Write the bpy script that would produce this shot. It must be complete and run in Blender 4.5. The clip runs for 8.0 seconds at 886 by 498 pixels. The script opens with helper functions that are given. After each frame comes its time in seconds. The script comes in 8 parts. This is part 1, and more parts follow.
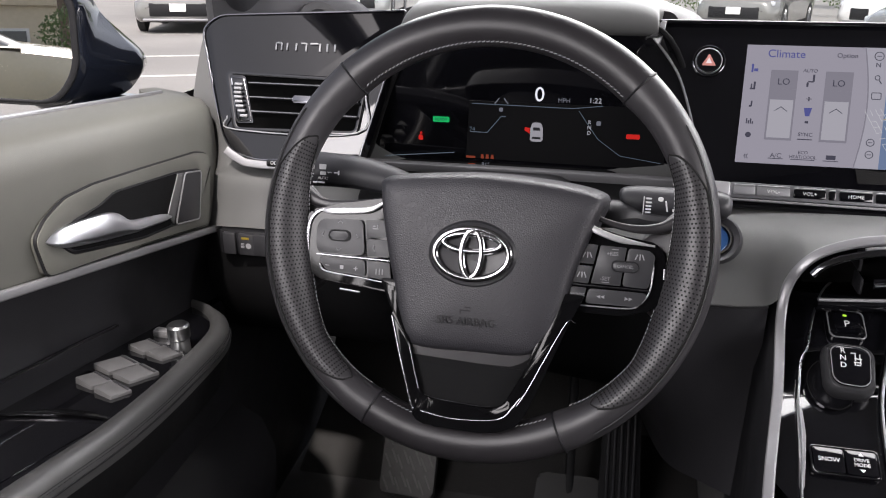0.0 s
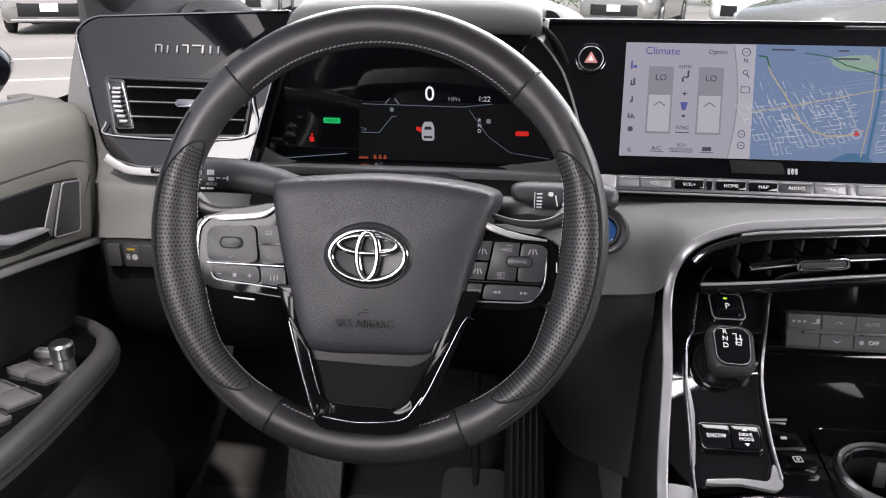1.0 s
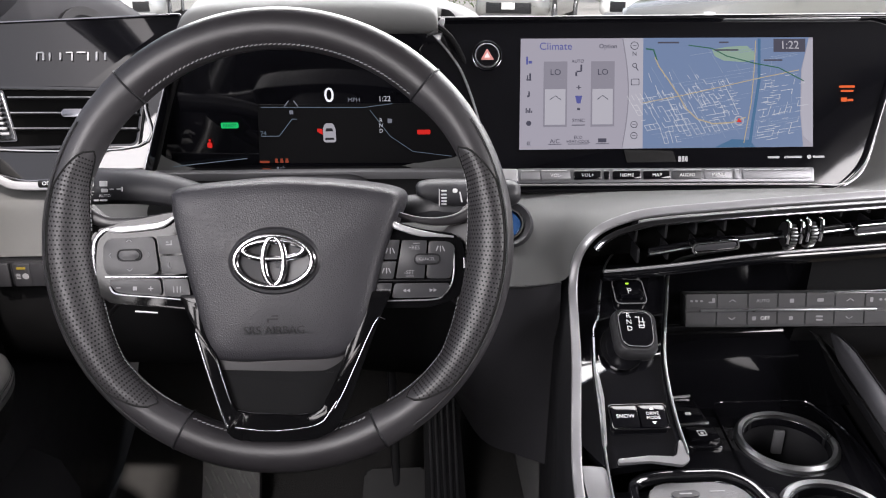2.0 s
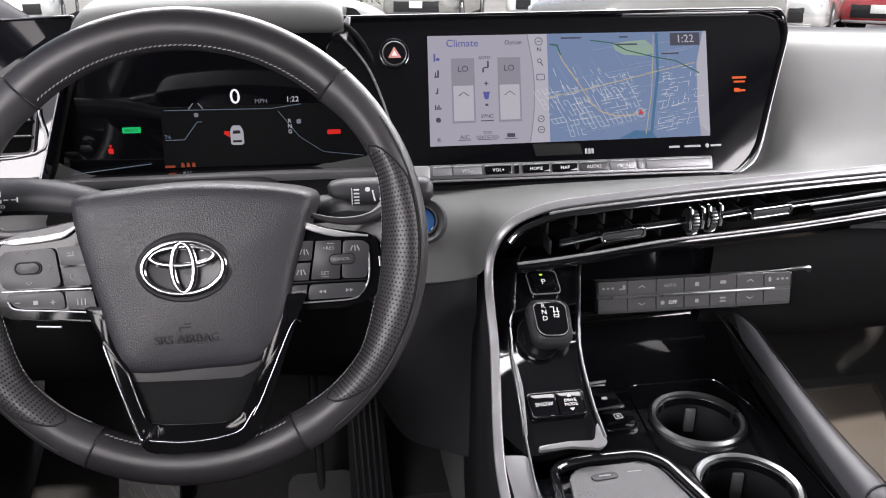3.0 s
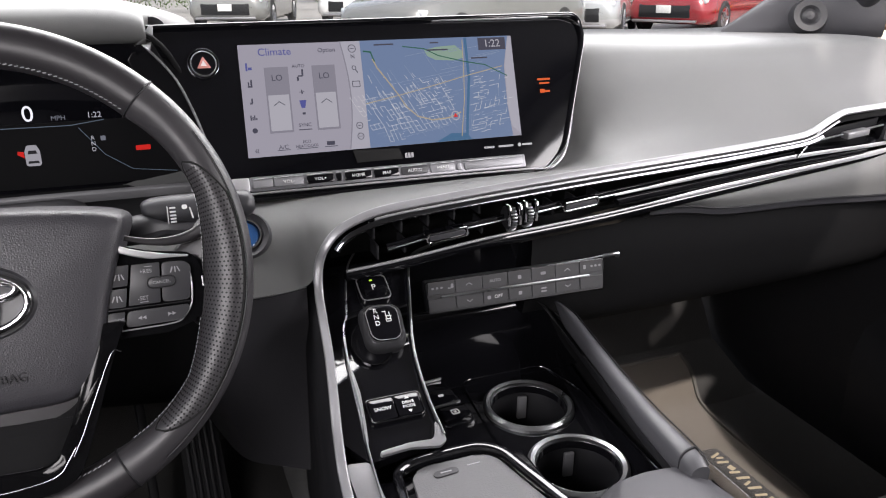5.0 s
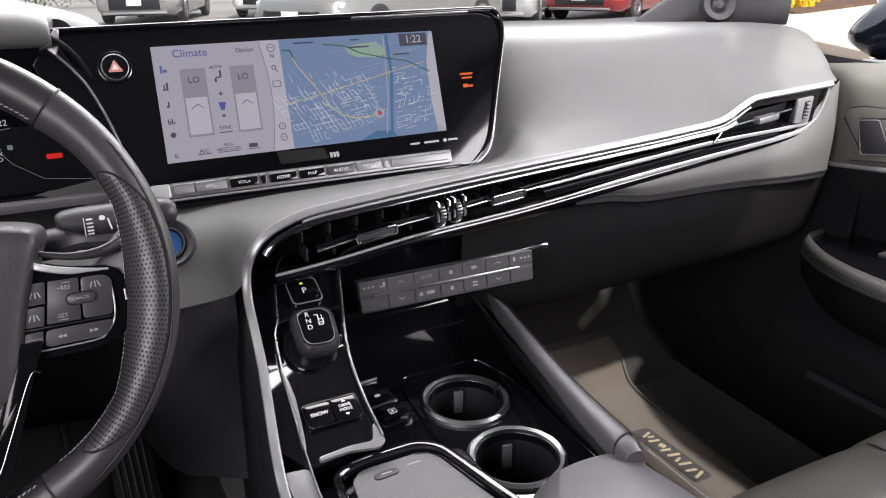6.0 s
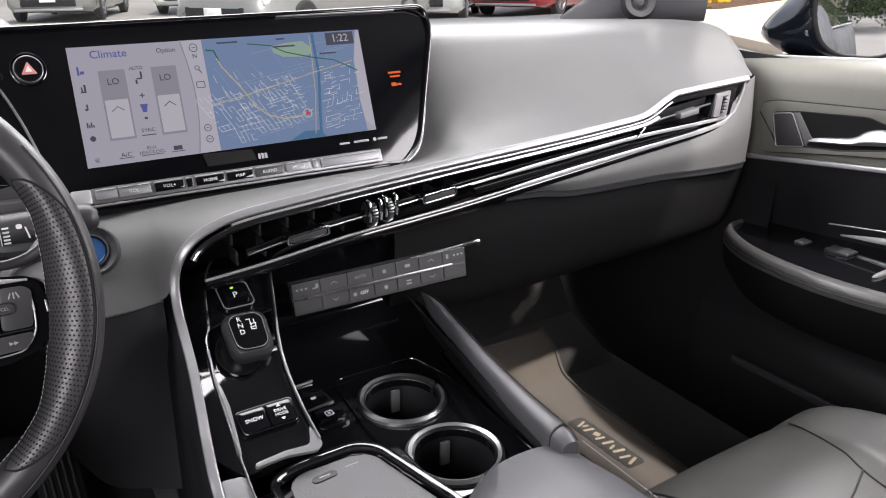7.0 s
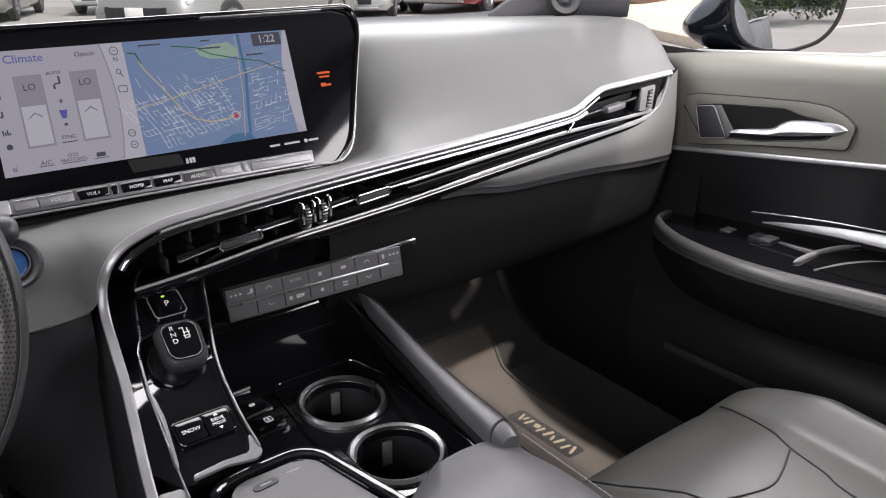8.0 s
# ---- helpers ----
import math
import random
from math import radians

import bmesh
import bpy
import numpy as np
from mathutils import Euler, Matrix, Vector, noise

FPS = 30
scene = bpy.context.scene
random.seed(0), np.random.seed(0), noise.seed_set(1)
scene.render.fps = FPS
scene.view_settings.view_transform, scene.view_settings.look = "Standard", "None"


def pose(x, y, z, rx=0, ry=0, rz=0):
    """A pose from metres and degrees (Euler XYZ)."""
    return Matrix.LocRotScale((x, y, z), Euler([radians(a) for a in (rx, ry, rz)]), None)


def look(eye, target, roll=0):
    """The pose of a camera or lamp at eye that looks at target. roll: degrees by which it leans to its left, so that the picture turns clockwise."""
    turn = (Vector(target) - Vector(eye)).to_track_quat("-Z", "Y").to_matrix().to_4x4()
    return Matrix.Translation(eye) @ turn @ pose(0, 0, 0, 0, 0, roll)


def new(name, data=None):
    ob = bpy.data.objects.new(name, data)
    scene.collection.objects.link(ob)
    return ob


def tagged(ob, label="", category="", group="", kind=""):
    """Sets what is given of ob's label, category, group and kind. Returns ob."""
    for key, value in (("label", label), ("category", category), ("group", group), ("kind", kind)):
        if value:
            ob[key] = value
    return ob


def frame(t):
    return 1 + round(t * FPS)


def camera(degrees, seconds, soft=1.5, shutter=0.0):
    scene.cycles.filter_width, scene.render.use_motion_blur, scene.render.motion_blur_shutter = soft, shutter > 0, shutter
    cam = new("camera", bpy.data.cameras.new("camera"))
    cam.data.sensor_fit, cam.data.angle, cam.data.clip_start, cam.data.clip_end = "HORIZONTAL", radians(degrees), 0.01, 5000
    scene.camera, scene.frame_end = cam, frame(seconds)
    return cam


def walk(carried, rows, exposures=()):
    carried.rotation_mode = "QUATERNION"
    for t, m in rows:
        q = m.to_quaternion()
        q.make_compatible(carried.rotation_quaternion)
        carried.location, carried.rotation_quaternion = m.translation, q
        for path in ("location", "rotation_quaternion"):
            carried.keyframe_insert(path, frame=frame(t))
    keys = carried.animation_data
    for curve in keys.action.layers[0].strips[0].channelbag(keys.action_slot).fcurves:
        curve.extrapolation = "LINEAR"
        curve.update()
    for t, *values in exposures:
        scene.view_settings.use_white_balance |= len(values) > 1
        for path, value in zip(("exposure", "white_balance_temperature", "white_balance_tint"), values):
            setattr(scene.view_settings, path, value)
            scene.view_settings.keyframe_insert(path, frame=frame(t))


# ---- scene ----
cam = camera(58.5, 8.0, soft=1.1)
PATH = [
    (0.0, pose(-0.3150, 0.0000, 0.9000, 68.01, -0.01, 12.00)),
    (0.5, pose(-0.3147, 0.0003, 0.9011, 67.92, -0.31, 8.08)),
    (1.0, pose(-0.3127, 0.0018, 0.9012, 67.94, -0.48, 4.33)),
    (1.5, pose(-0.3117, 0.0010, 0.9013, 68.05, -0.31, 0.74)),
    (1.7, pose(-0.3115, 0.0006, 0.9012, 68.02, -0.24, -0.78)),
    (2.8, pose(-0.3094, -0.0013, 0.9003, 67.92, 0.00, -7.94)),
    (3.0, pose(-0.3088, -0.0018, 0.9002, 67.92, -0.10, -9.28)),
    (3.5, pose(-0.3076, -0.0032, 0.9005, 67.85, -0.40, -12.38)),
    (4.0, pose(-0.3083, -0.0039, 0.9024, 67.92, -0.81, -15.81)),
    (4.5, pose(-0.3068, -0.0041, 0.9037, 67.99, -1.05, -19.10)),
    (4.7, pose(-0.3066, -0.0039, 0.9043, 68.12, -0.99, -20.34)),
    (5.8, pose(-0.3062, 0.0016, 0.9098, 67.66, -0.52, -26.82)),
    (6.0, pose(-0.3062, 0.0024, 0.9108, 67.57, -0.50, -27.90)),
    (6.5, pose(-0.3068, 0.0032, 0.9128, 67.37, -0.66, -30.30)),
    (7.0, pose(-0.3054, 0.0019, 0.9135, 67.36, -0.89, -32.93)),
    (7.5, pose(-0.3047, 0.0011, 0.9141, 67.40, -0.87, -35.33)),
    (8.0, pose(-0.3043, 0.0014, 0.9155, 67.24, -0.88, -37.89)),
]
walk(cam, PATH, exposures=[(0.0, 1.08, 6500, 16), (1.5, 1.34, 6500, 16), (3.5, 1.33, 6500, 16), (4.5, 1.18, 6500, 16), (6.5, 1.24, 6500, 16), (8.0, 1.06, 6500, 16)])

# ---- world and sun ----
SUN_EL, SUN_AZ = 52.0, 174.0  # elevation, and azimuth from straight ahead towards the passenger's side
world = bpy.data.worlds.new("sky")
scene.world = world
world.use_nodes = True
wn = world.node_tree.nodes
sky = wn.new("ShaderNodeTexSky")
sky.sky_type = "NISHITA"
sky.sun_disc = False
sky.sun_elevation = radians(SUN_EL)
sky.sun_rotation = radians(SUN_AZ)
sky.dust_density = 3.0
wn["Background"].inputs["Strength"].default_value = 0.125
haze = wn.new("ShaderNodeHueSaturation")  # thin bright haze takes most of the blue
haze.inputs["Saturation"].default_value = 0.35
world.node_tree.links.new(sky.outputs["Color"], haze.inputs["Color"])
world.node_tree.links.new(haze.outputs["Color"], wn["Background"].inputs["Color"])
sun = new("sun", bpy.data.lights.new("sun", "SUN"))
sun.data.energy, sun.data.angle, sun.data.color = 2.0, radians(2.0), (1.0, 0.95, 0.87)
_e, _a = radians(SUN_EL), radians(SUN_AZ)
sun.matrix_world = look((20 * math.cos(_e) * math.sin(_a), 20 * math.cos(_e) * math.cos(_a), 20 * math.sin(_e)), (0, 0, 0))


# the sky's light in the window openings
def window_light(name, eye, target, w, h, watts):
    lamp = new(name, bpy.data.lights.new(name, "AREA"))
    lamp.data.shape, lamp.data.size, lamp.data.size_y, lamp.data.energy = "RECTANGLE", w, h, watts
    lamp.data.color = (1.0, 0.985, 0.97)
    lamp.matrix_world = look(eye, target)
    return lamp


window_light("windscreen_light", (0, .90, .950), (0, .55, .42), 1.20, .26, 6.0)
window_light("driver_window_light", (-.70, -.10, .97), (.30, .35, .55), .48, .34, 4.3)
window_light("passenger_window_light", (.70, .20, .97), (-.30, .40, .55), .95, .34, 5.7)

# ---- small builders ----
def thing(name, label, category, at=(0, 0, 0), group="", kind=""):
    ob = new(name)
    ob.location = at
    ob.empty_display_size = 0.05
    return tagged(ob, label, category, group, kind)


def finish(bm, name, material, sharp=40.0, smooth=True):
    bmesh.ops.recalc_face_normals(bm, faces=bm.faces)
    me = bpy.data.meshes.new(name)
    bm.to_mesh(me)
    bm.free()
    me.materials.append(material)
    if smooth:
        me.shade_smooth()
        me.set_sharp_from_angle(angle=radians(sharp))
    return me


def hang(ob, parent):
    """Parent ob, which is placed in the world, under parent."""
    if parent is not None:
        ob.parent = parent
        if parent.type == "EMPTY":
            ob.matrix_parent_inverse = parent.matrix_basis.inverted()
    return ob


def part(name, bm, material, parent=None, label="", sharp=25.0, smooth=True):
    return tagged(hang(new(name, finish(bm, name, material, sharp, smooth)), parent), label)


def split_parts(name, bm, material, parent, label=""):
    """Each loose piece of bm as a part of its own."""
    bm.verts.ensure_lookup_table()
    seen, made = set(), None
    for v in bm.verts:
        if v in seen:
            continue
        group, todo = [], [v]
        seen.add(v)
        while todo:
            a = todo.pop()
            group.append(a)
            for e in a.link_edges:
                o = e.other_vert(a)
                if o not in seen:
                    seen.add(o)
                    todo.append(o)
        own, at = bmesh.new(), {}
        for a in group:
            at[a] = own.verts.new(a.co)
        for f in {f for a in group for f in a.link_faces}:
            own.faces.new([at[a] for a in f.verts])
        made = part(name, own, material, parent, label, smooth=False)
    bm.free()
    return made


def piece(name, me, parent, m):
    ob = hang(new(name, me), parent)
    ob.matrix_basis = m
    return ob


def catmull(pts, n=6, closed=False):
    pts = [Vector(p) for p in pts]
    k, out = len(pts), []
    for i in range(k if closed else k - 1):
        if closed:
            p0, p1, p2, p3 = pts[i - 1], pts[i], pts[(i + 1) % k], pts[(i + 2) % k]
        else:
            p1, p2 = pts[i], pts[i + 1]
            p0 = pts[i - 1] if i else p1 * 2 - p2
            p3 = pts[i + 2] if i + 2 < k else p2 * 2 - p1
        for j in range(n):
            s = j / n
            out.append(0.5 * (2 * p1 + (p2 - p0) * s + (2 * p0 - 5 * p1 + 4 * p2 - p3) * s * s + (3 * p1 - p0 - 3 * p2 + p3) * s ** 3))
    if not closed:
        out.append(pts[-1])
    return out


def rrect(w, h, r, n=5, cx=0.0, cy=0.0):
    out = []
    for sx, sy, a in ((1, 1, 0), (-1, 1, 90), (-1, -1, 180), (1, -1, 270)):
        for i in range(n + 1):
            b = radians(a + 90 * i / n)
            out.append((cx + sx * (w / 2 - r) + r * math.cos(b), cy + sy * (h / 2 - r) + r * math.sin(b)))
    return out


def rounded(pts, r, n=4):
    """Round the corners of a 2D outline; r is one radius or one for each corner."""
    out, k = [], len(pts)
    for i in range(k):
        p, a, b = Vector(pts[i][:2]), Vector(pts[i - 1][:2]), Vector(pts[(i + 1) % k][:2])
        rad = r[i] if isinstance(r, (list, tuple)) else r
        d = min(rad, (a - p).length * 0.45, (b - p).length * 0.45)
        s, e = p + (a - p).normalized() * d, p + (b - p).normalized() * d
        for j in range(n + 1):
            q = j / n
            out.append(tuple((1 - q) ** 2 * s + 2 * q * (1 - q) * p + q * q * e))
    return out


def plate_bm(pts, depth, m=None, bevel=0.0, bm=None, seg=2):
    """A slab with the outline pts in the local xy plane, its face at z 0 and its back at -depth."""
    own = bmesh.new()
    top = [own.verts.new((p[0], p[1], 0)) for p in pts]
    bot = [own.verts.new((p[0], p[1], -depth)) for p in pts]
    f = own.faces.new(top)
    own.faces.new(bot[::-1])
    k = len(pts)
    for i in range(k):
        own.faces.new((top[i], bot[i], bot[(i + 1) % k], top[(i + 1) % k]))
    if bevel > 0:
        bmesh.ops.bevel(own, geom=list(f.edges), offset=bevel, segments=seg, profile=0.5, affect="EDGES", clamp_overlap=True)
    if m is not None:
        bmesh.ops.transform(own, matrix=m, verts=own.verts)
    if bm is None:
        return own
    me = bpy.data.meshes.new("join")
    own.to_mesh(me)
    own.free()
    bm.from_mesh(me)
    bpy.data.meshes.remove(me)
    return bm


def ring_bm(outer, inner, depth, m=None, bevel=0.0, bm=None):
    """A frame between two outlines with the same number of points."""
    own = bmesh.new()
    k = len(outer)
    a = [own.verts.new((p[0], p[1], 0)) for p in outer]
    b = [own.verts.new((p[0], p[1], 0)) for p in inner]
    c = [own.verts.new((p[0], p[1], -depth)) for p in outer]
    d = [own.verts.new((p[0], p[1], -depth)) for p in inner]
    for i in range(k):
        j = (i + 1) % k
        own.faces.new((a[i], a[j], b[j], b[i]))
        own.faces.new((c[j], c[i], d[i], d[j]))
        own.faces.new((a[j], a[i], c[i], c[j]))
        own.faces.new((b[i], b[j], d[j], d[i]))
    if bevel > 0:
        own.edges.ensure_lookup_table()
        es = [e for e in own.edges if abs(e.verts[0].co.z) < 1e-7 and abs(e.verts[1].co.z) < 1e-7 and ((e.verts[0] in a and e.verts[1] in a) or (e.verts[0] in b and e.verts[1] in b))]
        bmesh.ops.bevel(own, geom=es, offset=bevel, segments=2, profile=0.5, affect="EDGES", clamp_overlap=True)
    if m is not None:
        bmesh.ops.transform(own, matrix=m, verts=own.verts)
    if bm is None:
        return own
    me = bpy.data.meshes.new("join")
    own.to_mesh(me)
    own.free()
    bm.from_mesh(me)
    bpy.data.meshes.remove(me)
    return bm


def grid_bm(rows, close_u=False, close_v=False, bm=None, caps=False):
    bm = bm or bmesh.new()
    vs = [[bm.verts.new(p) for p in row] for row in rows]
    nu, nv = len(rows), len(rows[0])
    for i in range(nu if close_u else nu - 1):
        for j in range(nv if close_v else nv - 1):
            a, b, c, d = vs[i][j], vs[(i + 1) % nu][j], vs[(i + 1) % nu][(j + 1) % nv], vs[i][(j + 1) % nv]
            bm.faces.new((a, b, c, d))
    if caps:
        bm.faces.new(vs[0][::-1])
        bm.faces.new(vs[-1])
    return bm


def sweep_bm(path, profile, up, closed=False, bm=None, scale=None):
    """Sweep a closed 2D profile (side, up) along a path; up is a vector or one for each point."""
    path = [Vector(p) for p in path]
    k, rows = len(path), []
    for i, p in enumerate(path):
        a = path[i - 1] if closed or i else p
        b = path[(i + 1) % k] if closed or i + 1 < k else p
        t = (b - a).normalized()
        u = Vector(up[i] if isinstance(up, list) else up)
        side = t.cross(u).normalized()
        u = side.cross(t).normalized()
        s = scale[i] if scale else 1.0
        rows.append([p + side * (q[0] * s) + u * (q[1] * s) for q in profile])
    return grid_bm(rows, close_u=closed, close_v=True, bm=bm, caps=not closed)


def circle2(r, n=12, sy=1.0):
    return [(r * math.cos(2 * math.pi * i / n), sy * r * math.sin(2 * math.pi * i / n)) for i in range(n)]


def lathe_bm(profile, m=None, n=32, bm=None):
    """Turn (radius, height) pairs round the local z axis."""
    rows = []
    for r, h in profile:
        rows.append([(m or Matrix()) @ Vector((r * math.cos(2 * math.pi * i / n), r * math.sin(2 * math.pi * i / n), h)) for i in range(n)])
    return grid_bm(rows, close_v=True, bm=bm)


def box_bm(cx, cy, cz, sx, sy, sz, m=None, bevel=0.0, bm=None, seg=2):
    own = bmesh.new()
    bmesh.ops.create_cube(own, size=1.0, matrix=Matrix.Translation((cx, cy, cz)) @ Matrix.Diagonal((sx, sy, sz, 1)))
    if bevel > 0:
        bmesh.ops.bevel(own, geom=list(own.edges), offset=bevel, segments=seg, profile=0.5, affect="EDGES", clamp_overlap=True)
    if m is not None:
        bmesh.ops.transform(own, matrix=m, verts=own.verts)
    if bm is None:
        return own
    me = bpy.data.meshes.new("join")
    own.to_mesh(me)
    own.free()
    bm.from_mesh(me)
    bpy.data.meshes.remove(me)
    return bm


def letters(name, body, size, m, material, parent, label="", spacing=1.0, align="CENTER", depth=0.0002, shear=0.0):
    """Words in the built-in font, in the local xy plane of m."""
    cu = bpy.data.curves.new(name, "FONT")
    cu.body, cu.size, cu.extrude, cu.space_character, cu.shear = body, size, depth, spacing, shear
    cu.align_x, cu.align_y, cu.resolution_u = align, "CENTER", 3
    tmp = bpy.data.objects.new("tmp", cu)
    me = bpy.data.meshes.new_from_object(tmp)
    bpy.data.objects.remove(tmp)
    bpy.data.curves.remove(cu)
    me.name = name
    me.transform(m)
    me.materials.clear()
    me.materials.append(material)
    return tagged(hang(new(name, me), parent), label)


# ---- materials ----
def mat(name, base, rough=0.5, metal=0.0, var=0.12, scale=40.0, bump=0.0, bscale=400.0, coat=0.0, spec=0.5, sheen=0.0, rvar=0.08, kind="noise", big=3.0, bdist=0.001):
    m = bpy.data.materials.new(name)
    m.use_nodes = True
    nt = m.node_tree
    b = nt.nodes["Principled BSDF"]
    b.inputs["Metallic"].default_value = metal
    b.inputs["Coat Weight"].default_value = coat
    b.inputs["Coat Roughness"].default_value = 0.03
    b.inputs["Specular IOR Level"].default_value = spec
    b.inputs["Sheen Weight"].default_value = sheen
    co = nt.nodes.new("ShaderNodeTexCoord")
    n1, n2 = nt.nodes.new("ShaderNodeTexNoise"), nt.nodes.new("ShaderNodeTexNoise")
    n1.inputs["Scale"].default_value, n2.inputs["Scale"].default_value = scale, big
    n1.inputs["Detail"].default_value = 4
    add = nt.nodes.new("ShaderNodeMath")
    add.operation = "ADD"
    for n, k in ((n1, 0), (n2, 1)):
        nt.links.new(co.outputs["Object"], n.inputs["Vector"])
        nt.links.new(n.outputs["Fac"], add.inputs[k])
    ramp = nt.nodes.new("ShaderNodeMapRange")
    ramp.inputs["From Min"].default_value, ramp.inputs["From Max"].default_value = 0.6, 1.4
    ramp.inputs["To Min"].default_value, ramp.inputs["To Max"].default_value = 1 - var, 1 + var
    nt.links.new(add.outputs[0], ramp.inputs["Value"])
    mul = nt.nodes.new("ShaderNodeVectorMath")
    mul.operation = "SCALE"
    mul.inputs[0].default_value = base[:3]
    nt.links.new(ramp.outputs[0], mul.inputs["Scale"])
    nt.links.new(mul.outputs[0], b.inputs["Base Color"])
    rr = nt.nodes.new("ShaderNodeMapRange")
    rr.inputs["From Min"].default_value, rr.inputs["From Max"].default_value = 0.6, 1.4
    rr.inputs["To Min"].default_value, rr.inputs["To Max"].default_value = max(0.0, rough - rvar), min(1.0, rough + rvar)
    nt.links.new(add.outputs[0], rr.inputs["Value"])
    nt.links.new(rr.outputs[0], b.inputs["Roughness"])
    if bump > 0:
        if kind == "noise":
            t = nt.nodes.new("ShaderNodeTexNoise")
            t.inputs["Detail"].default_value = 3
            out = t.outputs["Fac"]
        else:
            t = nt.nodes.new("ShaderNodeTexVoronoi")
            t.feature = "DISTANCE_TO_EDGE" if kind == "grain" else "F1"
            out = t.outputs["Distance"]
        t.inputs["Scale"].default_value = bscale
        nt.links.new(co.outputs["Object"], t.inputs["Vector"])
        bp = nt.nodes.new("ShaderNodeBump")
        bp.inputs["Strength"].default_value, bp.inputs["Distance"].default_value = bump, bdist
        nt.links.new(out, bp.inputs["Height"])
        nt.links.new(bp.outputs[0], b.inputs["Normal"])
    return m


def glow(name, color, strength=1.0):
    m = bpy.data.materials.new(name)
    m.use_nodes = True
    b = m.node_tree.nodes["Principled BSDF"]
    b.inputs["Base Color"].default_value = (0.004, 0.004, 0.004, 1)
    b.inputs["Roughness"].default_value = 0.3
    b.inputs["Specular IOR Level"].default_value = 0.06
    b.inputs["Emission Color"].default_value = (*color, 1)
    b.inputs["Emission Strength"].default_value = strength * 0.50
    return m


SOFT = mat("soft_touch_dark_grey", (0.083, 0.084, 0.083), 0.55, var=0.06, scale=60, bump=0.25, bscale=900, kind="grain", bdist=0.0003, rvar=0.05)
DOORSOFT = mat("soft_touch_charcoal", (0.120, 0.120, 0.105), 0.55, var=0.06, scale=60, bump=0.25, bscale=900, kind="grain", bdist=0.0003, rvar=0.05)
# near-black: the shade inside openings is put into the colour
THROAT_SHADE = mat("opening_shade_black", (0.002, 0.002, 0.002), 0.9, var=0.1, spec=0.05)
DARK = mat("dark_plastic", (0.009, 0.009, 0.0105), 0.55, spec=0.3, var=0.1, bump=0.15, bscale=1200, kind="grain", bdist=0.0003)
LOWBLK = mat("matt_black_plastic", (0.006, 0.006, 0.0065), 0.75, var=0.1, bump=0.15, bscale=1200, kind="grain", bdist=0.0003, spec=0.12)
ROLLM = mat("roll_leather", (0.046, 0.046, 0.046), 0.40, var=0.08, scale=60, bump=0.2, bscale=700, kind="grain", bdist=0.0003)
SPOKEBLK = mat("satin_black_trim", (0.004, 0.004, 0.0045), 0.08, var=0.1, spec=0.2, rvar=0.04)
DARKCHROME = mat("dark_chrome", (0.16, 0.16, 0.17), 0.14, metal=1.0, var=0.05, rvar=0.04)
MIDP = mat("mid_grey_plastic", (0.024, 0.024, 0.0275), 0.5, var=0.08, bump=0.15, bscale=1200, kind="grain", bdist=0.0003)
LEATHER = mat("smooth_black_leather", (0.021, 0.0195, 0.0215), 0.37, var=0.1, scale=80, bump=0.2, bscale=700, kind="grain", bdist=0.0003)
GRAIN = mat("grained_vinyl", (0.024, 0.0232, 0.0272), 0.46, var=0.06, scale=80, bump=0.55, bscale=560, kind="grain", bdist=0.0007)
GLOSS = mat("piano_black", (0.004, 0.004, 0.005), 0.06, var=0.1, coat=0.5, rvar=0.03)
CHROME = mat("chrome", (0.75, 0.75, 0.76), 0.08, metal=1.0, var=0.03, rvar=0.04)
SATIN = mat("satin_silver", (0.40, 0.41, 0.42), 0.30, metal=1.0, var=0.04, rvar=0.06)
DULLTRIM = mat("dull_silver_plastic", (0.30, 0.30, 0.31), 0.35, metal=0.6, var=0.05)
BUTTON = mat("button_grey", (0.026, 0.026, 0.029), 0.45, var=0.06)
BLACKGLASS = mat("black_glass", (0.003, 0.003, 0.004), 0.04, var=0.1, rvar=0.02)
THREAD = mat("grey_thread", (0.30, 0.30, 0.31), 0.7, var=0.15)
CARPET = mat("black_carpet", (0.022, 0.021, 0.020), 0.95, var=0.35, scale=500, bump=0.8, bscale=900, sheen=0.3, bdist=0.002)
MATCARPET = mat("brown_grey_carpet_mat", (0.115, 0.098, 0.078), 0.95, var=0.35, scale=600, bump=0.8, bscale=900, sheen=0.3, bdist=0.002)
RUBBER = mat("pedal_rubber", (0.03, 0.03, 0.03), 0.6, var=0.2)
PRINT = mat("white_print", (0.6, 0.6, 0.6), 0.5, var=0.05)
DIMPRINT = mat("grey_print", (0.25, 0.25, 0.26), 0.5, var=0.05)
SEATLEATHER = mat("seat_leather_grey_black", (0.035, 0.0355, 0.0325), 0.42, var=0.07, scale=25, bump=0.3, bscale=500, kind="grain", bdist=0.0004)
BLACKPAD = mat("black_leather_insert", (0.014, 0.014, 0.016), 0.45, spec=0.4, var=0.08, scale=60, bump=0.2, bscale=700, kind="grain", bdist=0.0003)
LINER = mat("headliner_cloth", (0.07, 0.07, 0.07), 0.9, var=0.08, bump=0.3, bscale=1500)
MIRROR = mat("mirror_glass", (0.85, 0.87, 0.88), 0.01, metal=1.0, var=0.01, rvar=0.0)
CARBLACK = mat("black_car_paint", (0.008, 0.010, 0.016), 0.12, var=0.1, coat=1.0)
FLANKM = mat("dusty_black_paint", (0.010, 0.012, 0.018), 0.4, var=0.2, spec=0.2)


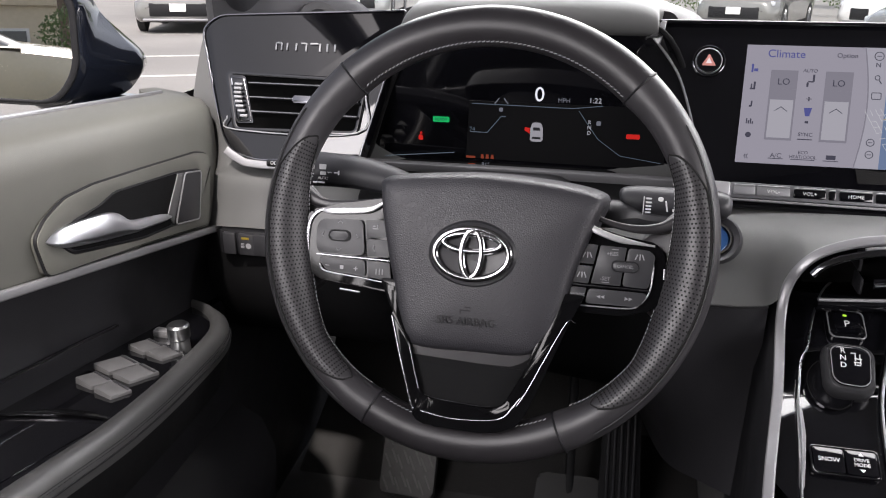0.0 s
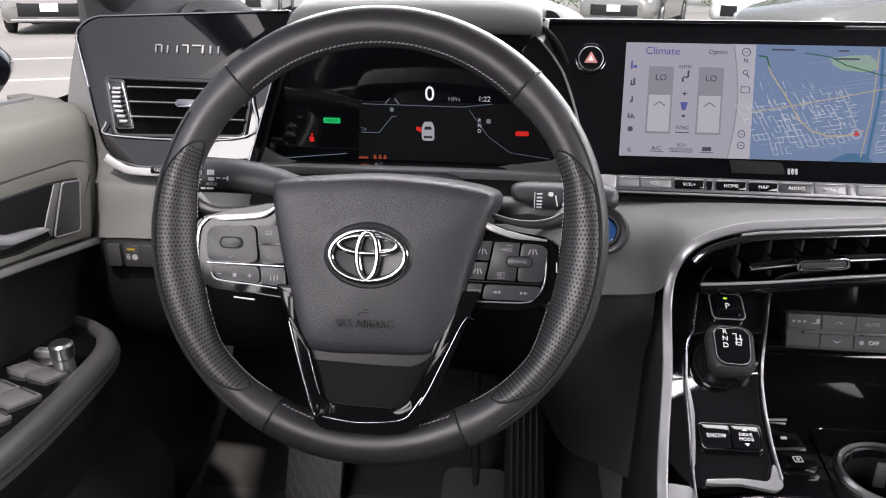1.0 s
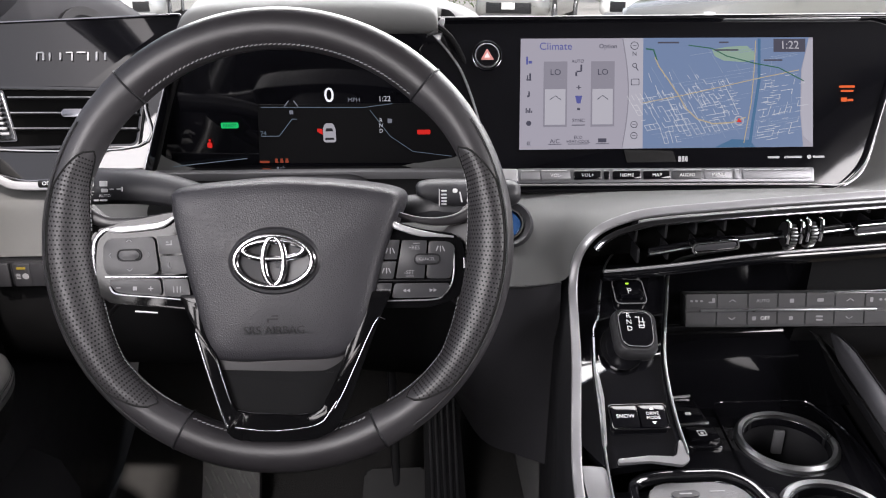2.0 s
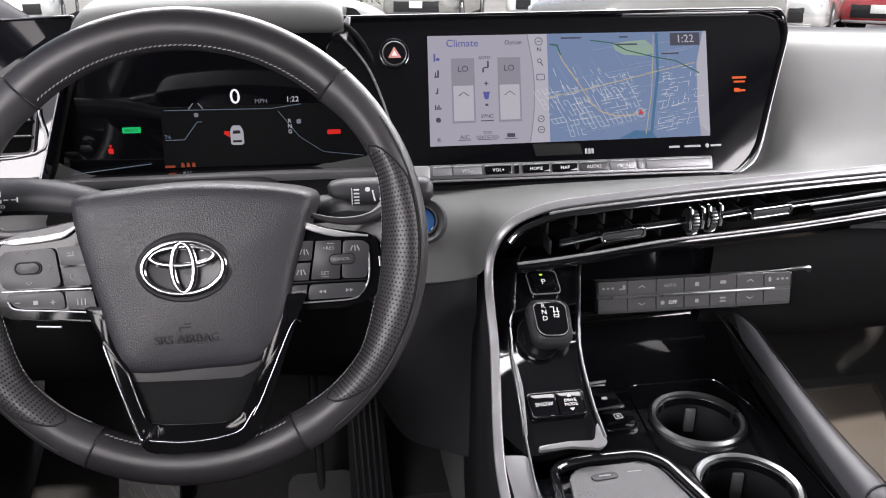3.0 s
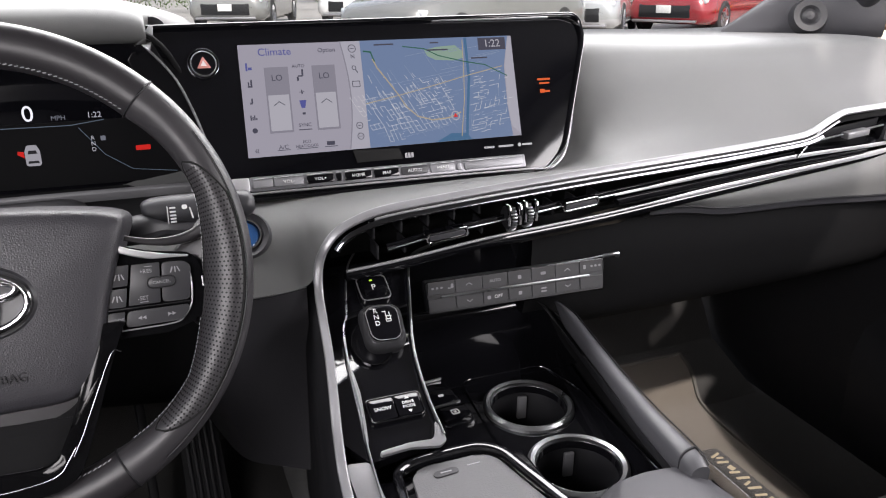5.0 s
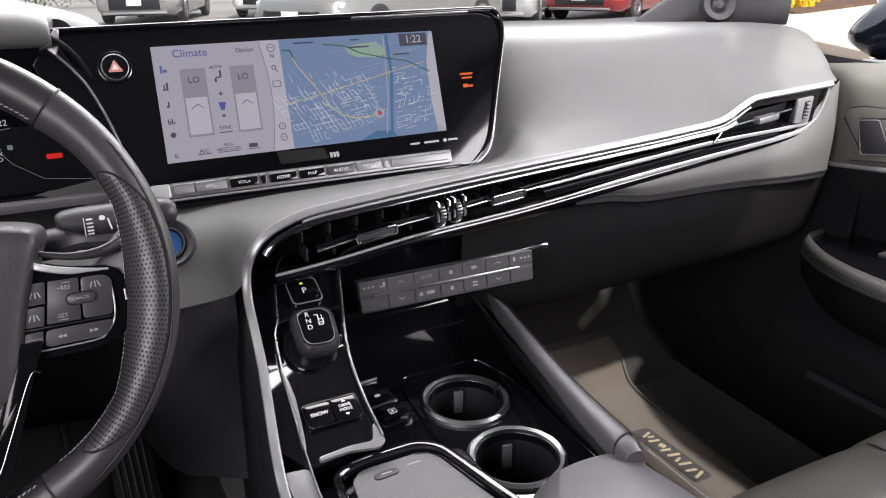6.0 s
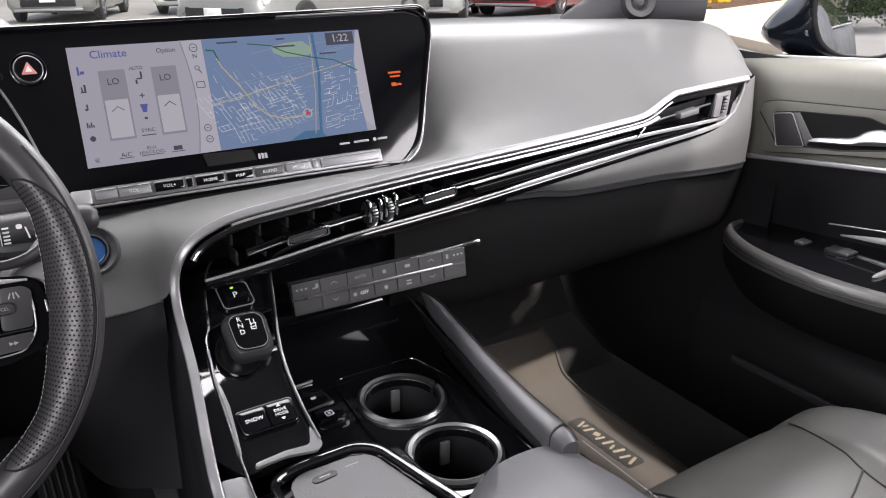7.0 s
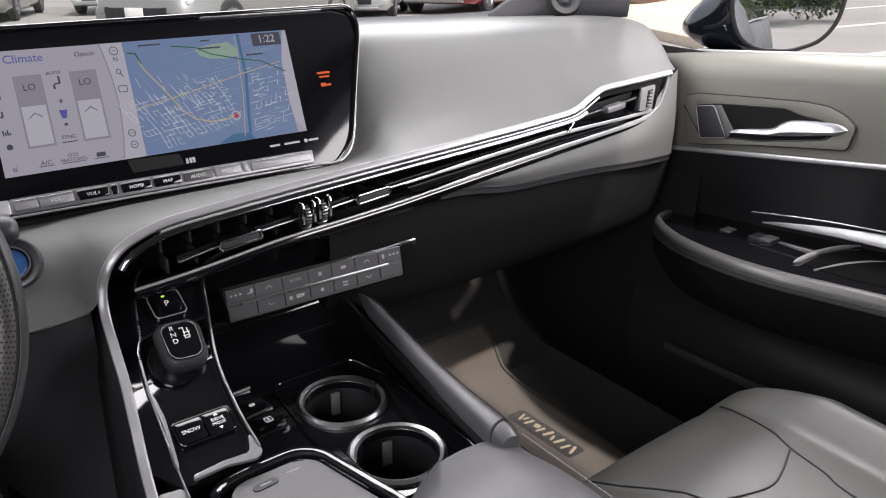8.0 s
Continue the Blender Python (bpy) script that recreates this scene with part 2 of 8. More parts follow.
def thin_glass(name):
    """A thin pane: it lets all through but for its own gloss."""
    m = bpy.data.materials.new(name)
    m.use_nodes = True
    nt = m.node_tree
    nt.nodes.remove(nt.nodes["Principled BSDF"])
    mix, tr, gl, fr = (nt.nodes.new(k) for k in ("ShaderNodeMixShader", "ShaderNodeBsdfTransparent", "ShaderNodeBsdfGlossy", "ShaderNodeLayerWeight"))
    pw, sc = nt.nodes.new("ShaderNodeMath"), nt.nodes.new("ShaderNodeMath")
    pw.operation, sc.operation = "POWER", "MULTIPLY_ADD"
    pw.inputs[1].default_value = 5.0
    sc.inputs[1].default_value, sc.inputs[2].default_value = 0.9, 0.03
    tr.inputs["Color"].default_value = (0.93, 0.96, 0.95, 1)
    gl.inputs["Roughness"].default_value = 0.0
    nt.links.new(fr.outputs["Facing"], pw.inputs[0])
    nt.links.new(pw.outputs[0], sc.inputs[0])
    nt.links.new(sc.outputs[0], mix.inputs[0])
    nt.links.new(tr.outputs[0], mix.inputs[1])
    nt.links.new(gl.outputs[0], mix.inputs[2])
    nt.links.new(mix.outputs[0], nt.nodes["Material Output"].inputs["Surface"])
    return m


CLEAR = thin_glass("clear_glass")
TINTED = mat("green_tinted_glass", (0.045, 0.075, 0.06), 0.04, var=0.05, coat=1.0)

# ---- the ground and the car's shell ----
GZ = -0.25
ASPHALT = mat("asphalt", (0.26, 0.25, 0.235), 0.9, var=0.25, scale=60, bump=0.5, bscale=150, big=0.4, bdist=0.005)
bm = bmesh.new()
LOT = Matrix.Translation((0, 0, GZ)) @ pose(0, 0, 0, -3.0)  # the car park falls gently ahead
bmesh.ops.create_grid(bm, x_segments=40, y_segments=40, size=300, matrix=LOT)
tagged(part("ground", bm, ASPHALT, None, smooth=False), "pale grey asphalt car park", "ground", kind="structure")

bm = bmesh.new()
box_bm(0, .55, .07, 1.56, 1.6, .04, None, 0, bm)
tagged(part("floor", bm, CARPET, None), "black carpeted car floor", "floor", kind="structure")
# toe board and firewall
rows = [[(x, .98, .09), (x, 1.12, .14), (x, 1.24, .32), (x, 1.27, .55), (x, 1.27, .74)] for x in (-.76, -.2, -.19, .13, .14, .76)]
tagged(part("firewall", grid_bm(rows), CARPET, None), "black carpeted toe board", "wall", kind="structure")
# tunnel under the console
tagged(part("tunnel", box_bm(-.03, .80, .22, .22, .9, .30, None, .04), CARPET, None), "carpeted centre tunnel", "floor", kind="structure")
# kick panels at the sides
for s, nm in ((-1, "wall_left"), (1, "wall_right")):
    rows = [[(s * .775, y, .05), (s * .765, y, .30), (s * .77, y, .60), (s * .785, y, .73)] for y in (.70, .90, 1.10, 1.28)]
    tagged(part(nm, grid_bm(rows), DARK, None), "dark kick panel beside the footwell", "wall", kind="structure")
# roof, pillars and rear closing walls
rows = []
for y, z, w in ((.77, 1.000, .60), (.70, 1.045, .585), (.60, 1.10, .57), (.30, 1.19, .53), (-.10, 1.23, .525), (-.40, 1.235, .525), (-.62, 1.23, .525)):
    rows.append([(x * w / .6, y, z - .05 * abs(x / .6) ** 3) for x in (-.62, -.5, -.3, 0, .3, .5, .62)])
tagged(part("ceiling", grid_bm(rows), LINER, None), "dark cloth headliner", "ceiling", kind="structure")
# added out of view to keep light from behind out of the cabin
bm = box_bm(0, -.62, .62, 1.56, .04, 1.24)
tagged(part("wall_back", bm, DARK, None), "unseen dark wall added to close the cabin against light behind", "wall", kind="structure")
# roof, rear window and boot behind the cabin
back = thing("car_rear", "gloss black rear roof, window and boot of the car", "car body", (0, -2.2, .1), kind="structure")


def across(y, w, z, crown):
    return [(w * k / 4, y, z + crown * (1 - (k / 4) ** 2)) for k in range(-4, 5)]


part("rear_roof", grid_bm([across(-.64, .632, 1.13, .10), across(-1.0, .632, 1.13, .09), across(-1.5, .622, 1.10, .07), across(-1.7, .612, 1.08, .06)]), FLANKM, back, "", 60)
part("rear_screen", grid_bm([across(-1.7, .612, 1.08, .06), across(-2.3, .582, .99, .04), across(-2.75, .700, .815, .02)]), TINTED, back, "green tinted rear window", 60)
part("boot_lid", grid_bm([across(-2.75, .772, .795, .04), across(-3.2, .73, .795, .03), across(-3.5, .695, .795, .0), across(-3.56, .69, .60, .0), across(-3.54, .68, .30, .0), across(-3.50, .66, .02, .0)]), FLANKM, back, "", 60)
for s, nm in ((-1, "pillar_left"), (1, "pillar_right")):
    # front pillar with its speaker pod
    p = catmull([(s * .80, 1.10, .70), (s * .775, .98, .80), (s * .745, .84, .905), (s * .675, .62, 1.05), (s * .585, .40, 1.16)], 6)
    pl = thing(nm, "dark cloth covered front roof pillar", "pillar", (s * .76, .95, .8), kind="structure")
    part("pillar_trim", sweep_bm(p, rrect(.055, .085, .018, 4), (s * .6, 0, .8)), MIDP, pl)
    p = [(s * .590, .42, 1.13), (s * .565, .2, 1.155), (s * .560, -.1, 1.165), (s * .560, -.4, 1.165), (s * .560, -.62, 1.16)]
    part("roof_rail", sweep_bm(p, rrect(.07, .09, .018, 4), (0, 0, 1)), LINER, pl)
    p = [(s * .79, -.15, .05), (s * .775, -.18, .70), (s * .59, -.30, 1.17)]
    part("centre_pillar", sweep_bm(p, rrect(.16, .05, .015, 3), (s, 0, 0)), DARK, pl)
    rows = [[(s * .79, y, .05), (s * .79, y, .72), (s * .74, y, .90), (s * .545, y, 1.19)] for y in (-.15, -.62)]
    part("rear_side", grid_bm(rows), DARK, pl)
    # outside of the car behind the front doors
    fl = thing("car_flank", "gloss black rear flank of the car with tinted windows", "car body", (s * .85, -1.8, .1), kind="structure")
    rows = [[(s * (.815 - c), y, .735 + d), (s * (.845 - c), y, .70 + d), (s * (.885 - c), y, .58), (s * (.89 - c), y, .40), (s * (.865 - c), y, .18), (s * (.85 - c), y, .0)] for y, c, d in ((-.62, 0, 0), (-1.2, 0, .02), (-2.0, .01, .04), (-2.8, .04, .06), (-3.5, .12, .06))]
    part("flank_panel", grid_bm(rows), FLANKM, fl, "", 60)
    rows = [[(s * .812, y, .745 + d), (s * (.755 - c), y, .90), (s * (.63 - c), y, 1.13 - e)] for y, c, d, e in ((-.35, 0, 0, 0), (-1.0, 0, .015, .0), (-1.7, .02, .035, .05), (-2.3, .05, .05, .14))]
    part("rear_window", grid_bm(rows), TINTED, fl, "green tinted side window", 60)
    part("window_line", sweep_bm([Vector((s * .818, y, .742 + d)) for y, d in ((-.15, 0), (-1.0, .015), (-1.7, .035), (-2.3, .05))], rrect(.006, .008, .002, 2), (0, 0, 1)), SATIN, fl, "thin chrome window line")
    # lower corner cover with a round tweeter
    tw = thing("tweeter_cover", "dark grey triangular corner cover with a round tweeter", "speaker", (s * .70, .93, .77))
    rows = []
    for (x, y, z), w, h in (((.585, 1.02, .765), .012, .010), ((.635, .985, .790), .040, .058), ((.69, .955, .815), .070, .105), ((.735, .925, .830), .085, .135), ((.79, .90, .840), .09, .150)):
        rows.append([(s * x + s * .25 * a, y + .3 * a, z + b * 1.0) for a, b in rrect(w, h, min(w, h) * .4, 5)])
    part("cover", grid_bm(rows, close_v=True, caps=True), MIDP, tw)
    tm = Matrix.Translation((s * .662, .922, .798)) @ Vector((-s * .45, -.75, .35)).to_track_quat("Z", "Y").to_matrix().to_4x4()
    part("speaker_ring", lathe_bm([(.0001, -.002), (.011, -.002), (.015, .002), (.024, .003), (.028, -.012)], tm, 28), DARK, tw)
    part("speaker_dome", lathe_bm([(.0001, .003), (.006, .002), (.011, -.002)], tm, 24), DARK, tw)
# cowl below the windscreen
bm = grid_bm([[(x, 1.13, .752), (x, 1.16, .745), (x, 1.30, .72), (x, 1.34, .60)] for x in (-.80, 0, .80)])
tagged(part("cowl", bm, DARK, None), "black cowl at the windscreen's foot", "trim", kind="structure")
bm = grid_bm([[(x, y, z) for x in (-.70 - q * .08, -.35, 0, .35, .70 + q * .08)] for q, y, z in ((1, 1.15, .775), (.5, .91, .93), (0, .64, 1.088))])
ws = tagged(part("windscreen", bm, CLEAR, None), "clear curved windscreen", "window", kind="structure")
ws.visible_shadow = False
# bonnet ahead

# ---- dashboard ----
TA = math.degrees(math.atan(0.45))  # the fascia leans back by this


def fascia(x, z, off=0.0):
    """The pose on the leaning fascia plane at x, z: local y runs up it, local z towards the seats."""
    return pose(x, 0.755 + 0.45 * (z - 0.70), z, 90 - TA) @ pose(0, 0, off)


def fpts(pts, x0, z0):
    """Outline points given as (x, z) on the fascia, in the local plane of fascia(x0, z0)."""
    k = 1 / math.cos(radians(TA))
    return [(x - x0, (z - z0) * k) for x, z in pts]


dash = thing("dashboard", "dark grey soft-touch dashboard with satin silver trim line", "dashboard", (0, 0.9, 0.6))
STN = [
    (-0.76, (1.15, .775), (.97, .79), (.87, .797), (.83, .797), (.79, .74), (.762, .672), (.745, .655), (.735, .628), (.725, .605)),
    (-0.66, (1.15, .775), (.97, .79), (.87, .797), (.83, .797), (.79, .74), (.762, .672), (.745, .655), (.735, .628), (.725, .607)),
    (-0.50, (1.15, .775), (.97, .79), (.87, .797), (.85, .79), (.83, .72), (.81, .672), (.76, .650), (.74, .628), (.715, .605)),
    (-0.36, (1.15, .770), (.97, .79), (.87, .797), (.85, .79), (.83, .72), (.81, .672), (.76, .650), (.72, .628), (.690, .600)),
    (-0.27, (1.15, .770), (.97, .785), (.87, .793), (.85, .785), (.83, .72), (.79, .668), (.74, .655), (.70, .636), (.662, .596)),
    (-0.20, (1.15, .770), (.97, .785), (.87, .791), (.84, .785), (.82, .72), (.775, .662), (.735, 0.657), (.70, .641), (.660, .596)),
    (-0.165, (1.15, .770), (.97, .785), (.87, .791), (.84, .785), (.82, .72), (.775, .662), (.733, 0.659), (.695, .643), (.662, .600)),
    (-0.150, (1.15, .770), (.97, .785), (.87, .791), (.84, .785), (.82, .72), (.775, .662), (.730, 0.660), (.692, .650), (.664, .625)),
    (-0.135, (1.15, .770), (.97, .785), (.87, .791), (.84, .785), (.82, .72), (.775, .662), (.728, 0.661), (.692, .656), (.665, .644)),
    (-0.09, (1.15, .768), (.97, .785), (.87, .791), (.84, .785), (.82, .72), (.775, .660), (.728, .663), (.695, .666), (.669, .661)),
    (0.03, (1.15, .768), (.97, .782), (.87, .790), (.83, .785), (.81, .73), (.77, .660), (.73, .664), (.70, .672), (.677, .667)),
    (0.15, (1.15, .766), (.97, .779), (.87, .789), (.83, .785), (.808, .735), (.770, .664), (.735, .664), (.710, .670), (.686, .671)),
    (0.20, (1.15, .765), (.97, .778), (.87, .788), (.825, .786), (.800, .750), (.768, .705), (.737, .685), (.712, .678), (.690, .672)),
    (0.25, (1.15, .764), (.97, .777), (.87, .788), (.825, .786), (.797, .757), (.768, .722), (.740, .698), (.715, .684), (.693, .673)),
    (0.345, (1.15, .762), (.97, .775), (.87, .784), (.825, .782), (.800, .761), (.773, .730), (.745, .704), (.722, .688), (.699, .675)),
    (0.451, (1.15, .760), (.97, .772), (.87, .780), (.825, .778), (.802, .761), (.775, .735), (.750, .712), (.728, .695), (.707, .680)),
    (0.519, (1.15, .758), (.97, .771), (.87, .777), (.825, .776), (.803, .762), (.778, .745), (.755, .728), (.733, .715), (.712, .705)),
    (0.61, (1.15, .756), (.97, .769), (.87, .775), (.822, .773), (.800, .762), (.777, .748), (.757, .733), (.737, .720), (.718, .709)),
    (0.675, (1.15, .756), (.97, .768), (.87, .776), (.815, .7765), (.790, .768), (.770, .752), (.752, .736), (.738, .722), (.722, .711)),
    (0.700, (1.15, .756), (.97, .766), (.85, .774), (.800, .772), (.778, .762), (.762, .748), (.750, .734), (.741, .722), (.728, .710)),
    (0.716, (1.15, .750), (.97, .755), (.85, .760), (.795, .757), (.776, .748), (.764, .738), (.755, .729), (.748, .720), (.737, .710)),
    (0.724, (1.15, .730), (.97, .735), (.85, .738), (.800, .735), (.785, .731), (.775, .726), (.768, .721), (.760, .715), (.750, .709)),
    (0.729, (1.15, .690), (.97, .695), (.85, .695), (.810, .695), (.800, .695), (.790, .695), (.782, .695), (.775, .695), (.765, .694)),
]
rows = []
for s in STN:
    rows.append(catmull([(s[0], y, z) for y, z in s[1:]], 4))
cols = [catmull([r[j] for r in rows], 4) for j in range(len(rows[0]))]
rows = [[cols[j][i] for j in range(len(cols))] for i in range(len(cols[0]))]
part("upper_pad", grid_bm(rows), SOFT, dash, "dark grey soft padded top", 60)

# lower roll of the dash, below the vents, to the glove box and the footwell
LOW = [
    (-0.76, (.726, .603), (.735, .575), (.75, .52), (.80, .45), (.90, .42)),
    (-0.50, (.716, .603), (.715, .575), (.73, .50), (.80, .44), (.90, .42)),
    (-0.27, (.663, .594), (.668, .56), (.70, .48), (.80, .43), (.90, .42)),
    (-0.175, (.662, .594), (.664, .56), (.69, .48), (.80, .43), (.90, .42)),
]
rows = [catmull([(s[0], y, z) for y, z in s[1:]], 4) for s in LOW]
cols = [catmull([r[j] for r in rows], 4) for j in range(len(rows[0]))]
part("knee_panel", grid_bm([list(c) for c in cols]), LOWBLK, dash, "black plastic knee panel", 60)
BOL = [
    (-0.262, (.664, .592), (.668, .56), (.695, .48), (.76, .42)),
    (-0.235, (.6585, .5945), (.6595, .56), (.672, .48), (.70, .40)),
    (-0.200, (.6575, .5950), (.6565, .56), (.660, .48), (.67, .40)),
    (-0.168, (.6595, .5975), (.6570, .56), (.655, .48), (.65, .40)),
]
rows = [catmull([(s[0], y, z) for y, z in s[1:]], 4) for s in BOL]
cols = [catmull([r[j] for r in rows], 4) for j in range(len(rows[0]))]
BOLM = mat("bolster_leather", (0.026, 0.0255, 0.029), 0.5, var=0.07, scale=60, bump=0.2, bscale=800, kind="grain", bdist=0.0003)
part("console_bolster", grid_bm([list(c) for c in cols]), BOLM, dash, "grey padded bolster beside the console", 60)
part("bolster_seam", sweep_bm([p + Vector((0, -.0008, .0008)) for p in cols[0]], circle2(.0012, 5), (0, -1, 0)), DARK, dash)
LOWR = [
    (0.10, (.726, .612), (.718, .58), (.726, .52), (.76, .45), (.90, .42)),
    (0.30, (.720, .622), (.713, .60), (.721, .53), (.76, .45), (.90, .42)),
    (0.45, (.724, .630), (.715, .60), (.724, .53), (.765, .45), (.90, .42)),
    (0.60, (.732, .640), (.722, .605), (.731, .53), (.77, .45), (.90, .42)),
    (0.735, (.745, .650), (.737, .610), (.746, .53), (.78, .45), (.90, .42)),
]
rows = [catmull([(s[0], y, z) for y, z in s[1:]], 5) for s in LOWR]
cols = [catmull([r[j] for r in rows], 4) for j in range(len(rows[0]))]
part("glovebox_face", grid_bm([list(c) for c in cols]), LOWBLK, dash, "matt black glovebox panel", 60)
# pale roll right under the passenger's vent
END = [
    (0.24, (.6965, .6185), (.6965, .6183), (.6968, .6180)),
    (0.30, (.700, .622), (.698, .618), (.702, .612)),
    (0.36, (.704, .626), (.700, .615), (.703, .603)),
    (0.50, (.712, .636), (.705, .615), (.708, .597)),
    (0.62, (.719, .648), (.709, .620), (.712, .588)),
    (0.69, (.725, .700), (.714, .640), (.717, .584)),
    (0.712, (.730, .709), (.722, .640), (.722, .584)),
    (0.728, (.742, .709), (.738, .645), (.738, .586)),
    (0.745, (.768, .700), (.766, .640), (.766, .588)),
]
rows = [catmull([(s[0], y, z) for y, z in s[1:]], 4) for s in END]
cols = [catmull([r[j] for r in rows], 4) for j in range(len(rows[0]))]
part("lower_roll", grid_bm([list(c) for c in cols]), SOFT, dash, "", 60)
low_edge = list(cols[-1])
part("roll_seam", sweep_bm([p + Vector((0, -.0006, -.001)) for p in low_edge], circle2(.0011, 5), (0, -1, 0)), DARK, dash)
part("lower_edge", grid_bm([[p + Vector((0, .001, -.002)) for p in low_edge], [p + Vector((0, .002, -.010)) for p in low_edge], [p + Vector((0, .016, -.017)) for p in low_edge]]), MIDP, dash)

# hood over the instruments
HX = [(-.530, .788), (-.527, .810), (-.520, .827), (-.505, .836), (-.475, .8405), (-.40, .843), (-.330, .842), (-.295, .839), (-.276, .831), (-.269, .815), (-.266, .788)]
hr = catmull([(x, 0, z) for x, z in HX], 6)
rows = []
for y, k, drop, wide in ((.840, .06, 0, 0), (.806, .0, 0, 0), (.793, .08, 0, 0), (.787, .25, 0, 0), (.786, .45, 0, 0), (.789, .70, 0, 0), (.797, .88, 0, 0), (.812, .98, 0, 0), (.84, 1, 0, .014), (.88, 1, .001, .040), (.94, 1, .008, .060), (1.02, 1, .026, .075), (1.09, 1, .048, .085), (1.14, 1, .07, .09)):
    row = []
    for p in hr:
        zl = min(p.z, .804)
        end = max(0.0, (p.x + .315) / .049)
        if y < .82 and p.x > -.30:
            f = min(1.0, max(0.0, (.832 - p.z) / .028))
            row.append((p.x - .020 * f, y + .004 * f, max(p.z if k > .9 else zl + (p.z - zl) * k, .8035)))
            continue
        row.append((p.x + wide * end * end - wide * .3 * max(0.0, (-.47 - p.x) / .06), y, max(zl + (p.z - zl) * k - drop - (.008 * min(1.0, end) ** 2 if y > .86 else 0.0), .70 if y < .9 else .752)))
    rows.append(row)
part("instrument_hood", grid_bm(rows), SOFT, dash, "padded hood above the instruments", 60)

# black floor of the instrument binnacle
part("binnacle_floor", grid_bm([[(x, .802, .671), (x, .775, .661), (x, .752, .655), (x, .736, .6475 + .006 * max(0, (x + .30) / .09)), (x, .734, .640)] for x in (-.560, -.48, -.40, -.30, -.255, -.213)]), LOWBLK, dash, "matt black binnacle floor", 50)
# steering column shroud
cw = pose(-0.407, 0.60, 0.668, 90 - 20.7)
bm = bmesh.new()
rows = []
for d, w, h in ((-.02, .10, .085), (-.06, .115, .095), (-.12, .13, .11), (-.17, .14, .12)):
    rows.append([cw @ Vector((p[0], p[1] + .005, d)) for p in rrect(w, h, .03)])
grid_bm(rows, close_v=True, bm=bm, caps=True)
part("column_shroud", bm, DARK, dash, "black plastic column cover")

# ---- driver's fascia panel with vent ----
panel = thing("side_vent_panel", "gloss black fascia panel with outer air vent and chrome edge", "vent panel", (-0.62, 0.78, 0.70))
x0, z0 = -0.63, 0.745
out = fpts([(-.746, .800), (-.728, .814), (-.524, .822), (-.541, .755), (-.560, .682), (-.672, .676), (-.700, .684), (-.712, .700)], x0, z0)
OUTL = rounded(out, [.02, .012, .003, .003, .003, .012, .02, .012], 5)
part("panel_face", plate_bm(OUTL, .02, fascia(x0, z0, .004), .0015), BLACKGLASS, panel, "piano black face")
edge = [fascia(x0, z0, .005) @ Vector((p[0], p[1], 0)) for p in rounded(out, [.02, .012, .003, .003, .003, .012, .02, .012], 5)]
nrm = (fascia(0, .7).to_3x3() @ Vector((0, 0, 1)))
part("chrome_edge", sweep_bm(edge, circle2(.0011, 6), nrm, closed=True), DARKCHROME, panel, "thin dark chrome border")
vo = rounded(fpts([(-.714, .760), (-.556, .757), (-.563, .704), (-.699, .702)], x0, z0), .006)
vi = rounded(fpts([(-.708, .756), (-.561, .753), (-.567, .708), (-.695, .706)], x0, z0), .005)
part("vent_frame", ring_bm(vo, vi, .012, fascia(x0, z0, .007), .001), GLOSS, panel)
# near-black sheet close behind the slats stands for the vent's shaded depth
part("vent_throat_shade", plate_bm(vi, .002, fascia(x0, z0, .0048)), THROAT_SHADE, panel)
low = [fascia(x0, z0, .0085) @ Vector((p[0], p[1], 0)) for p in fpts([(-.706, .716), (-.697, .7035), (-.564, .7055), (-.558, .745)], x0, z0)]
part("vent_chrome", sweep_bm(catmull(low, 6), circle2(.0009, 6), nrm), DULLTRIM, panel, "chrome line round the vent")
for k, z in enumerate((.7480, .7345, .7210)):
    xa = -.684 + (.7480 - z) * .20
    bar = [fascia(x0, z0, .0075) @ Vector((p[0], p[1], 0)) for p in fpts([(xa, z), (-.60, z - .0005), (-.564, z - .001)], x0, z0)]
    part("slat", sweep_bm(bar, [(-.0045, -.001), (.0045, -.001), (.0045, .001), (-.0045, .001)], Vector((0, .45, 1)).normalized()), DARK, panel)
    hi = [p + nrm * .0046 for p in bar]
    part("slat_edge", sweep_bm(hi, circle2(.0006, 5), nrm), DULLTRIM, panel)
part("vent_knob", plate_bm(rrect(.026, .0075, .002), .010, fascia(-.6200, .7335, .015), .0015), DARKCHROME, panel, "dark chrome slider knob")
part("wheel_slot", plate_bm(rounded(fpts([(-.7085, .7560), (-.6905, .7555), (-.6765, .7105), (-.6960, .7100)], x0, z0), .003), .002, fascia(x0, z0, .0072), .0005), GLOSS, panel)
part("slot_edge", sweep_bm([fascia(x0, z0, .0076) @ Vector((p[0], p[1], 0)) for p in rounded(fpts([(-.7065, .7535), (-.6920, .7530), (-.6785, .7125), (-.6945, .7120)], x0, z0), .003)], circle2(.0006, 5), nrm, closed=True), DARKCHROME, panel)
wheelbm = bmesh.new()
for k in range(8):
    q = (k - 3.5) / 3.5
    box_bm(0, 0, 0, .0085, .0030, .004, fascia(-.6920 + .0045 * q * -1 - .0015 * (1 - q * q), .7318 + q * .0150, .0082 + .0035 * (1 - q * q)), .0008, wheelbm)
split_parts("thumb_wheel_rib", wheelbm, DULLTRIM, panel, "rib of a grey thumb wheel")
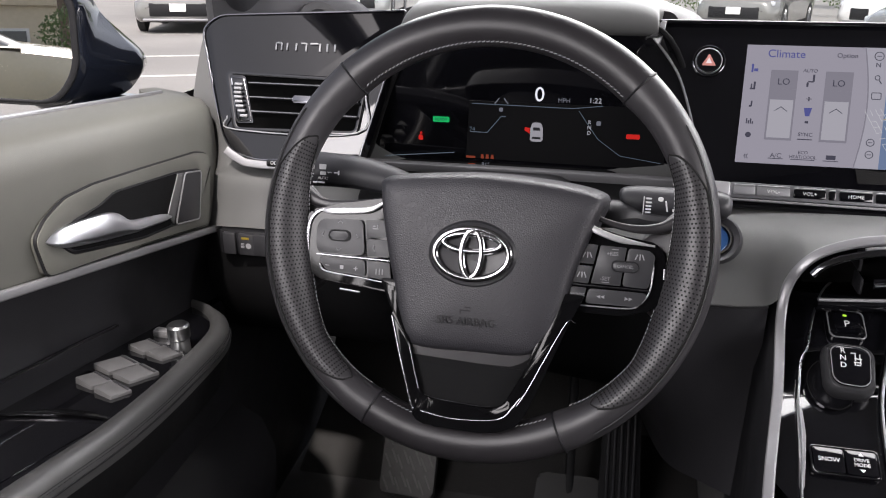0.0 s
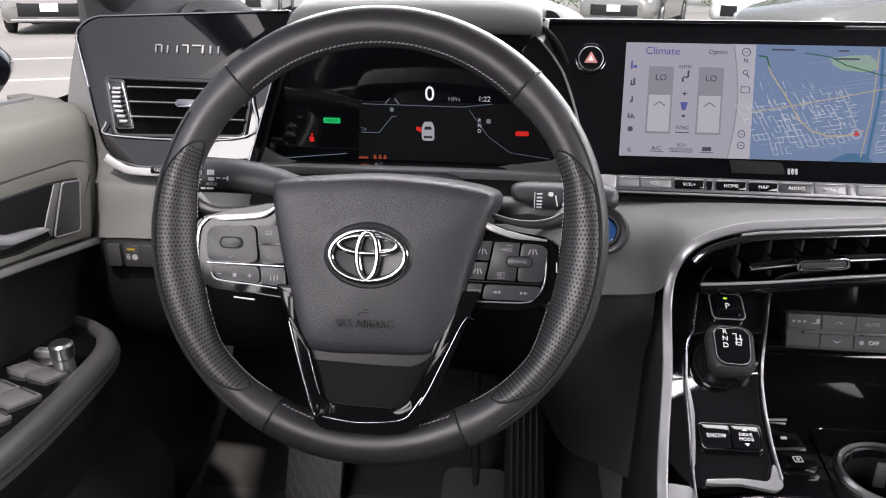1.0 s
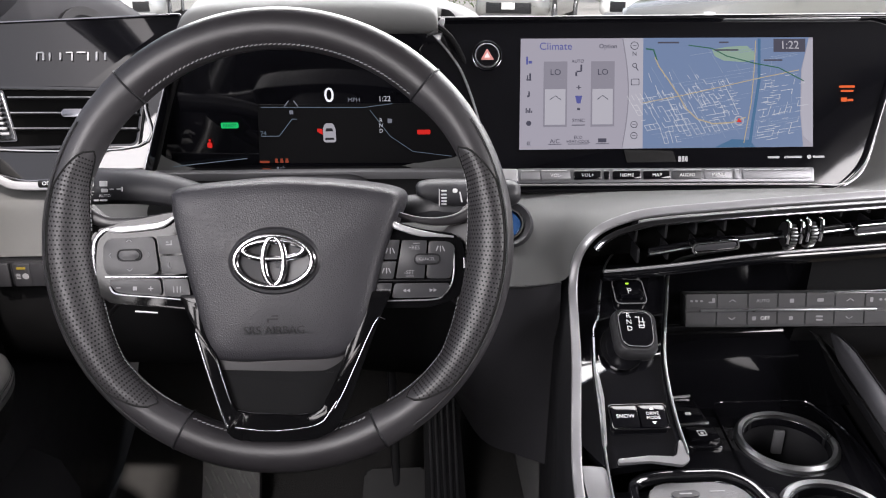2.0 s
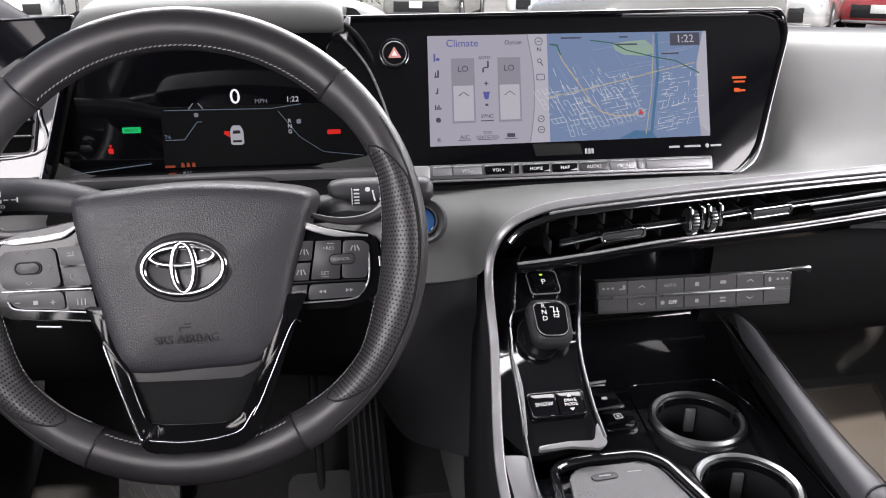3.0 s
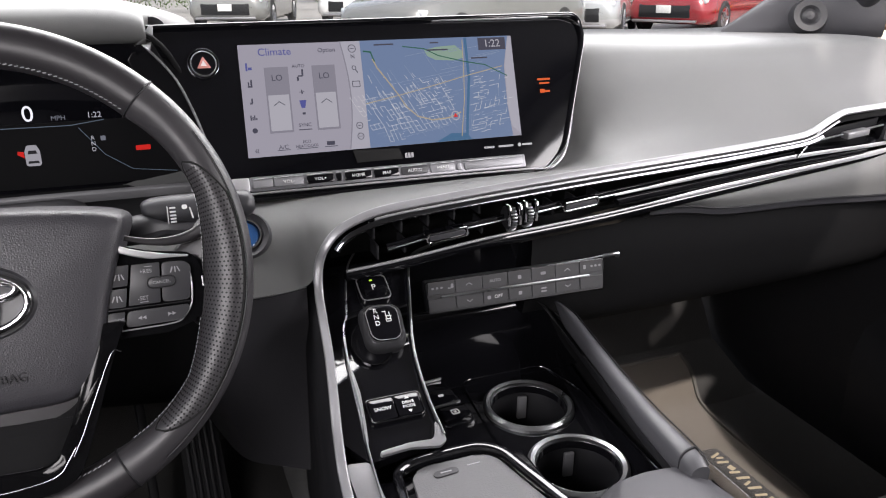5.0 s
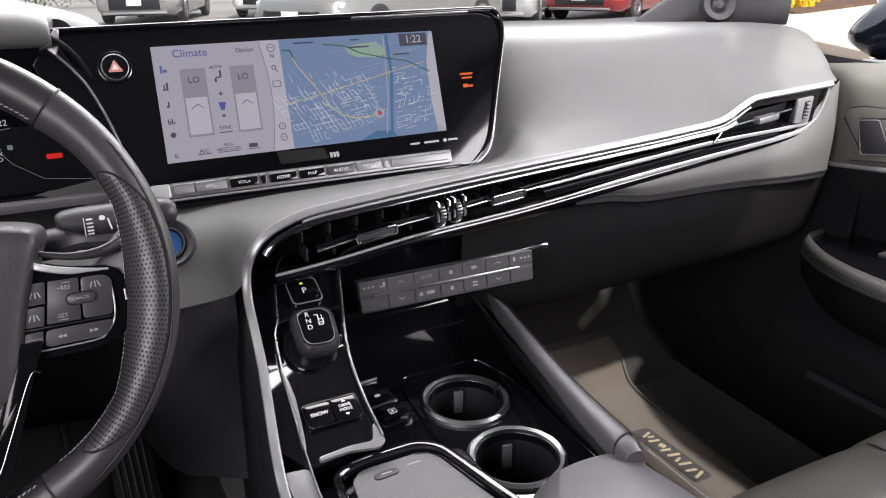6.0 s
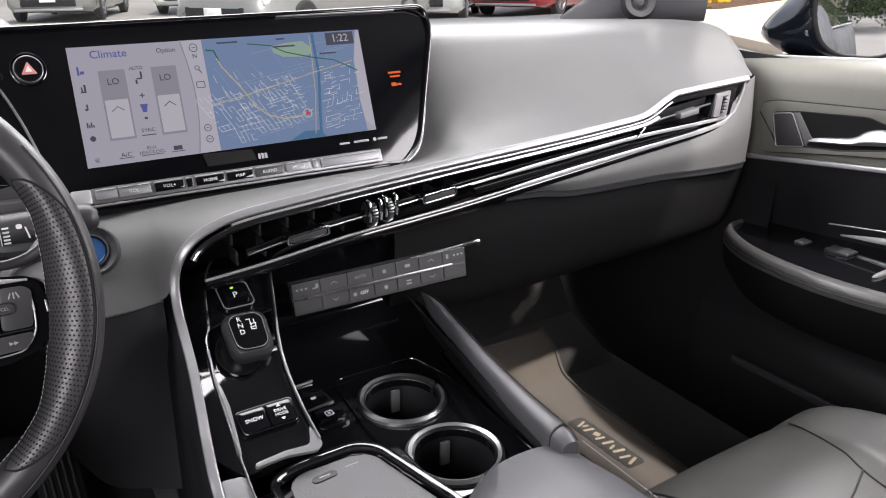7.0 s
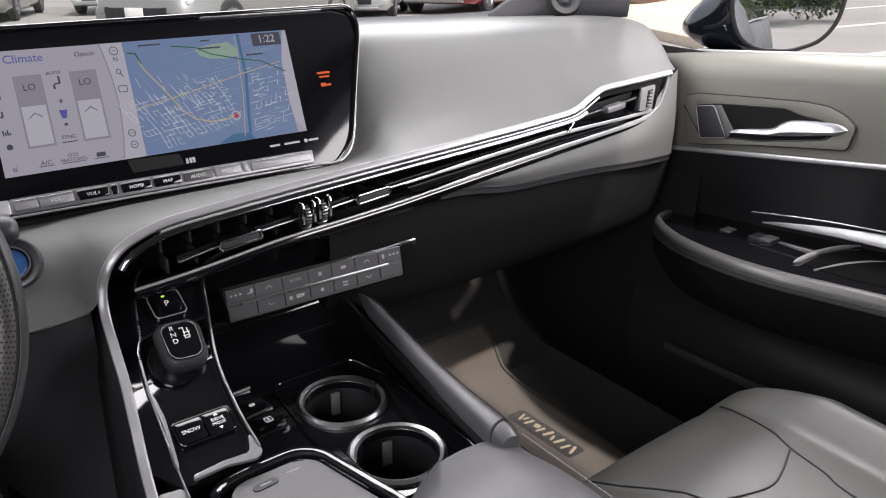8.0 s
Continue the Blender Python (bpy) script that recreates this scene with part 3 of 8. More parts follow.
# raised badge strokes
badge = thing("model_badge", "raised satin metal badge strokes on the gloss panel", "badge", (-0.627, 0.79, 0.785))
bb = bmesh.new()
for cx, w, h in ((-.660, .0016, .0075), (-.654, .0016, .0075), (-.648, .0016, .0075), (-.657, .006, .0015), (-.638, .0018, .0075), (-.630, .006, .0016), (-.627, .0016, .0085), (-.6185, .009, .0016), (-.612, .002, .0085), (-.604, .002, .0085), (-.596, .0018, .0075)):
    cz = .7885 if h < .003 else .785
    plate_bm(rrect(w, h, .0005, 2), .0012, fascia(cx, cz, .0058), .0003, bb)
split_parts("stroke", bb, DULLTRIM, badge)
# slim button under the panel
low_b = thing("trip_button", "slim satin bar with a dark trip button", "button", (-0.63, 0.744, 0.675))
bar = [(-.706, .684), (-.692, .6765), (-.672, .6720), (-.60, .6725), (-.556, .676)]
pth = catmull([fascia(x, z, .004).translation for x, z in bar], 6)
part("bar", sweep_bm(pth, rrect(.0085, .003, .0012, 3), nrm), DULLTRIM, low_b)
part("button", plate_bm(rrect(.036, .0075, .002), .002, fascia(-.640, .6735, .0075), .0006), BLACKGLASS, low_b)
letters("button_text", "ODO/TRIP", .0052, fascia(-.642, .6735, .0079), PRINT, low_b)

# ---- switches under the panel ----
sw = thing("headlamp_switch_row", "row of small dark switches on the knee panel", "switch", (-.68, .72, .59))
part("switch_frame", box_bm(-.684, .728, .591, .056, .016, .028, None, .003), DARK, sw)
for k, x in enumerate((-.699, -.680, -.664)):
    part("switch_key", box_bm(x, .7185, .591, .0165 if k else .014, .005, .024, None, .0012), BUTTON, sw)
bm = bmesh.new()
box_bm(-.680, .7155, .5985, .008, .001, .0022, None, 0, bm)
part("switch_lamp", bm, glow("amber_mark", (0.5, 0.35, 0.05), 0.6), sw)
bm = bmesh.new()
plate_bm(rrect(.006, .006, .0028), .0006, pose(-.677, .7157, .590, 90), 0, bm)
for k in range(4):
    plate_bm(rrect(.004, .0007, .0003, 2), .0006, pose(-.6838, .7157, .5878 + k * .0015, 90), 0, bm)
split_parts("switch_symbol", bm, DIMPRINT, sw)

# ---- instrument cluster ----


def cmap(x, z):
    """From the leaning plan of the cluster to its upright face."""
    f = 0.80 / (0.80 + 0.35 * (z - 0.72))
    return -.315 + (x + .315) * f, .9 + (z - .9) * f


def clus(x, z, off=0.0):
    x, z = cmap(x, z)
    return pose(x, 0.80, z, 90 + 2) @ pose(0, 0, off)


def cpts(pts):
    """Outline points in the local plane of clus(-.4, .73)."""
    cx, cz = cmap(-.4, .73)
    return [(cmap(x, z)[0] - cx, cmap(x, z)[1] - cz) for x, z in pts]


cluster = thing("instrument_cluster", "black digital instrument cluster with lit speed and icons", "instrument cluster", (-.40, .80, .70))
cl = [(-.566, .660), (-.540, .755), (-.515, .800), (-.47, .822), (-.39, .828), (-.31, .822), (-.262, .800), (-.235, .74), (-.205, .660)]
part("cluster_glass", plate_bm(rounded(cpts(cl), .01), .012, clus(-.4, .73), .001), BLACKGLASS, cluster, "smoked black cover")
lip = [clus(x, z, .004).translation for x, z in cl]
part("bezel", sweep_bm(catmull(lip, 5), rrect(.005, .010, .002, 3), Vector((0, -1, 0))), LOWBLK, cluster, "black plastic surround")
part("cowl_back", plate_bm(rounded([(-.16, -.075), (.19, -.075), (.165, .03), (.14, .092), (-.13, .092), (-.155, .02)], .01), .01, pose(-.4, .822, .735, 90)), DARK, cluster, "black inner cowl")
LEDGE = mat("ledge_grey", (0.13, 0.13, 0.135), 0.4, var=0.05)
part("lower_trim", sweep_bm(catmull([(x, .781, z) for x, z in ((-.562, .6694), (-.50, .6690), (-.40, .6692), (-.30, .6684), (-.232, .6672))], 6), rrect(.0058, .012, .0020, 3), Vector((0, -.5, 1)).normalized()), LEDGE, cluster, "satin grey ledge")
WHITE = glow("lit_white", (0.8, 0.83, 0.9), 1.0)
DIM = glow("lit_dim_grey", (0.25, 0.27, 0.32), 0.5)
RED = glow("lit_red", (0.60, 0.02, 0.015), 0.8)
GREEN = glow("lit_green", (0.0, 0.45, 0.12), 0.9)
AMBER = glow("lit_amber", (0.8, 0.12, 0.02), 0.8)
LAMPINK = mat("lamp_ink", (0.004, 0.02, 0.008), 0.6)
DIMAMBER = glow("lit_dim_amber", (0.26, 0.050, 0.025), 0.7)
SOFTLIT = glow("lit_soft_white", (0.40, 0.41, 0.45), 0.9)
PANEL = glow("lit_backlight_grey", (0.0022, 0.0022, 0.0026), 1.0)
BLUELINE = glow("lit_pale_blue", (0.16, 0.22, 0.28), 0.45)
part("display_area", plate_bm(cpts(((-.458, .680), (-.258, .678), (-.262, .736), (-.458, .736))), .0006, clus(-.4, .73, .0008)), PANEL, cluster, "dim lit centre display")
letters("speed", "0", .021, clus(-.386, .744, .0012), WHITE, cluster)
letters("unit", "MPH", .0062, clus(-.361, .7395, .0012), DIM, cluster)
letters("clock", "1:22", .0075, clus(-.330, .7405, .0012), SOFTLIT, cluster)
letters("temp", "81°", .0062, clus(-.4365, .6745, .0012), DIM, cluster)
letters("range", "74", .0062, clus(-.453, .7085, .0012), BLUELINE, cluster)
letters("gear_row", "R\nN\nD", .0055, clus(-.334, .715, .0012), SOFTLIT, cluster)
bm = bmesh.new()
plate_bm(rrect(.0175, .0058, .001), .0004, clus(-.4865, .7165, .0012), 0, bm)
part("ready_lamp", bm, GREEN, cluster, "green lit lamp")
letters("ready_text", "READY", .0042, clus(-.4865, .7165, .0018), LAMPINK, cluster)
bm = bmesh.new()
plate_bm(rrect(.0135, .0048, .001), .0004, clus(-.2905, .7085, .0012), 0, bm)
part("park_lamp", bm, RED, cluster, "red lit lamp")
bm = bmesh.new()
plate_bm(rrect(.0048, .0058, .0015), .0004, clus(-.507, .698, .0012), 0, bm)
plate_bm(rrect(.0025, .0025, .0012), .0004, clus(-.507, .7025, .0012), 0, bm)
part("belt_lamp", bm, RED, cluster, "red lit belt lamp")
bm = bmesh.new()
for pa, pb, w in (((-.455, .7335), (-.352, .7325), .0007), ((-.352, .7325), (-.322, .736), .0007), ((-.455, .706), (-.437, .706), .0007), ((-.437, .706), (-.424, .722), .0007), ((-.424, .722), (-.419, .722), .0007), ((-.345, .7300), (-.325, .7050), .0005), ((-.325, .7050), (-.302, .6900), .0005), ((-.302, .6900), (-.262, .6850), .0005), ((-.545, .6780), (-.470, .6850), .0008)):
    a, b = clus(*pa, .0012).translation, clus(*pb, .0012).translation
    sweep_bm([a, b], [(-.0002, -w / 2), (.0002, -w / 2), (.0002, w / 2), (-.0002, w / 2)], (0, .35, 1), bm=bm)
split_parts("gauge_line", bm, BLUELINE, cluster)
bm = bmesh.new()
plate_bm(rounded([(-.0035, -.0095), (.0035, -.0095), (.0048, -.008), (.0048, .004), (.003, .0095), (-.003, .0095), (-.0048, .004), (-.0048, -.008)], .0015), .0004, clus(-.3865, .7085, .0012) @ Matrix.Diagonal((1.35, 1.05, 1, 1)), 0, bm)
part("car_symbol", bm, glow("lit_mid_grey", (0.34, 0.34, 0.37), 0.8), cluster, "grey car pictogram")
for nm, dark in (("car_window", ((-.0040, .0018), (.0040, .0018), (.0030, .0050), (-.0030, .0050))), ("car_boot", ((-.0046, -.0072), (.0046, -.0072), (.0042, -.0050), (-.0042, -.0050)))):
    part(nm, plate_bm(dark, .0003, clus(-.3865, .7085, .0016)), glow("unlit_picture", (0.03, 0.03, 0.035), 0.5) if nm == "car_window" else bpy.data.materials["unlit_picture"], cluster)
bm = bmesh.new()
plate_bm([(0, -.003), (0, .003), (-.005, .0035), (-.0055, .0005)], .0004, clus(-.3935, .7095, .0012), 0, bm)
part("door_mark", bm, RED, cluster)
bm = bmesh.new()
for k in range(3):
    plate_bm([(-.0018, -.0022), (.0018, -.0022), (.0012, .0022), (-.0012, .0022)], .0004, clus(-.4405 + k * .0052, .6825, .0012), 0, bm)
plate_bm(rrect(.010, .0022, .0005, 2), .0004, clus(-.4525, .6815, .0012), 0, bm)
plate_bm(rrect(.008, .0018, .0005, 2), .0004, clus(-.451, .6745, .0012), 0, bm)
split_parts("seat_lamp", bm, DIMAMBER, cluster)
bm = bmesh.new()
plate_bm(rrect(.028, .0026, .0005, 2), .0004, clus(-.350, .6715, .0012), 0, bm)
for s in (1, -1):
    a, b = clus(-.4245 + s * .007, .734, .0012).translation, clus(-.4245 + s * .0025, .7395, .0012).translation
    sweep_bm([a, b], [(-.0002, -.0005), (.0002, -.0005), (.0002, .0005), (-.0002, .0005)], (0, .35, 1), bm=bm)
plate_bm(rrect(.004, .004, .001), .0004, clus(-.4245, .7285, .0012), 0, bm)
plate_bm(rrect(.0045, .0045, .001), .0004, clus(-.325, .7195, .0012), 0, bm)
split_parts("small_icon", bm, DIM, cluster)

# ---- touchscreen ----
tsc = thing("touchscreen_unit", "wide gloss black infotainment screen showing climate panel and map", "touchscreen", (-0.05, .80, .74))
x0, z0 = -.047, .75
ho = fpts([(-.278, .818), (.190, .8205), (.194, .795), (.150, .682), (.122, .660), (-.215, .662), (-.228, .70), (-.252, .77)], x0, z0)
HOUT = rounded(ho, [.006, .030, .012, .03, .014, .004, .03, .03], 6)
part("housing", plate_bm(HOUT, .022, fascia(x0, z0, -.001), .002), BLACKGLASS, tsc, "gloss black glass face")
fr = [fascia(x0, z0, -.002) @ Vector((p[0], p[1], 0)) for p in HOUT]
fr = [p for p in fr if not (p.x < -.222 and p.z < .816)]
part("frame", sweep_bm(fr, rrect(.004, .012, .0018, 3), nrm), GLOSS, tsc, "polished dark frame")
side = [fascia(x, z, .001).translation for x, z in ((.160, .8205), (.186, .812), (.193, .795), (.176, .745), (.153, .684), (.135, .666), (.115, .6605))]
part("side_chrome", sweep_bm(catmull(side, 6), circle2(.0009, 6), nrm), DARKCHROME, tsc, "dark chrome side line")
for xa, xb in ((-.262, -.165), (.012, .152)):
    part("top_chrome", sweep_bm([fascia(xa, .8185, .0).translation, fascia(xb, .819, .0).translation], rrect(.0035, .004, .001, 2), nrm), DULLTRIM, tsc)
bm = plate_bm(fpts([(-.2835, .8045), (-.2725, .8185), (-.2685, .8180), (-.2705, .806), (-.274, .7965)], x0, z0), .004, fascia(x0, z0, .005), .001)
part("spear_trim", bm, DULLTRIM, tsc, "satin silver spear at the screen's corner")
line = [fascia(x, z, .003).translation for x, z in ((-.2825, .8055), (-.274, .797), (-.2625, .7835), (-.252, .767), (-.240, .735), (-.228, .690))]
part("edge_line", sweep_bm(catmull(line, 6), circle2(.0012, 6), nrm), DULLTRIM, tsc)
part("corner_wedge", plate_bm(fpts([(-.2850, .8040), (-.274, .797), (-.2625, .7835), (-.252, .767), (-.240, .735), (-.228, .690), (-.252, .690), (-.276, .740), (-.294, .790)], x0, z0), .004, fascia(x0, z0, .0015), .0005), BLACKGLASS, tsc, "gloss black corner beside the screen")
# slim key bar under the glass
BARM = mat("satin_key_bar", (0.16, 0.16, 0.17), 0.38, metal=0.6, var=0.05)
STRIPB = mat("bright_satin", (0.40, 0.40, 0.41), 0.36, metal=0.4, var=0.04)
bo = fpts([(-.2005, .6690), (.0975, .6668), (.0975, .6800), (-.2000, .6822)], x0, z0)
part("key_bar", plate_bm(rounded(bo, .002, 3), .008, fascia(x0, z0, .0030), .0008), BARM, tsc, "satin silver key bar")
cap = fpts([(-.2175, .6705), (-.2005, .6695), (-.2000, .6818), (-.2170, .6822)], x0, z0)
part("bar_cap", plate_bm(rounded(cap, .002, 3), .006, fascia(x0, z0, .0034), .0010), STRIPB, tsc, "bright end of the key bar")
GREYKEY = mat("silver_key", (0.20, 0.20, 0.21), 0.42, metal=0.3, var=0.05)
keys = [(-.1978, -.1777, "", 0), (-.1777, -.1476, "VOL-", 0), (-.1455, -.1169, "VOL+", 1), (-.1158, -.1086, "", 1), (-.1069, -.0775, "HOME", 1), (-.0763, -.0482, "MAP", 1), (-.0470, -.0165, "AUDIO", 2), (-.0147, .0137, "MENU", 0), (.0150, .0214, "", 0), (.0240, .0942, "", 0)]
for xa, xb, word, dark in keys:
    cx = (xa + xb) / 2
    cz = .6755 - (cx + .198) * .0073
    kp = part("key", plate_bm(rrect(xb - xa - .0012, .0082, .0012, 2), .003, fascia(cx, cz, .0046), .0006), (GREYKEY, BLACKGLASS, BUTTON)[dark], tsc)
    part("key_edge", sweep_bm([fascia(xa + .001, cz + .0045, .0046).translation, fascia(xb - .001, cz + .0045, .0046).translation], circle2(.0005, 4), nrm), DULLTRIM, kp)
    if word:
        letters("key_text", word, .0046, fascia(cx, cz, .0050), PRINT, kp, spacing=1.1)
low = [fascia(x, z, .0035).translation for x, z in ((-.206, .6672), (.02, .6655), (.098, .6645), (.1180, .6635), (.1340, .6670), (.1460, .6770), (.1530, .6880))]
part("lower_chrome", sweep_bm(catmull(low, 6), rrect(.0022, .004, .0008, 2), nrm), DULLTRIM, tsc, "thin silver lower edge")
# lit picture
UI_BG = glow("ui_pale_grey", (0.325, 0.317, 0.367), 0.85)
UI_STRIP = glow("ui_light_grey", (0.375, 0.375, 0.425), 0.85)
UI_DARK = glow("ui_mid_grey", (0.225, 0.22, 0.26), 0.85)
UI_WHITE = glow("ui_white", (0.39, 0.39, 0.43), 0.85)
UI_INK = glow("ui_ink", (0.06, 0.06, 0.085), 0.85)
UI_BLUEINK = glow("ui_blue_ink", (0.08, 0.09, 0.28), 0.85)
MAPBLUE = glow("map_blue_grey", (0.145, 0.207, 0.335), 0.85)
MAPLANE = glow("map_faint_street", (0.205, 0.265, 0.37), 0.85)
MAPROAD = glow("map_pale_road", (0.54, 0.56, 0.58), 0.85)
MAPYEL = glow("map_yellow_road", (0.42, 0.36, 0.24), 0.8)
MAPGRN = glow("map_green", (0.25, 0.36, 0.29), 0.8)
MAPDKB = glow("map_river_blue", (0.06, 0.15, 0.27), 0.8)
MAPDGR = glow("map_dark_green_road", (0.03, 0.12, 0.08), 0.8)


def quad(name, pts, material, off, parent, label=""):
    return part(name, plate_bm(fpts(pts, x0, z0), .0003, fascia(x0, z0, off)), material, parent, label, smooth=False)


def uipos(u, v):
    """u, v from the lower left corner of the picture, 0 to 1."""
    return (-.1935 + u * .2965 + (1 - v) * (-.004), .6995 + v * .101)


def uiline(bm, pts, w, off):
    for (ua, va), (ub, vb) in zip(pts[:-1], pts[1:]):
        a, b = Vector(uipos(ua, va)), Vector(uipos(ub, vb))
        d = (b - a)
        if d.length < 1e-5:
            continue
        n = Vector((-d.y, d.x)).normalized() * w / 2
        d = d.normalized() * w * .3
        plate_bm(fpts([a - n - d, b - n + d, b + n + d, a + n - d], x0, z0), .0002, fascia(x0, z0, off), 0, bm)


disp = quad("display", [uipos(0, 0), uipos(1, 0), uipos(1, 1), uipos(0, 1)], UI_BG, -.0004, tsc, "lit screen picture")
arc = [uipos(.335 + .028 * math.sin(math.pi * (.08 + .84 * k / 12)), k / 12) for k in range(13)]
quad("icon_strip", arc + [uipos(.415, 1), uipos(.415, 0)], UI_STRIP, -.0001, disp)
quad("map_field", [uipos(.415, 0), uipos(.965, 0), uipos(.955, .3), uipos(.958, .7), uipos(.985, 1), uipos(.415, 1)], MAPBLUE, .0001, disp, "blue-grey map")
bm = bmesh.new()
uiline(bm, [(u[0], u[1]) for u in [(.337 + .028 * math.sin(math.pi * (.08 + .84 * k / 12)), k / 12) for k in range(13)]], .0012, .0003)
part("divider", bm, UI_DARK, disp)
for cu in (.118, .278):
    w = .040
    quad("slider_top", [uipos(cu - w, .63), uipos(cu + w, .63), uipos(cu + w, .79), uipos(cu - w, .79)], UI_DARK, .0002, disp)
    quad("slider_frame", [uipos(cu - w, .20), uipos(cu + w, .20), uipos(cu + w, .63), uipos(cu - w, .63)], UI_DARK, .0001, disp)
    quad("slider_low", [uipos(cu - w * .86, .22), uipos(cu + w * .86, .22), uipos(cu + w * .86, .54), uipos(cu - w * .86, .54)], UI_WHITE, .0003, disp)
    p = uipos(cu, .69)
    letters("set_text", "LO", .0085, fascia(*p, .0006), UI_INK, disp)
    bm = bmesh.new()
    uiline(bm, [(cu - .018, .445), (cu, .48), (cu + .018, .445)], .0006, .0006)
    part("arrow", bm, UI_INK, disp)
p = uipos(.118, .925)
letters("title", "Climate", .0105, fascia(*p, .0003), UI_BLUEINK, disp)
p = uipos(.295, .925)
letters("option", "Option", .0062, fascia(*p, .0003), UI_INK, disp)
p = uipos(.197, .255)
letters("sync", "SYNC", .005, fascia(*p, .0003), UI_INK, disp)
p = uipos(.118, .07)
letters("ac_text", "A/C", .006, fascia(*p, .0003), UI_INK, disp)
p = uipos(.197, .085)
letters("eco_text", "ECO\nHEAT/COOL", .0042, fascia(*p, .0003), UI_INK, disp)
p = uipos(.03, .06)
letters("back_arrows", "«", .009, fascia(*p, .0003), UI_INK, disp)
p = uipos(.193, .79)
letters("auto_text", "AUTO", .0045, fascia(*p, .0003), UI_INK, disp)
p = uipos(.385, .855)
letters("north", "N", .006, fascia(*p, .0003), UI_INK, disp)
bm = bmesh.new()
quadpts = lambda u, v, w, h: [uipos(u - w, v - h), uipos(u + w, v - h), uipos(u + w, v + h), uipos(u - w, v + h)]
for u, v, w, h in ((.197, .215, .022, .004), (.197, .045, .035, .003), (.118, .045, .022, .003), (.278, .045, .022, .003), (.278, .075, .014, .018), (.024, .645, .002, .022), (.033, .655, .003, .030), (.028, .625, .008, .006), (.030, .50, .0025, .022), (.027, .478, .004, .008), (.021, .350, .002, .022), (.027, .342, .002, .014), (.033, .350, .002, .022), (.039, .338, .002, .010), (.197, .555, .002, .018), (.197, .555, .008, .003), (.197, .36, .005, .010), (.205, .73, .003, .030), (.197, .70, .008, .006), (.188, .675, .003, .018)):
    plate_bm(fpts(quadpts(u, v, w, h), x0, z0), .0002, fascia(x0, z0, .0003), 0, bm)
split_parts("icon", bm, UI_INK, disp)
bm = bmesh.new()
plate_bm(fpts([uipos(.185, .48), uipos(.209, .48), uipos(.203, .41), uipos(.191, .41)], x0, z0), .0002, fascia(x0, z0, .0003), 0, bm)
for v in (.80,):
    plate_bm(fpts(quadpts(.022, .80, .003, .035), x0, z0), .0002, fascia(x0, z0, .0003), 0, bm)
    plate_bm(fpts(quadpts(.033, .785, .006, .012), x0, z0), .0002, fascia(x0, z0, .0003), 0, bm)
split_parts("icon", bm, UI_BLUEINK, disp)
bm = bmesh.new()
p = uipos(.030, .235)
plate_bm(circle2(.0026, 14), .0002, fascia(*p, .0003), 0, bm)
for v, r in ((.93, .0042), (.215, .0036), (.115, .0036)):
    p = uipos(.385, v)
    ring_bm(circle2(r, 16), circle2(r - .0007, 16), .0002, fascia(*p, .0003), 0, bm)
    plate_bm(rrect(r, .0006, .0002, 1), .0002, fascia(*p, .0003), 0, bm)
p = uipos(.388, .745)
ring_bm(circle2(.0024, 12), circle2(.0017, 12), .0002, fascia(p[0] - .0006, p[1] + .0006, .0003), 0, bm)
uiline(bm, [(.390, .735), (.398, .705)], .0008, .0003)
p = uipos(.388, .60)
ring_bm(rrect(.0085, .0065, .001, 2), rrect(.0072, .0052, .0006, 2), .0002, fascia(*p, .0003), 0, bm)
split_parts("icon", bm, UI_INK, disp)
# map roads
rnd = random.Random(5)
bm = bmesh.new()


def blocks(u0, v0, cols_n, rows_n, du, dv, skew, slope, skip):
    """A patch of street blocks with gaps, slanted as the map is seen."""
    for r in range(rows_n):
        for c in range(cols_n):
            u, v = u0 + c * du + r * skew, v0 + r * dv + c * du * slope
            if rnd.random() > skip:
                uiline(bm, [(u, v), (u + du * .98, v + du * slope)], .00034, .0004)
            if rnd.random() > skip:
                uiline(bm, [(u, v), (u + skew, v + dv)], .00034, .0004)


blocks(.43, .16, 10, 7, .015, .045, -.010, .42, .42)
blocks(.55, .10, 12, 6, .016, .048, -.010, .42, .45)
blocks(.60, .36, 9, 5, .016, .045, -.012, .45, .55)
blocks(.49, .04, 4, 3, .014, .05, -.006, .3, .35)
blocks(.80, .08, 8, 6, .019, .050, .006, .36, .58)
blocks(.82, .40, 7, 4, .020, .045, .004, .36, .62)
blocks(.66, .22, 8, 8, .015, .045, -.008, .42, .70)
lanes = bmesh.new()
for k in range(26):
    u, v, ln = rnd.uniform(.43, .90), rnd.uniform(.02, .90), rnd.uniform(.05, .22)
    ln = min(ln, .945 - u)
    uiline(lanes, [(u, v), (u + ln, min(.97, v + ln * .40))], .00040, .00035)
for k in range(30):
    u, v, ln = rnd.uniform(.45, .93), rnd.uniform(.05, .70), rnd.uniform(.06, .24)
    uiline(lanes, [(u, v), (u - ln * (.22 if u < .78 else -.05), v + ln)], .00040, .00035)
tagged(part("faint_street", lanes, MAPLANE, disp, smooth=False), kind="stuff")
for k in range(26):
    u, v = rnd.uniform(.44, .62), rnd.uniform(.30, .66)
    uiline(bm, [(u, v), (u - .010, v + rnd.uniform(.03, .08))], .00034, .0004)
for k in range(28):
    u, v, ln = rnd.uniform(.80, .91), rnd.uniform(.05, .68), rnd.uniform(.012, .04)
    uiline(bm, [(u, v), (u + ln, v + ln * .42)], .00034, .0004)
tagged(part("street_grid", bm, MAPROAD, disp, smooth=False), kind="stuff")
bm = bmesh.new()
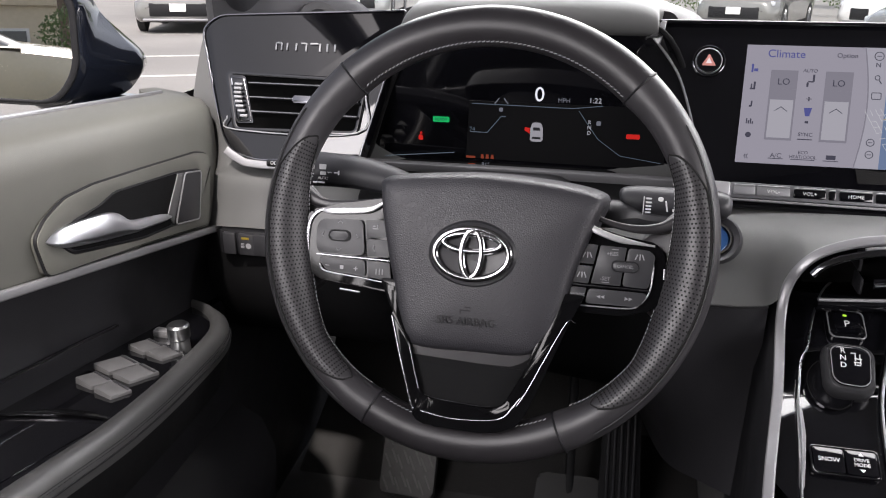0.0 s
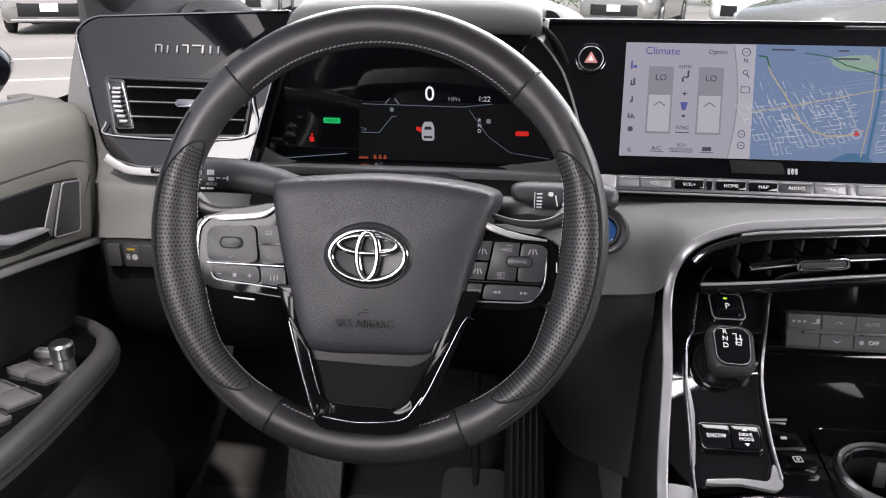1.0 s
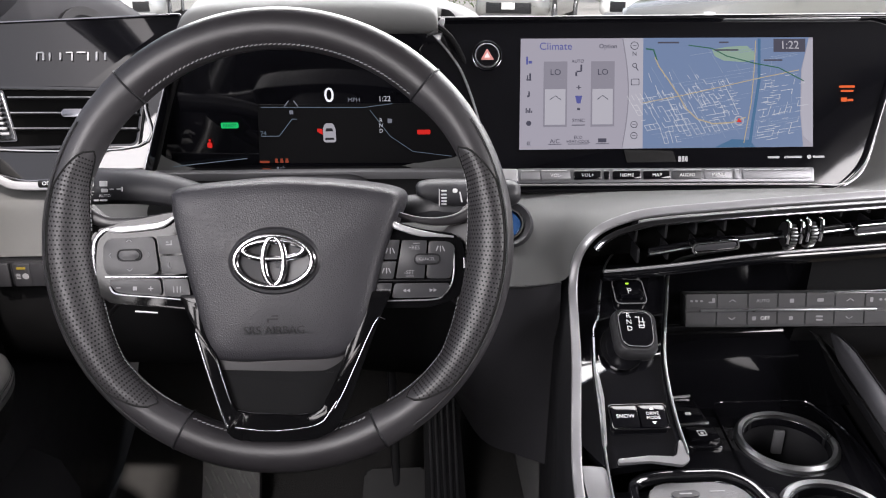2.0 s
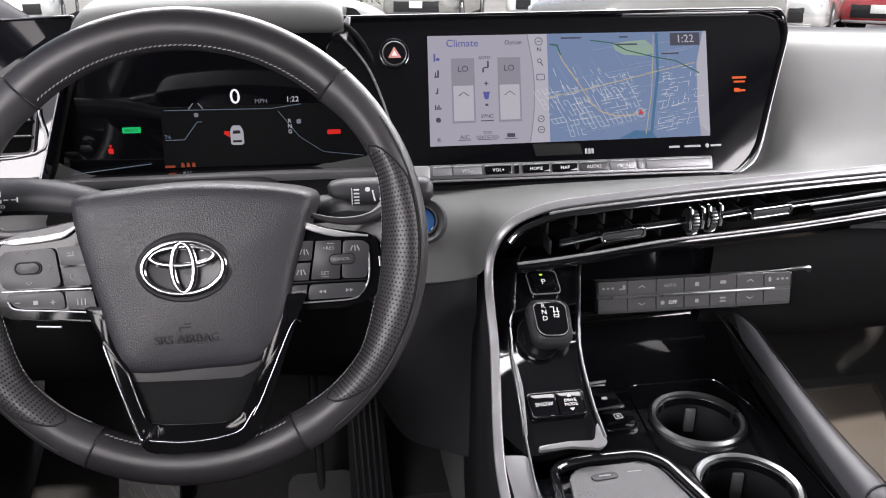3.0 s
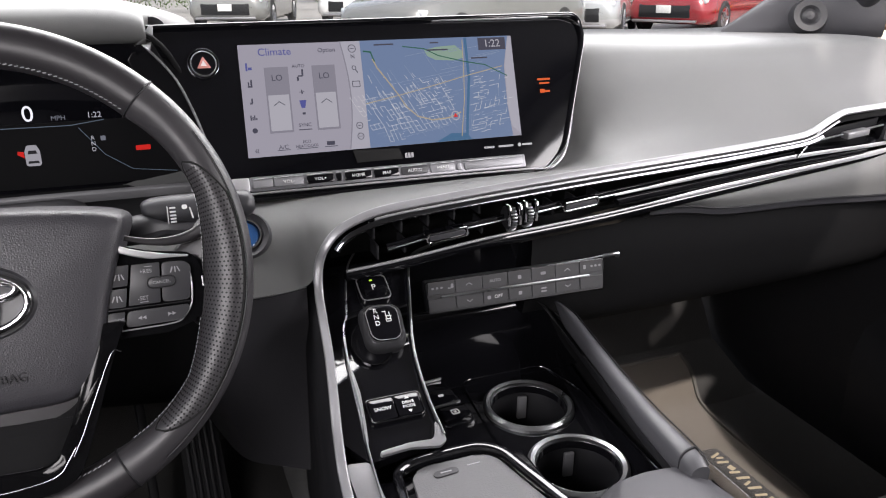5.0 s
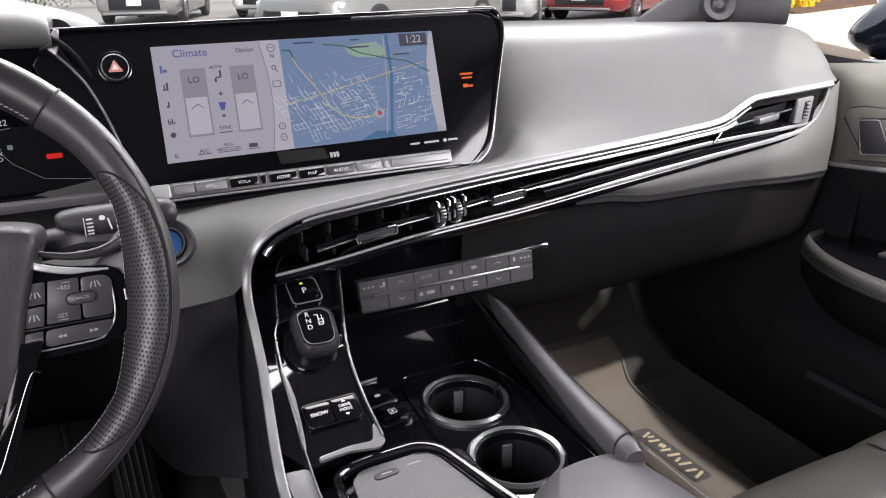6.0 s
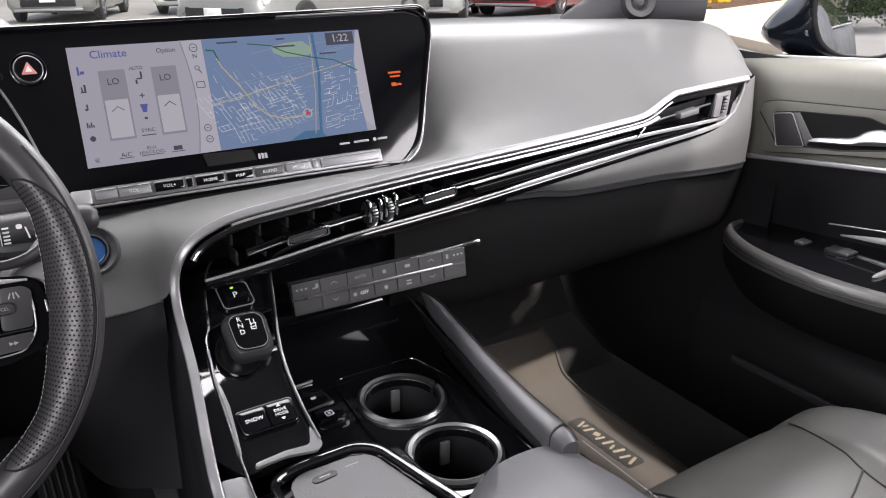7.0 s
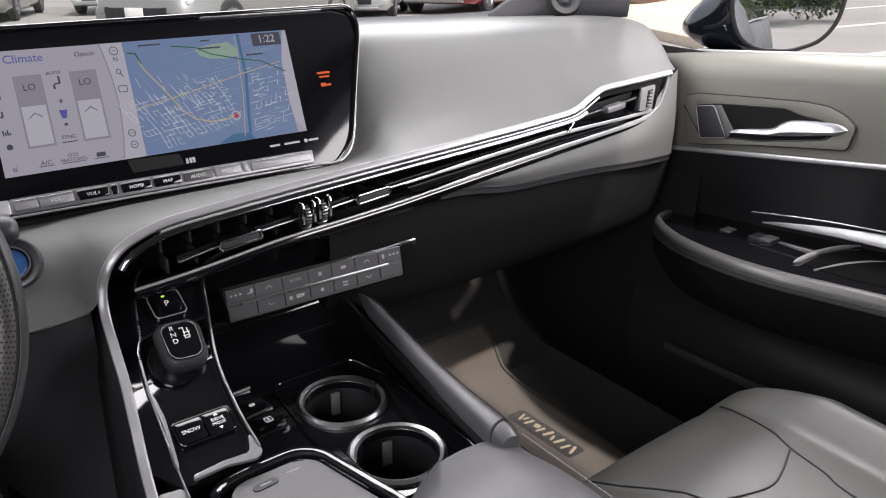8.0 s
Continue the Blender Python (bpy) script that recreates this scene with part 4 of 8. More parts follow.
uiline(bm, [(.455, .82), (.468, .74), (.50, .62), (.535, .48), (.56, .36), (.60, .26), (.655, .215), (.72, .225), (.765, .27)], .0012, .0006)
uiline(bm, [(.415, .41), (.55, .475), (.70, .56), (.80, .62), (.95, .70)], .0008, .0006)
uiline(bm, [(.80, .97), (.795, .70), (.785, .40), (.760, .04)], .0008, .0007)
split_parts("map_road", bm, MAPYEL, disp)
bm = bmesh.new()
uiline(bm, [(.425, .90), (.45, .89), (.461, .80)], .0014, .0006)
uiline(bm, [(.57, .93), (.65, .90), (.70, .83), (.80, .76), (.88, .72), (.965, .60)], .0010, .0008)
split_parts("map_green_road", bm, MAPDGR, disp)
quad("map_park", [uipos(.66, .83), uipos(.69, .79), uipos(.76, .775), uipos(.80, .80), uipos(.795, .87), uipos(.77, .925), uipos(.70, .915), uipos(.65, .89)], MAPGRN, .0003, disp)
bm = bmesh.new()
uiline(bm, [(.812, .98), (.812, .60), (.79, .22), (.780, .02)], .0030, .0005)
plate_bm(fpts([uipos(.66, .0), uipos(.80, .0), uipos(.78, .065), uipos(.72, .075)], x0, z0), .0002, fascia(x0, z0, .0003), 0, bm)
part("map_river", bm, MAPDKB, disp)
p = uipos(.743, .24)
bm = bmesh.new()
ring_bm(circle2(.0050, 18), circle2(.0039, 18), .0002, fascia(*p, .0009), 0, bm)
part("map_ring", bm, UI_WHITE, disp)
bm = plate_bm([(-.0028, -.0016), (.0028, -.0016), (0, .0030)], .0002, fascia(*p, .0010))
part("map_marker", bm, glow("map_red", (.55, .03, .03), .85), disp)
quad("clock_field", quadpts(.917, .925, .055, .06), UI_INK, .0007, disp)
p = uipos(.917, .925)
letters("clock", "1:22", .0115, fascia(*p, .0010), UI_WHITE, disp)
bm = bmesh.new()
for u, v, w in ((.50, .955, .045), (.70, .885, .05), (.86, .79, .04), (.69, .955, .02)):
    plate_bm(fpts(quadpts(u, v, w * .8, .007), x0, z0), .0002, fascia(x0, z0, .0009), 0, bm)
split_parts("map_name", bm, UI_INK, disp)
quad("map_tab", [uipos(.965, .1), uipos(.998, .02), uipos(.998, .98), uipos(.985, .98), uipos(.962, .7), uipos(.958, .3)], UI_STRIP, .0002, disp)
# hazard button
hz = part("hazard_button", lathe_bm([(.0, .0012), (.0105, .0012), (.0118, .0), (.0118, -.004)], fascia(-.2275, .785, .001), 28), BLACKGLASS, tsc, "round hazard switch with red triangle")
part("hazard_ring", lathe_bm([(.0138, .0), (.0142, .0012), (.0147, .0010), (.0150, -.003)], fascia(-.2275, .785, .001), 36), DARKCHROME, hz)
part("hazard_ring", lathe_bm([(.0112, .0), (.0116, .0016), (.0120, .0014), (.0124, -.003)], fascia(-.2275, .785, .001), 36), DULLTRIM, hz)
TRI = mat("red_triangle", (0.42, 0.16, 0.14), 0.5)
bm = ring_bm(rounded([(-.0066, -.0048), (.0066, -.0048), (0, .0066)], .001, 2), rounded([(-.0030, -.0026), (.0030, -.0026), (0, .0030)], .0005, 2), .0004, fascia(-.2275, .785, .0026))
part("hazard_triangle", bm, TRI, hz)
part("hazard_core", plate_bm([(-.0030, -.0026), (.0030, -.0026), (0, .0030)], .0003, fascia(-.2275, .785, .0025)), PRINT, hz)
bm = bmesh.new()
for cx, cz, w, h in ((.136, .7545, .016, .0022), (.136, .7505, .013, .0018), (.1325, .7425, .006, .004), (.139, .742, .006, .0022)):
    plate_bm(rrect(w, h, .0004, 2), .0003, fascia(cx, cz, .0004), 0, bm)
split_parts("airbag_lamp", bm, AMBER, tsc, "orange passenger airbag lamp")
bm = bmesh.new()
for cx, w in ((.058, .012), (.078, .018), (.104, .012)):
    plate_bm(rrect(w, .0022, .0006, 2), .0003, fascia(cx, .690, .0004), 0, bm)
plate_bm(circle2(.0022, 10), .0003, fascia(.0945, .690, .0004), 0, bm)
for k in range(3):
    plate_bm(rrect(.0026, .0055, .0004, 2), .0003, fascia(-.0375 + k * .0034, .6895, .0004), 0, bm)
split_parts("printed_mark", bm, DIMPRINT, tsc, "small grey printed marks")
quad("sensor_window", [(-.0905, .6868), (-.0404, .6868), (-.0441, .6970), (-.0934, .6985)], mat("smoked_window", (.012, .012, .012), .2, var=.05), .0002, tsc)

# ---- steering wheel ----
WM = pose(-0.407, 0.578, 0.6755, 90 - 20.7)
WN = WM.to_3x3() @ Vector((0, 0, 1))
wheel = thing("steering_wheel", "black leather steering wheel with perforated grips and chrome oval emblem", "steering wheel", tuple(WM.translation))
RC, RT = 0.1648, 0.0160


def rim_pt(a, b, k=1.0, rc=RC):
    """a: angle round the wheel, b: round the tube; k swells the tube."""
    rr = rc + RT * k * math.cos(b)
    return WM @ Vector((rr * math.cos(a), rr * math.sin(a), RT * 1.02 * k * math.sin(b)))


def grip_pt(a, b, k, sgn):
    """A point of a grip: the rim's tube with a leather web that reaches in towards the spoke."""
    p = WM.inverted() @ rim_pt(a, b, k)
    deg = math.degrees(a) if sgn > 0 else 180 - math.degrees(a)
    web = .35 * max(0.0, 1 - ((deg + 9) / 27) ** 2) ** 1.3
    slim = .0040 * max(0.0, 1 - ((deg + 8.5) / 54) ** 6) * (1 - max(0.0, 1 - ((deg + 9) / 27) ** 2))
    q = max(0.0, min(1.0, (math.degrees(b) - 80) / 90))
    if math.degrees(b) > 185:
        q = max(0.0, min(1.0, (275 - math.degrees(b)) / 90))
    r = math.hypot(p.x, p.y)
    f = (r - .012 * web * q ** 1.4 + slim * q) / r
    return WM @ Vector((p.x * f, p.y * f, p.z - .008 * web * q * (1 if p.z > 0 else .3)))


def taper(n):
    """Widths along a strip that runs out thin at both ends."""
    return [min(1.0, .35 + .16 * min(k, n - 1 - k)) for k in range(n)]


def rim_arc(a0, a1, k=1.0, n=40, nb=20, bulge=None, rc=RC):
    rows = []
    for i in range(n + 1):
        a = radians(a0 + (a1 - a0) * i / n)
        kk = k * (bulge(i / n) if bulge else 1.0)
        rows.append([rim_pt(a, 2 * math.pi * j / nb, kk, rc) for j in range(nb)])
    return rows


# leather sections: smooth top and bottom, perforated grips at the sides
SECT = (("rim_top", 47, 133, LEATHER), ("rim_bottom", 242, 296, LEATHER))
for nm, a0, a1, m in SECT:
    part(nm, grid_bm(rim_arc(a0, a1, 1.0, 60, 24), close_v=True, caps=True), m, wheel, "smooth black leather section")
PERF = mat("perforated_leather", (0.030, 0.0285, 0.031), 0.43, var=0.1, scale=80, bump=0.2, bscale=700, kind="grain", bdist=0.0003)
swell = lambda s: 1.0 + 0.02 * math.sin(math.pi * s) ** 0.6
for a0, a1 in ((-63.4, 46.4), (133.6, 241.4)):
    sg = 1 if a0 < 0 else -1
    rows = [[grip_pt(radians(a0 + (a1 - a0) * i / 60), 2 * math.pi * j / 24, swell(i / 60), sg) for j in range(24)] for i in range(61)]
    part("rim_grip", grid_bm(rows, close_v=True, caps=True), PERF, wheel, "leather grip section")
# thin dark grooves where the sections meet
for a in (46.7, 133.3, 241.7, 296.3):
    loop = [rim_pt(radians(a), 2 * math.pi * j / 24, 1.012) for j in range(24)]
    part("seam", sweep_bm(loop, circle2(.0009, 6), WM.to_3x3() @ Vector((-math.sin(radians(a)), math.cos(radians(a)), 0)), closed=True), DARK, wheel)
# perforated panel on the inner face of each grip, with its own edge
HOLE = mat("hole_black", (0.002, 0.002, 0.002), 0.9)
for sgn, aa in ((1, (-52, 27)), (-1, (153, 232))):
    rows, n = [], 60
    for i in range(n + 1):
        s = i / n
        a = radians(aa[0] + (aa[1] - aa[0]) * s)
        wide = min(1.0, math.sin(math.pi * s) * 2.2) ** 0.5
        b0, b1 = radians(140 - 76 * wide), radians(140 + 40 * wide)
        row = []
        for j in range(9):
            b = b0 + (b1 - b0) * j / 8
            lift = 1.045 if 0 < j < 8 else 1.015
            row.append(grip_pt(a, b, lift * swell((math.degrees(a) - (-63.4 if sgn > 0 else 133.6)) / 108), sgn))
        rows.append(row)
    pad = part("perforated_pad", grid_bm(rows), PERF, wheel, "perforated leather pad", 70)
    for j in (0, 8):
        part("pad_seam", sweep_bm([r[j] for r in rows], circle2(.0009, 5), WN), HOLE, pad)
    hb = bmesh.new()
    for i in range(62):
        s = .035 + .93 * i / 61
        a = radians(aa[0] + (aa[1] - aa[0]) * s)
        wide = min(1.0, math.sin(math.pi * s) * 2.2) ** 0.5
        b0, b1 = radians(140 - 76 * wide), radians(140 + 40 * wide)
        rows_n = max(2, int(12 * wide))
        for j in range(rows_n):
            b = b0 + (b1 - b0) * (j + .75 + (.5 if i % 2 else 0)) / (rows_n + 1)
            kk = 1.049 * swell((math.degrees(a) - (-63.4 if sgn > 0 else 133.6)) / 108)
            c = grip_pt(a, b, kk, sgn)
            nn = (grip_pt(a, b, kk + .1, sgn) - c).normalized()
            q = nn.to_track_quat("Z", "Y").to_matrix()
            vs = [hb.verts.new(c + nn * .00005 + q @ Vector((.00082 * math.cos(t), .00082 * math.sin(t), 0))) for t in (0, 1.05, 2.09, 3.14, 4.19, 5.24)]
            hb.faces.new(vs)
    tagged(part("perforation", hb, HOLE, pad, smooth=False), kind="stuff")
# stitching along the inner side
for a0, a1 in ((48, 132), (160, 238), (243, 262), (278, 295), (-58, 20)):
    sb = bmesh.new()
    n = int(abs(a1 - a0) / 1.35)
    for i in range(n):
        a, a2 = radians(a0 + (a1 - a0) * i / n), radians(a0 + (a1 - a0) * (i + .62) / n)
        b = radians(147) if 45 < a0 < 100 or a0 > 240 else radians(178)
        if b < 2.7:
            c, d = rim_pt(a, b, 1.03), rim_pt(a2, b + .07, 1.03)
        else:
            sg = 1 if a0 < 0 else -1
            c, d = grip_pt(a, b, 1.075, sg), grip_pt(a2, b + .07, 1.075, sg)
        sweep_bm([c, d], circle2(.00042, 4), WN, bm=sb)
    tagged(part("stitching", sb, THREAD, wheel, "grey stitching"), kind="stuff")
# outer seam line where the pad meets the outer leather
for a0, a1 in ((-55, 32), (148, 235)):
    ln = [rim_pt(radians(a0 + (a1 - a0) * i / 40), radians(56), 1.055) for i in range(41)]
    part("groove", sweep_bm(ln, circle2(.0007, 5), WN), DARK, wheel)

# airbag cover
cov = [(-.0792, .0262), (-.0745, .0385), (-.0336, .0434), (.005, .0452), (.0480, .0425), (.0800, .0375), (.0900, .0300), (.0844, .0120), (.0735, -.0216), (.0644, -.0569), (.0545, -.0790), (.0400, -.0890), (.0034, -.0900), (-.0395, -.0900), (-.0545, -.0810), (-.0645, -.0420), (-.0730, -.0080)]
co = catmull([(x, y, 0) for x, y in cov], 4, closed=True)
cen = Vector((.005, -.025, 0))
rows = []
for k, dz in ((1.10, -.030), (1.075, -.012), (1.05, .000), (1.025, .0075), (1.0, .0115), (.96, .0135), (.86, .0150), (.70, .0165), (.45, .018), (.2, .0185), (.02, .0187)):
    rows.append([WM @ (cen + (Vector(p) - cen) * k + Vector((0, 0, dz))) for p in co])
part("airbag_cover", grid_bm(rows, close_v=True), GRAIN, wheel, "grained black airbag cover", 60)
letters("airbag_text", "SRS AIRBAG", .0088, WM @ pose(-.0045, -.0672, .0178), DARK, wheel, "embossed lettering", depth=.0004)
bm = bmesh.new()
for x, y, w, h in ((-.0055, -.0585, .0085, .0012), (-.0090, -.0600, .0014, .0022), (-.0035, -.0560, .0050, .0012)):
    plate_bm(rrect(w, h, .0004, 2), .0008, WM @ pose(x, y, .0182), 0, bm)
part("horn_mark", bm, DARK, wheel)
EMBLEM = mat("emblem_chrome", (0.36, 0.36, 0.37), 0.16, metal=1.0, var=0.04, rvar=0.05)
# emblem: plain chrome ovals on a dark dished oval
EM = WM @ pose(-.0028, -.0145, .0205)
em = part("emblem", lathe_bm([(.0001, -.002), (.0300, -.0015), (.0345, .0000), (.0372, -.0030)], EM @ Matrix.Diagonal((.94, .70, 1, 1)), 40), BUTTON, wheel, "oval emblem in a dished plate")
oval = lambda rx, ry, n=48, cx=0, cy=0: [EM @ Vector((cx + rx * math.cos(2 * math.pi * i / n), cy + ry * math.sin(2 * math.pi * i / n), .0015)) for i in range(n)]
prof = rrect(.0052, .0050, .0022, 3)
part("chrome_oval", sweep_bm(oval(.0288, .0192), prof, EM.to_3x3() @ Vector((0, 0, 1)), closed=True), EMBLEM, em)
part("chrome_oval", sweep_bm(oval(.0225, .0068, cy=.0085), rrect(.0050, .0044, .0020, 3), EM.to_3x3() @ Vector((0, 0, 1)), closed=True), EMBLEM, em)
part("chrome_oval", sweep_bm(oval(.0078, .0180), rrect(.0052, .0048, .0020, 3), EM.to_3x3() @ Vector((0, 0, 1)), closed=True), EMBLEM, em)

# spokes behind the buttons
PODS = ([(-.0650, .0240), (-.0842, .0237), (-.1199, .0167), (-.1411, .0111), (-.1451, .0056), (-.1472, -.0077), (-.1458, -.0264), (-.1415, -.0378), (-.1326, -.0451), (-.1152, -.0473), (-.0705, -.0518), (-.0600, -.0520)],
        [(.0700, .0200), (.0807, .0163), (.0909, .0131), (.1083, .0079), (.1339, .0042), (.1407, -.0030), (.1437, -.0206), (.1421, -.0380), (.1358, -.0472), (.1131, -.0537), (.0656, -.0529), (.0600, -.0500)])
for pts in PODS:
    part("spoke", plate_bm(rounded(pts, .004), .018, WM @ pose(0, 0, .0005), .0025), SPOKEBLK, wheel, "gloss black spoke")
ARMS = ([(.0840, .0225, -.004), (.0960, .0180, -.005), (.1080, .0150, -.006), (.1208, .0138, -.007), (.1340, .0150, -.008), (.1450, .0190, -.008), (.1550, .0260, -.008)],
        [(-.0850, .0225, -.004), (-.0980, .0200, -.005), (-.1109, .0180, -.006), (-.1279, .0165, -.007), (-.1400, .0185, -.008), (-.1520, .0250, -.008)])
for pts in ARMS:
    path = catmull([WM @ Vector(p) for p in pts], 5)
    part("spoke_arm", sweep_bm(path, rrect(.0090, .0080, .0034, 4), WN, scale=[.45 + .9 * (k / (len(path) - 1)) ** 1.6 for k in range(len(path))]), LEATHER, wheel, "leather arm from the grip to the hub")
EDGE = mat("pod_chrome", (0.22, 0.22, 0.235), 0.22, metal=1.0, var=0.05)
# pale, rough silver: the blades' white reflection is put into the colour
ACCENT = mat("accent_reflection_silver", (0.62, 0.62, 0.63), 0.34, metal=0.7, var=0.05)
cres = [(-.1250, .0128), (-.1340, .0108), (-.1395, .0065), (-.1425, .0010), (-.1436, -.0074), (-.1432, -.0170), (-.1424, -.0230)]
part("pod_crescent", sweep_bm(catmull([WM @ Vector((x, y, .0010)) for x, y in cres], 5), rrect(.0036, .0026, .0010, 3), WN, scale=[.25, .35, .45, .55, .65, .75, .85, .92, .97] + [1.0] * 12 + [.9, .8, .72, .66, .6, .5, .4, .35, .3, .25]), EDGE, wheel, "chrome crescent round the switch pod")
for pts in ([(-.1314, -.0326), (-.1253, -.0384), (-.0946, -.0416), (-.0690, -.0446)], [(.0668, -.0474), (.0903, -.0476), (.1180, -.0470), (.1255, -.0432), (.1318, -.0340), (.1335, -.0200), (.1330, -.0080)]):
    part("pod_edge", sweep_bm(catmull([WM @ Vector((x, y, .0028)) for x, y in pts], 5), rrect(.0012, .0014, .0004, 2), WN), DULLTRIM, wheel, "thin bright pod edge")
# small silver bars stand in for glints on the gloss pods
for sg in (1, -1):
    glint = [(.1418, -.0150), (.1420, -.0230)] if sg > 0 else [(-.1130, -.0520), (-.0960, -.0535)]
    part("pod_glint", sweep_bm([WM @ Vector((x, y, .0012)) for x, y in glint], rrect(.0016, .0016, .0005, 2), WN), DULLTRIM, wheel)
for sg in (-1, 1):
    rows = []
    for s in range(7):
        q = s / 6
        x = sg * (.150 - .030 * q)
        rows.append([WM @ Vector((x, -.018 + (.050 - .030 * q) * math.sin(t), -.018 + .012 * (1 - .5 * q) * math.cos(t))) for t in [2 * math.pi * j / 16 for j in range(16)]])
    part("spoke_root", grid_bm(rows, close_v=True, caps=True), LEATHER, wheel, "leather wrapped spoke root")
part("spoke_blade", sweep_bm(catmull([WM @ Vector(p) for p in ((.0805, .0152, .004), (.0911, .0098, .0045), (.1085, .0046, .0045), (.1335, .0016, .003))], 6), rrect(.0052, .0040, .0015, 3), WN, scale=[.4, .6, .8, .95] + [1.0] * 9 + [.85, .7, .55, .45, .35, .3]), ACCENT, wheel, "spoke accent coloured pale for its bright reflection")
part("spoke_blade", sweep_bm(catmull([WM @ Vector(p) for p in ((-.1310, .0108, .004), (-.1181, .0112, .0045), (-.0919, .0140, .0045), (-.0800, .0205, .004))], 6), rrect(.0052, .0040, .0015, 3), WN, scale=[.35, .6, .8, .95] + [1.0] * 9 + [.9, .8, .7, .6, .5, .4]), ACCENT, wheel, "spoke accent coloured pale for its bright reflection")


def keys_on(outline, r=.002, name="button", off=.0035, m=None, parent=None, lab=""):
    return part(name, plate_bm(rounded(outline, r), .006, WM @ pose(0, 0, off), .0007), m or BUTTON, parent or wheel, lab)


k1 = keys_on([(-.1352, .0000), (-.1307, .0042), (-.0968, .0056), (-.0935, -.0232), (-.1335, -.0237), (-.1355, -.0150)], .004)
keys_on([(-.0948, .0056), (-.0770, .0062), (-.0748, -.0078), (-.0930, -.0080)], .001)
keys_on([(-.0926, -.0098), (-.0745, -.0098), (-.0725, -.0236), (-.0912, -.0234)], .001)
keys_on([(-.1320, -.0270), (-.0930, -.0268), (-.0915, -.0404), (-.1230, -.0376), (-.1290, -.0345)], .003)
keys_on([(-.0910, -.0270), (-.0720, -.0276), (-.0700, -.0424), (-.0895, -.0404)], .001)
part("rocker_ring", ring_bm(rrect(.0190, .0095, .0045), rrect(.0165, .0072, .0035), .002, WM @ pose(-.1155, -.0085, .0048), .0004), DARK, k1)
part("rocker", plate_bm(rrect(.0162, .0070, .0034), .002, WM @ pose(-.1155, -.0085, .0052), .0006), BUTTON, k1)
part("trim_line", sweep_bm([WM @ Vector(p) for p in ((-.1343, -.0250, .004), (-.0720, -.0261, .004))], rrect(.0016, .0016, .0005, 2), WN), EDGE, wheel)
bm = bmesh.new()
for x, y in ((-.1155, .0025), (-.1155, -.0200)):
    s = 1 if y > -.01 else -1
    for d in (-1, 1):
        sweep_bm([WM @ Vector((x, y + s * .0008, .0040)), WM @ Vector((x + d * .0020, y - s * .0008, .0040))], circle2(.0003, 4), WN, bm=bm)
for x, s in ((-.1300, -1), (-.1005, 1)):
    for d in (-1, 1):
        sweep_bm([WM @ Vector((x + s * .0008, -.0085, .0040)), WM @ Vector((x - s * .0008, -.0085 + d * .0018, .0040))], circle2(.0003, 4), WN, bm=bm)
for x, y, w, h in ((-.1245, -.0335, .0036, .0006), (-.1120, -.0342, .003, .003), (-.1000, -.0345, .0036, .0006), (-.1000, -.0345, .0006, .0036), (-.0855, -.0010, .0050, .0008), (-.0838, .0005, .0008, .0035), (-.0868, .0010, .0020, .0008)):
    plate_bm(rrect(w, h, .0002, 1), .0003, WM @ pose(x, y, .0040), 0, bm)
ring = [WM @ Vector((-.0835 + .0028 * math.cos(t), -.0165 + .0028 * math.sin(t), .0040)) for t in [2.4 + i * .25 for i in range(9)]]
sweep_bm(ring, circle2(.0005, 4), WN, bm=bm)
for d in (-.0022, .0005, .0030):
    plate_bm(rrect(.0008, .0048, .0003, 1), .0003, WM @ pose(-.0805 + d, -.0355, .0040), 0, bm)
split_parts("button_mark", bm, DIMPRINT, wheel, "printed button symbols")
keys_on([(.0790, .0000), (.0915, -.0004), (.0890, -.0152), (.0765, -.0152)], .001)
keys_on([(.0762, -.0170), (.0885, -.0170), (.0860, -.0305), (.0738, -.0300)], .001)
k2 = keys_on([(.0932, -.0006), (.1128, -.0010), (.1100, -.0305), (.0880, -.0300)], .001)
keys_on([(.1142, -.0012), (.1300, -.0020), (.1345, -.0060), (.1310, -.0310), (.1115, -.0306)], .003)
keys_on([(.0735, -.0338), (.0850, -.0340), (.0825, -.0455), (.0710, -.0448)], .001)
keys_on([(.0868, -.0340), (.1305, -.0346), (.1285, -.0420), (.1235, -.0455), (.0842, -.0456)], .003)
part("cancel_ring", ring_bm(rrect(.0210, .0090, .0043), rrect(.0188, .0070, .0034), .002, WM @ pose(.1125, -.0155, .0048), .0004), DARK, k2)
part("cancel_key", plate_bm(rrect(.0186, .0068, .0033), .002, WM @ pose(.1125, -.0155, .0054), .0006), BUTTON, k2)
part("trim_line", sweep_bm([WM @ Vector(p) for p in ((.0735, -.0318, .004), (.1315, -.0325, .004))], rrect(.0016, .0016, .0005, 2), WN), EDGE, wheel)
letters("cancel_text", "CANCEL", .0032, WM @ pose(.1125, -.0155, .0057), DIMPRINT, wheel)
letters("res_text", "+RES", .0042, WM @ pose(.1025, -.0065, .0040), DIMPRINT, wheel)
letters("set_text", "-SET", .0042, WM @ pose(.0985, -.0258, .0040), DIMPRINT, wheel)
letters("mode_text", "MODE", .0040, WM @ pose(.0785, -.0398, .0040), DIMPRINT, wheel)
bm = bmesh.new()
for x in (.0945, .0975, .1155, .1185):
    s = -1 if x < .1 else 1
    plate_bm([(-.0014 * s, -.0014), (-.0014 * s, .0014), (.0014 * s, 0)], .0003, WM @ pose(x, -.0398, .0040), 0, bm)
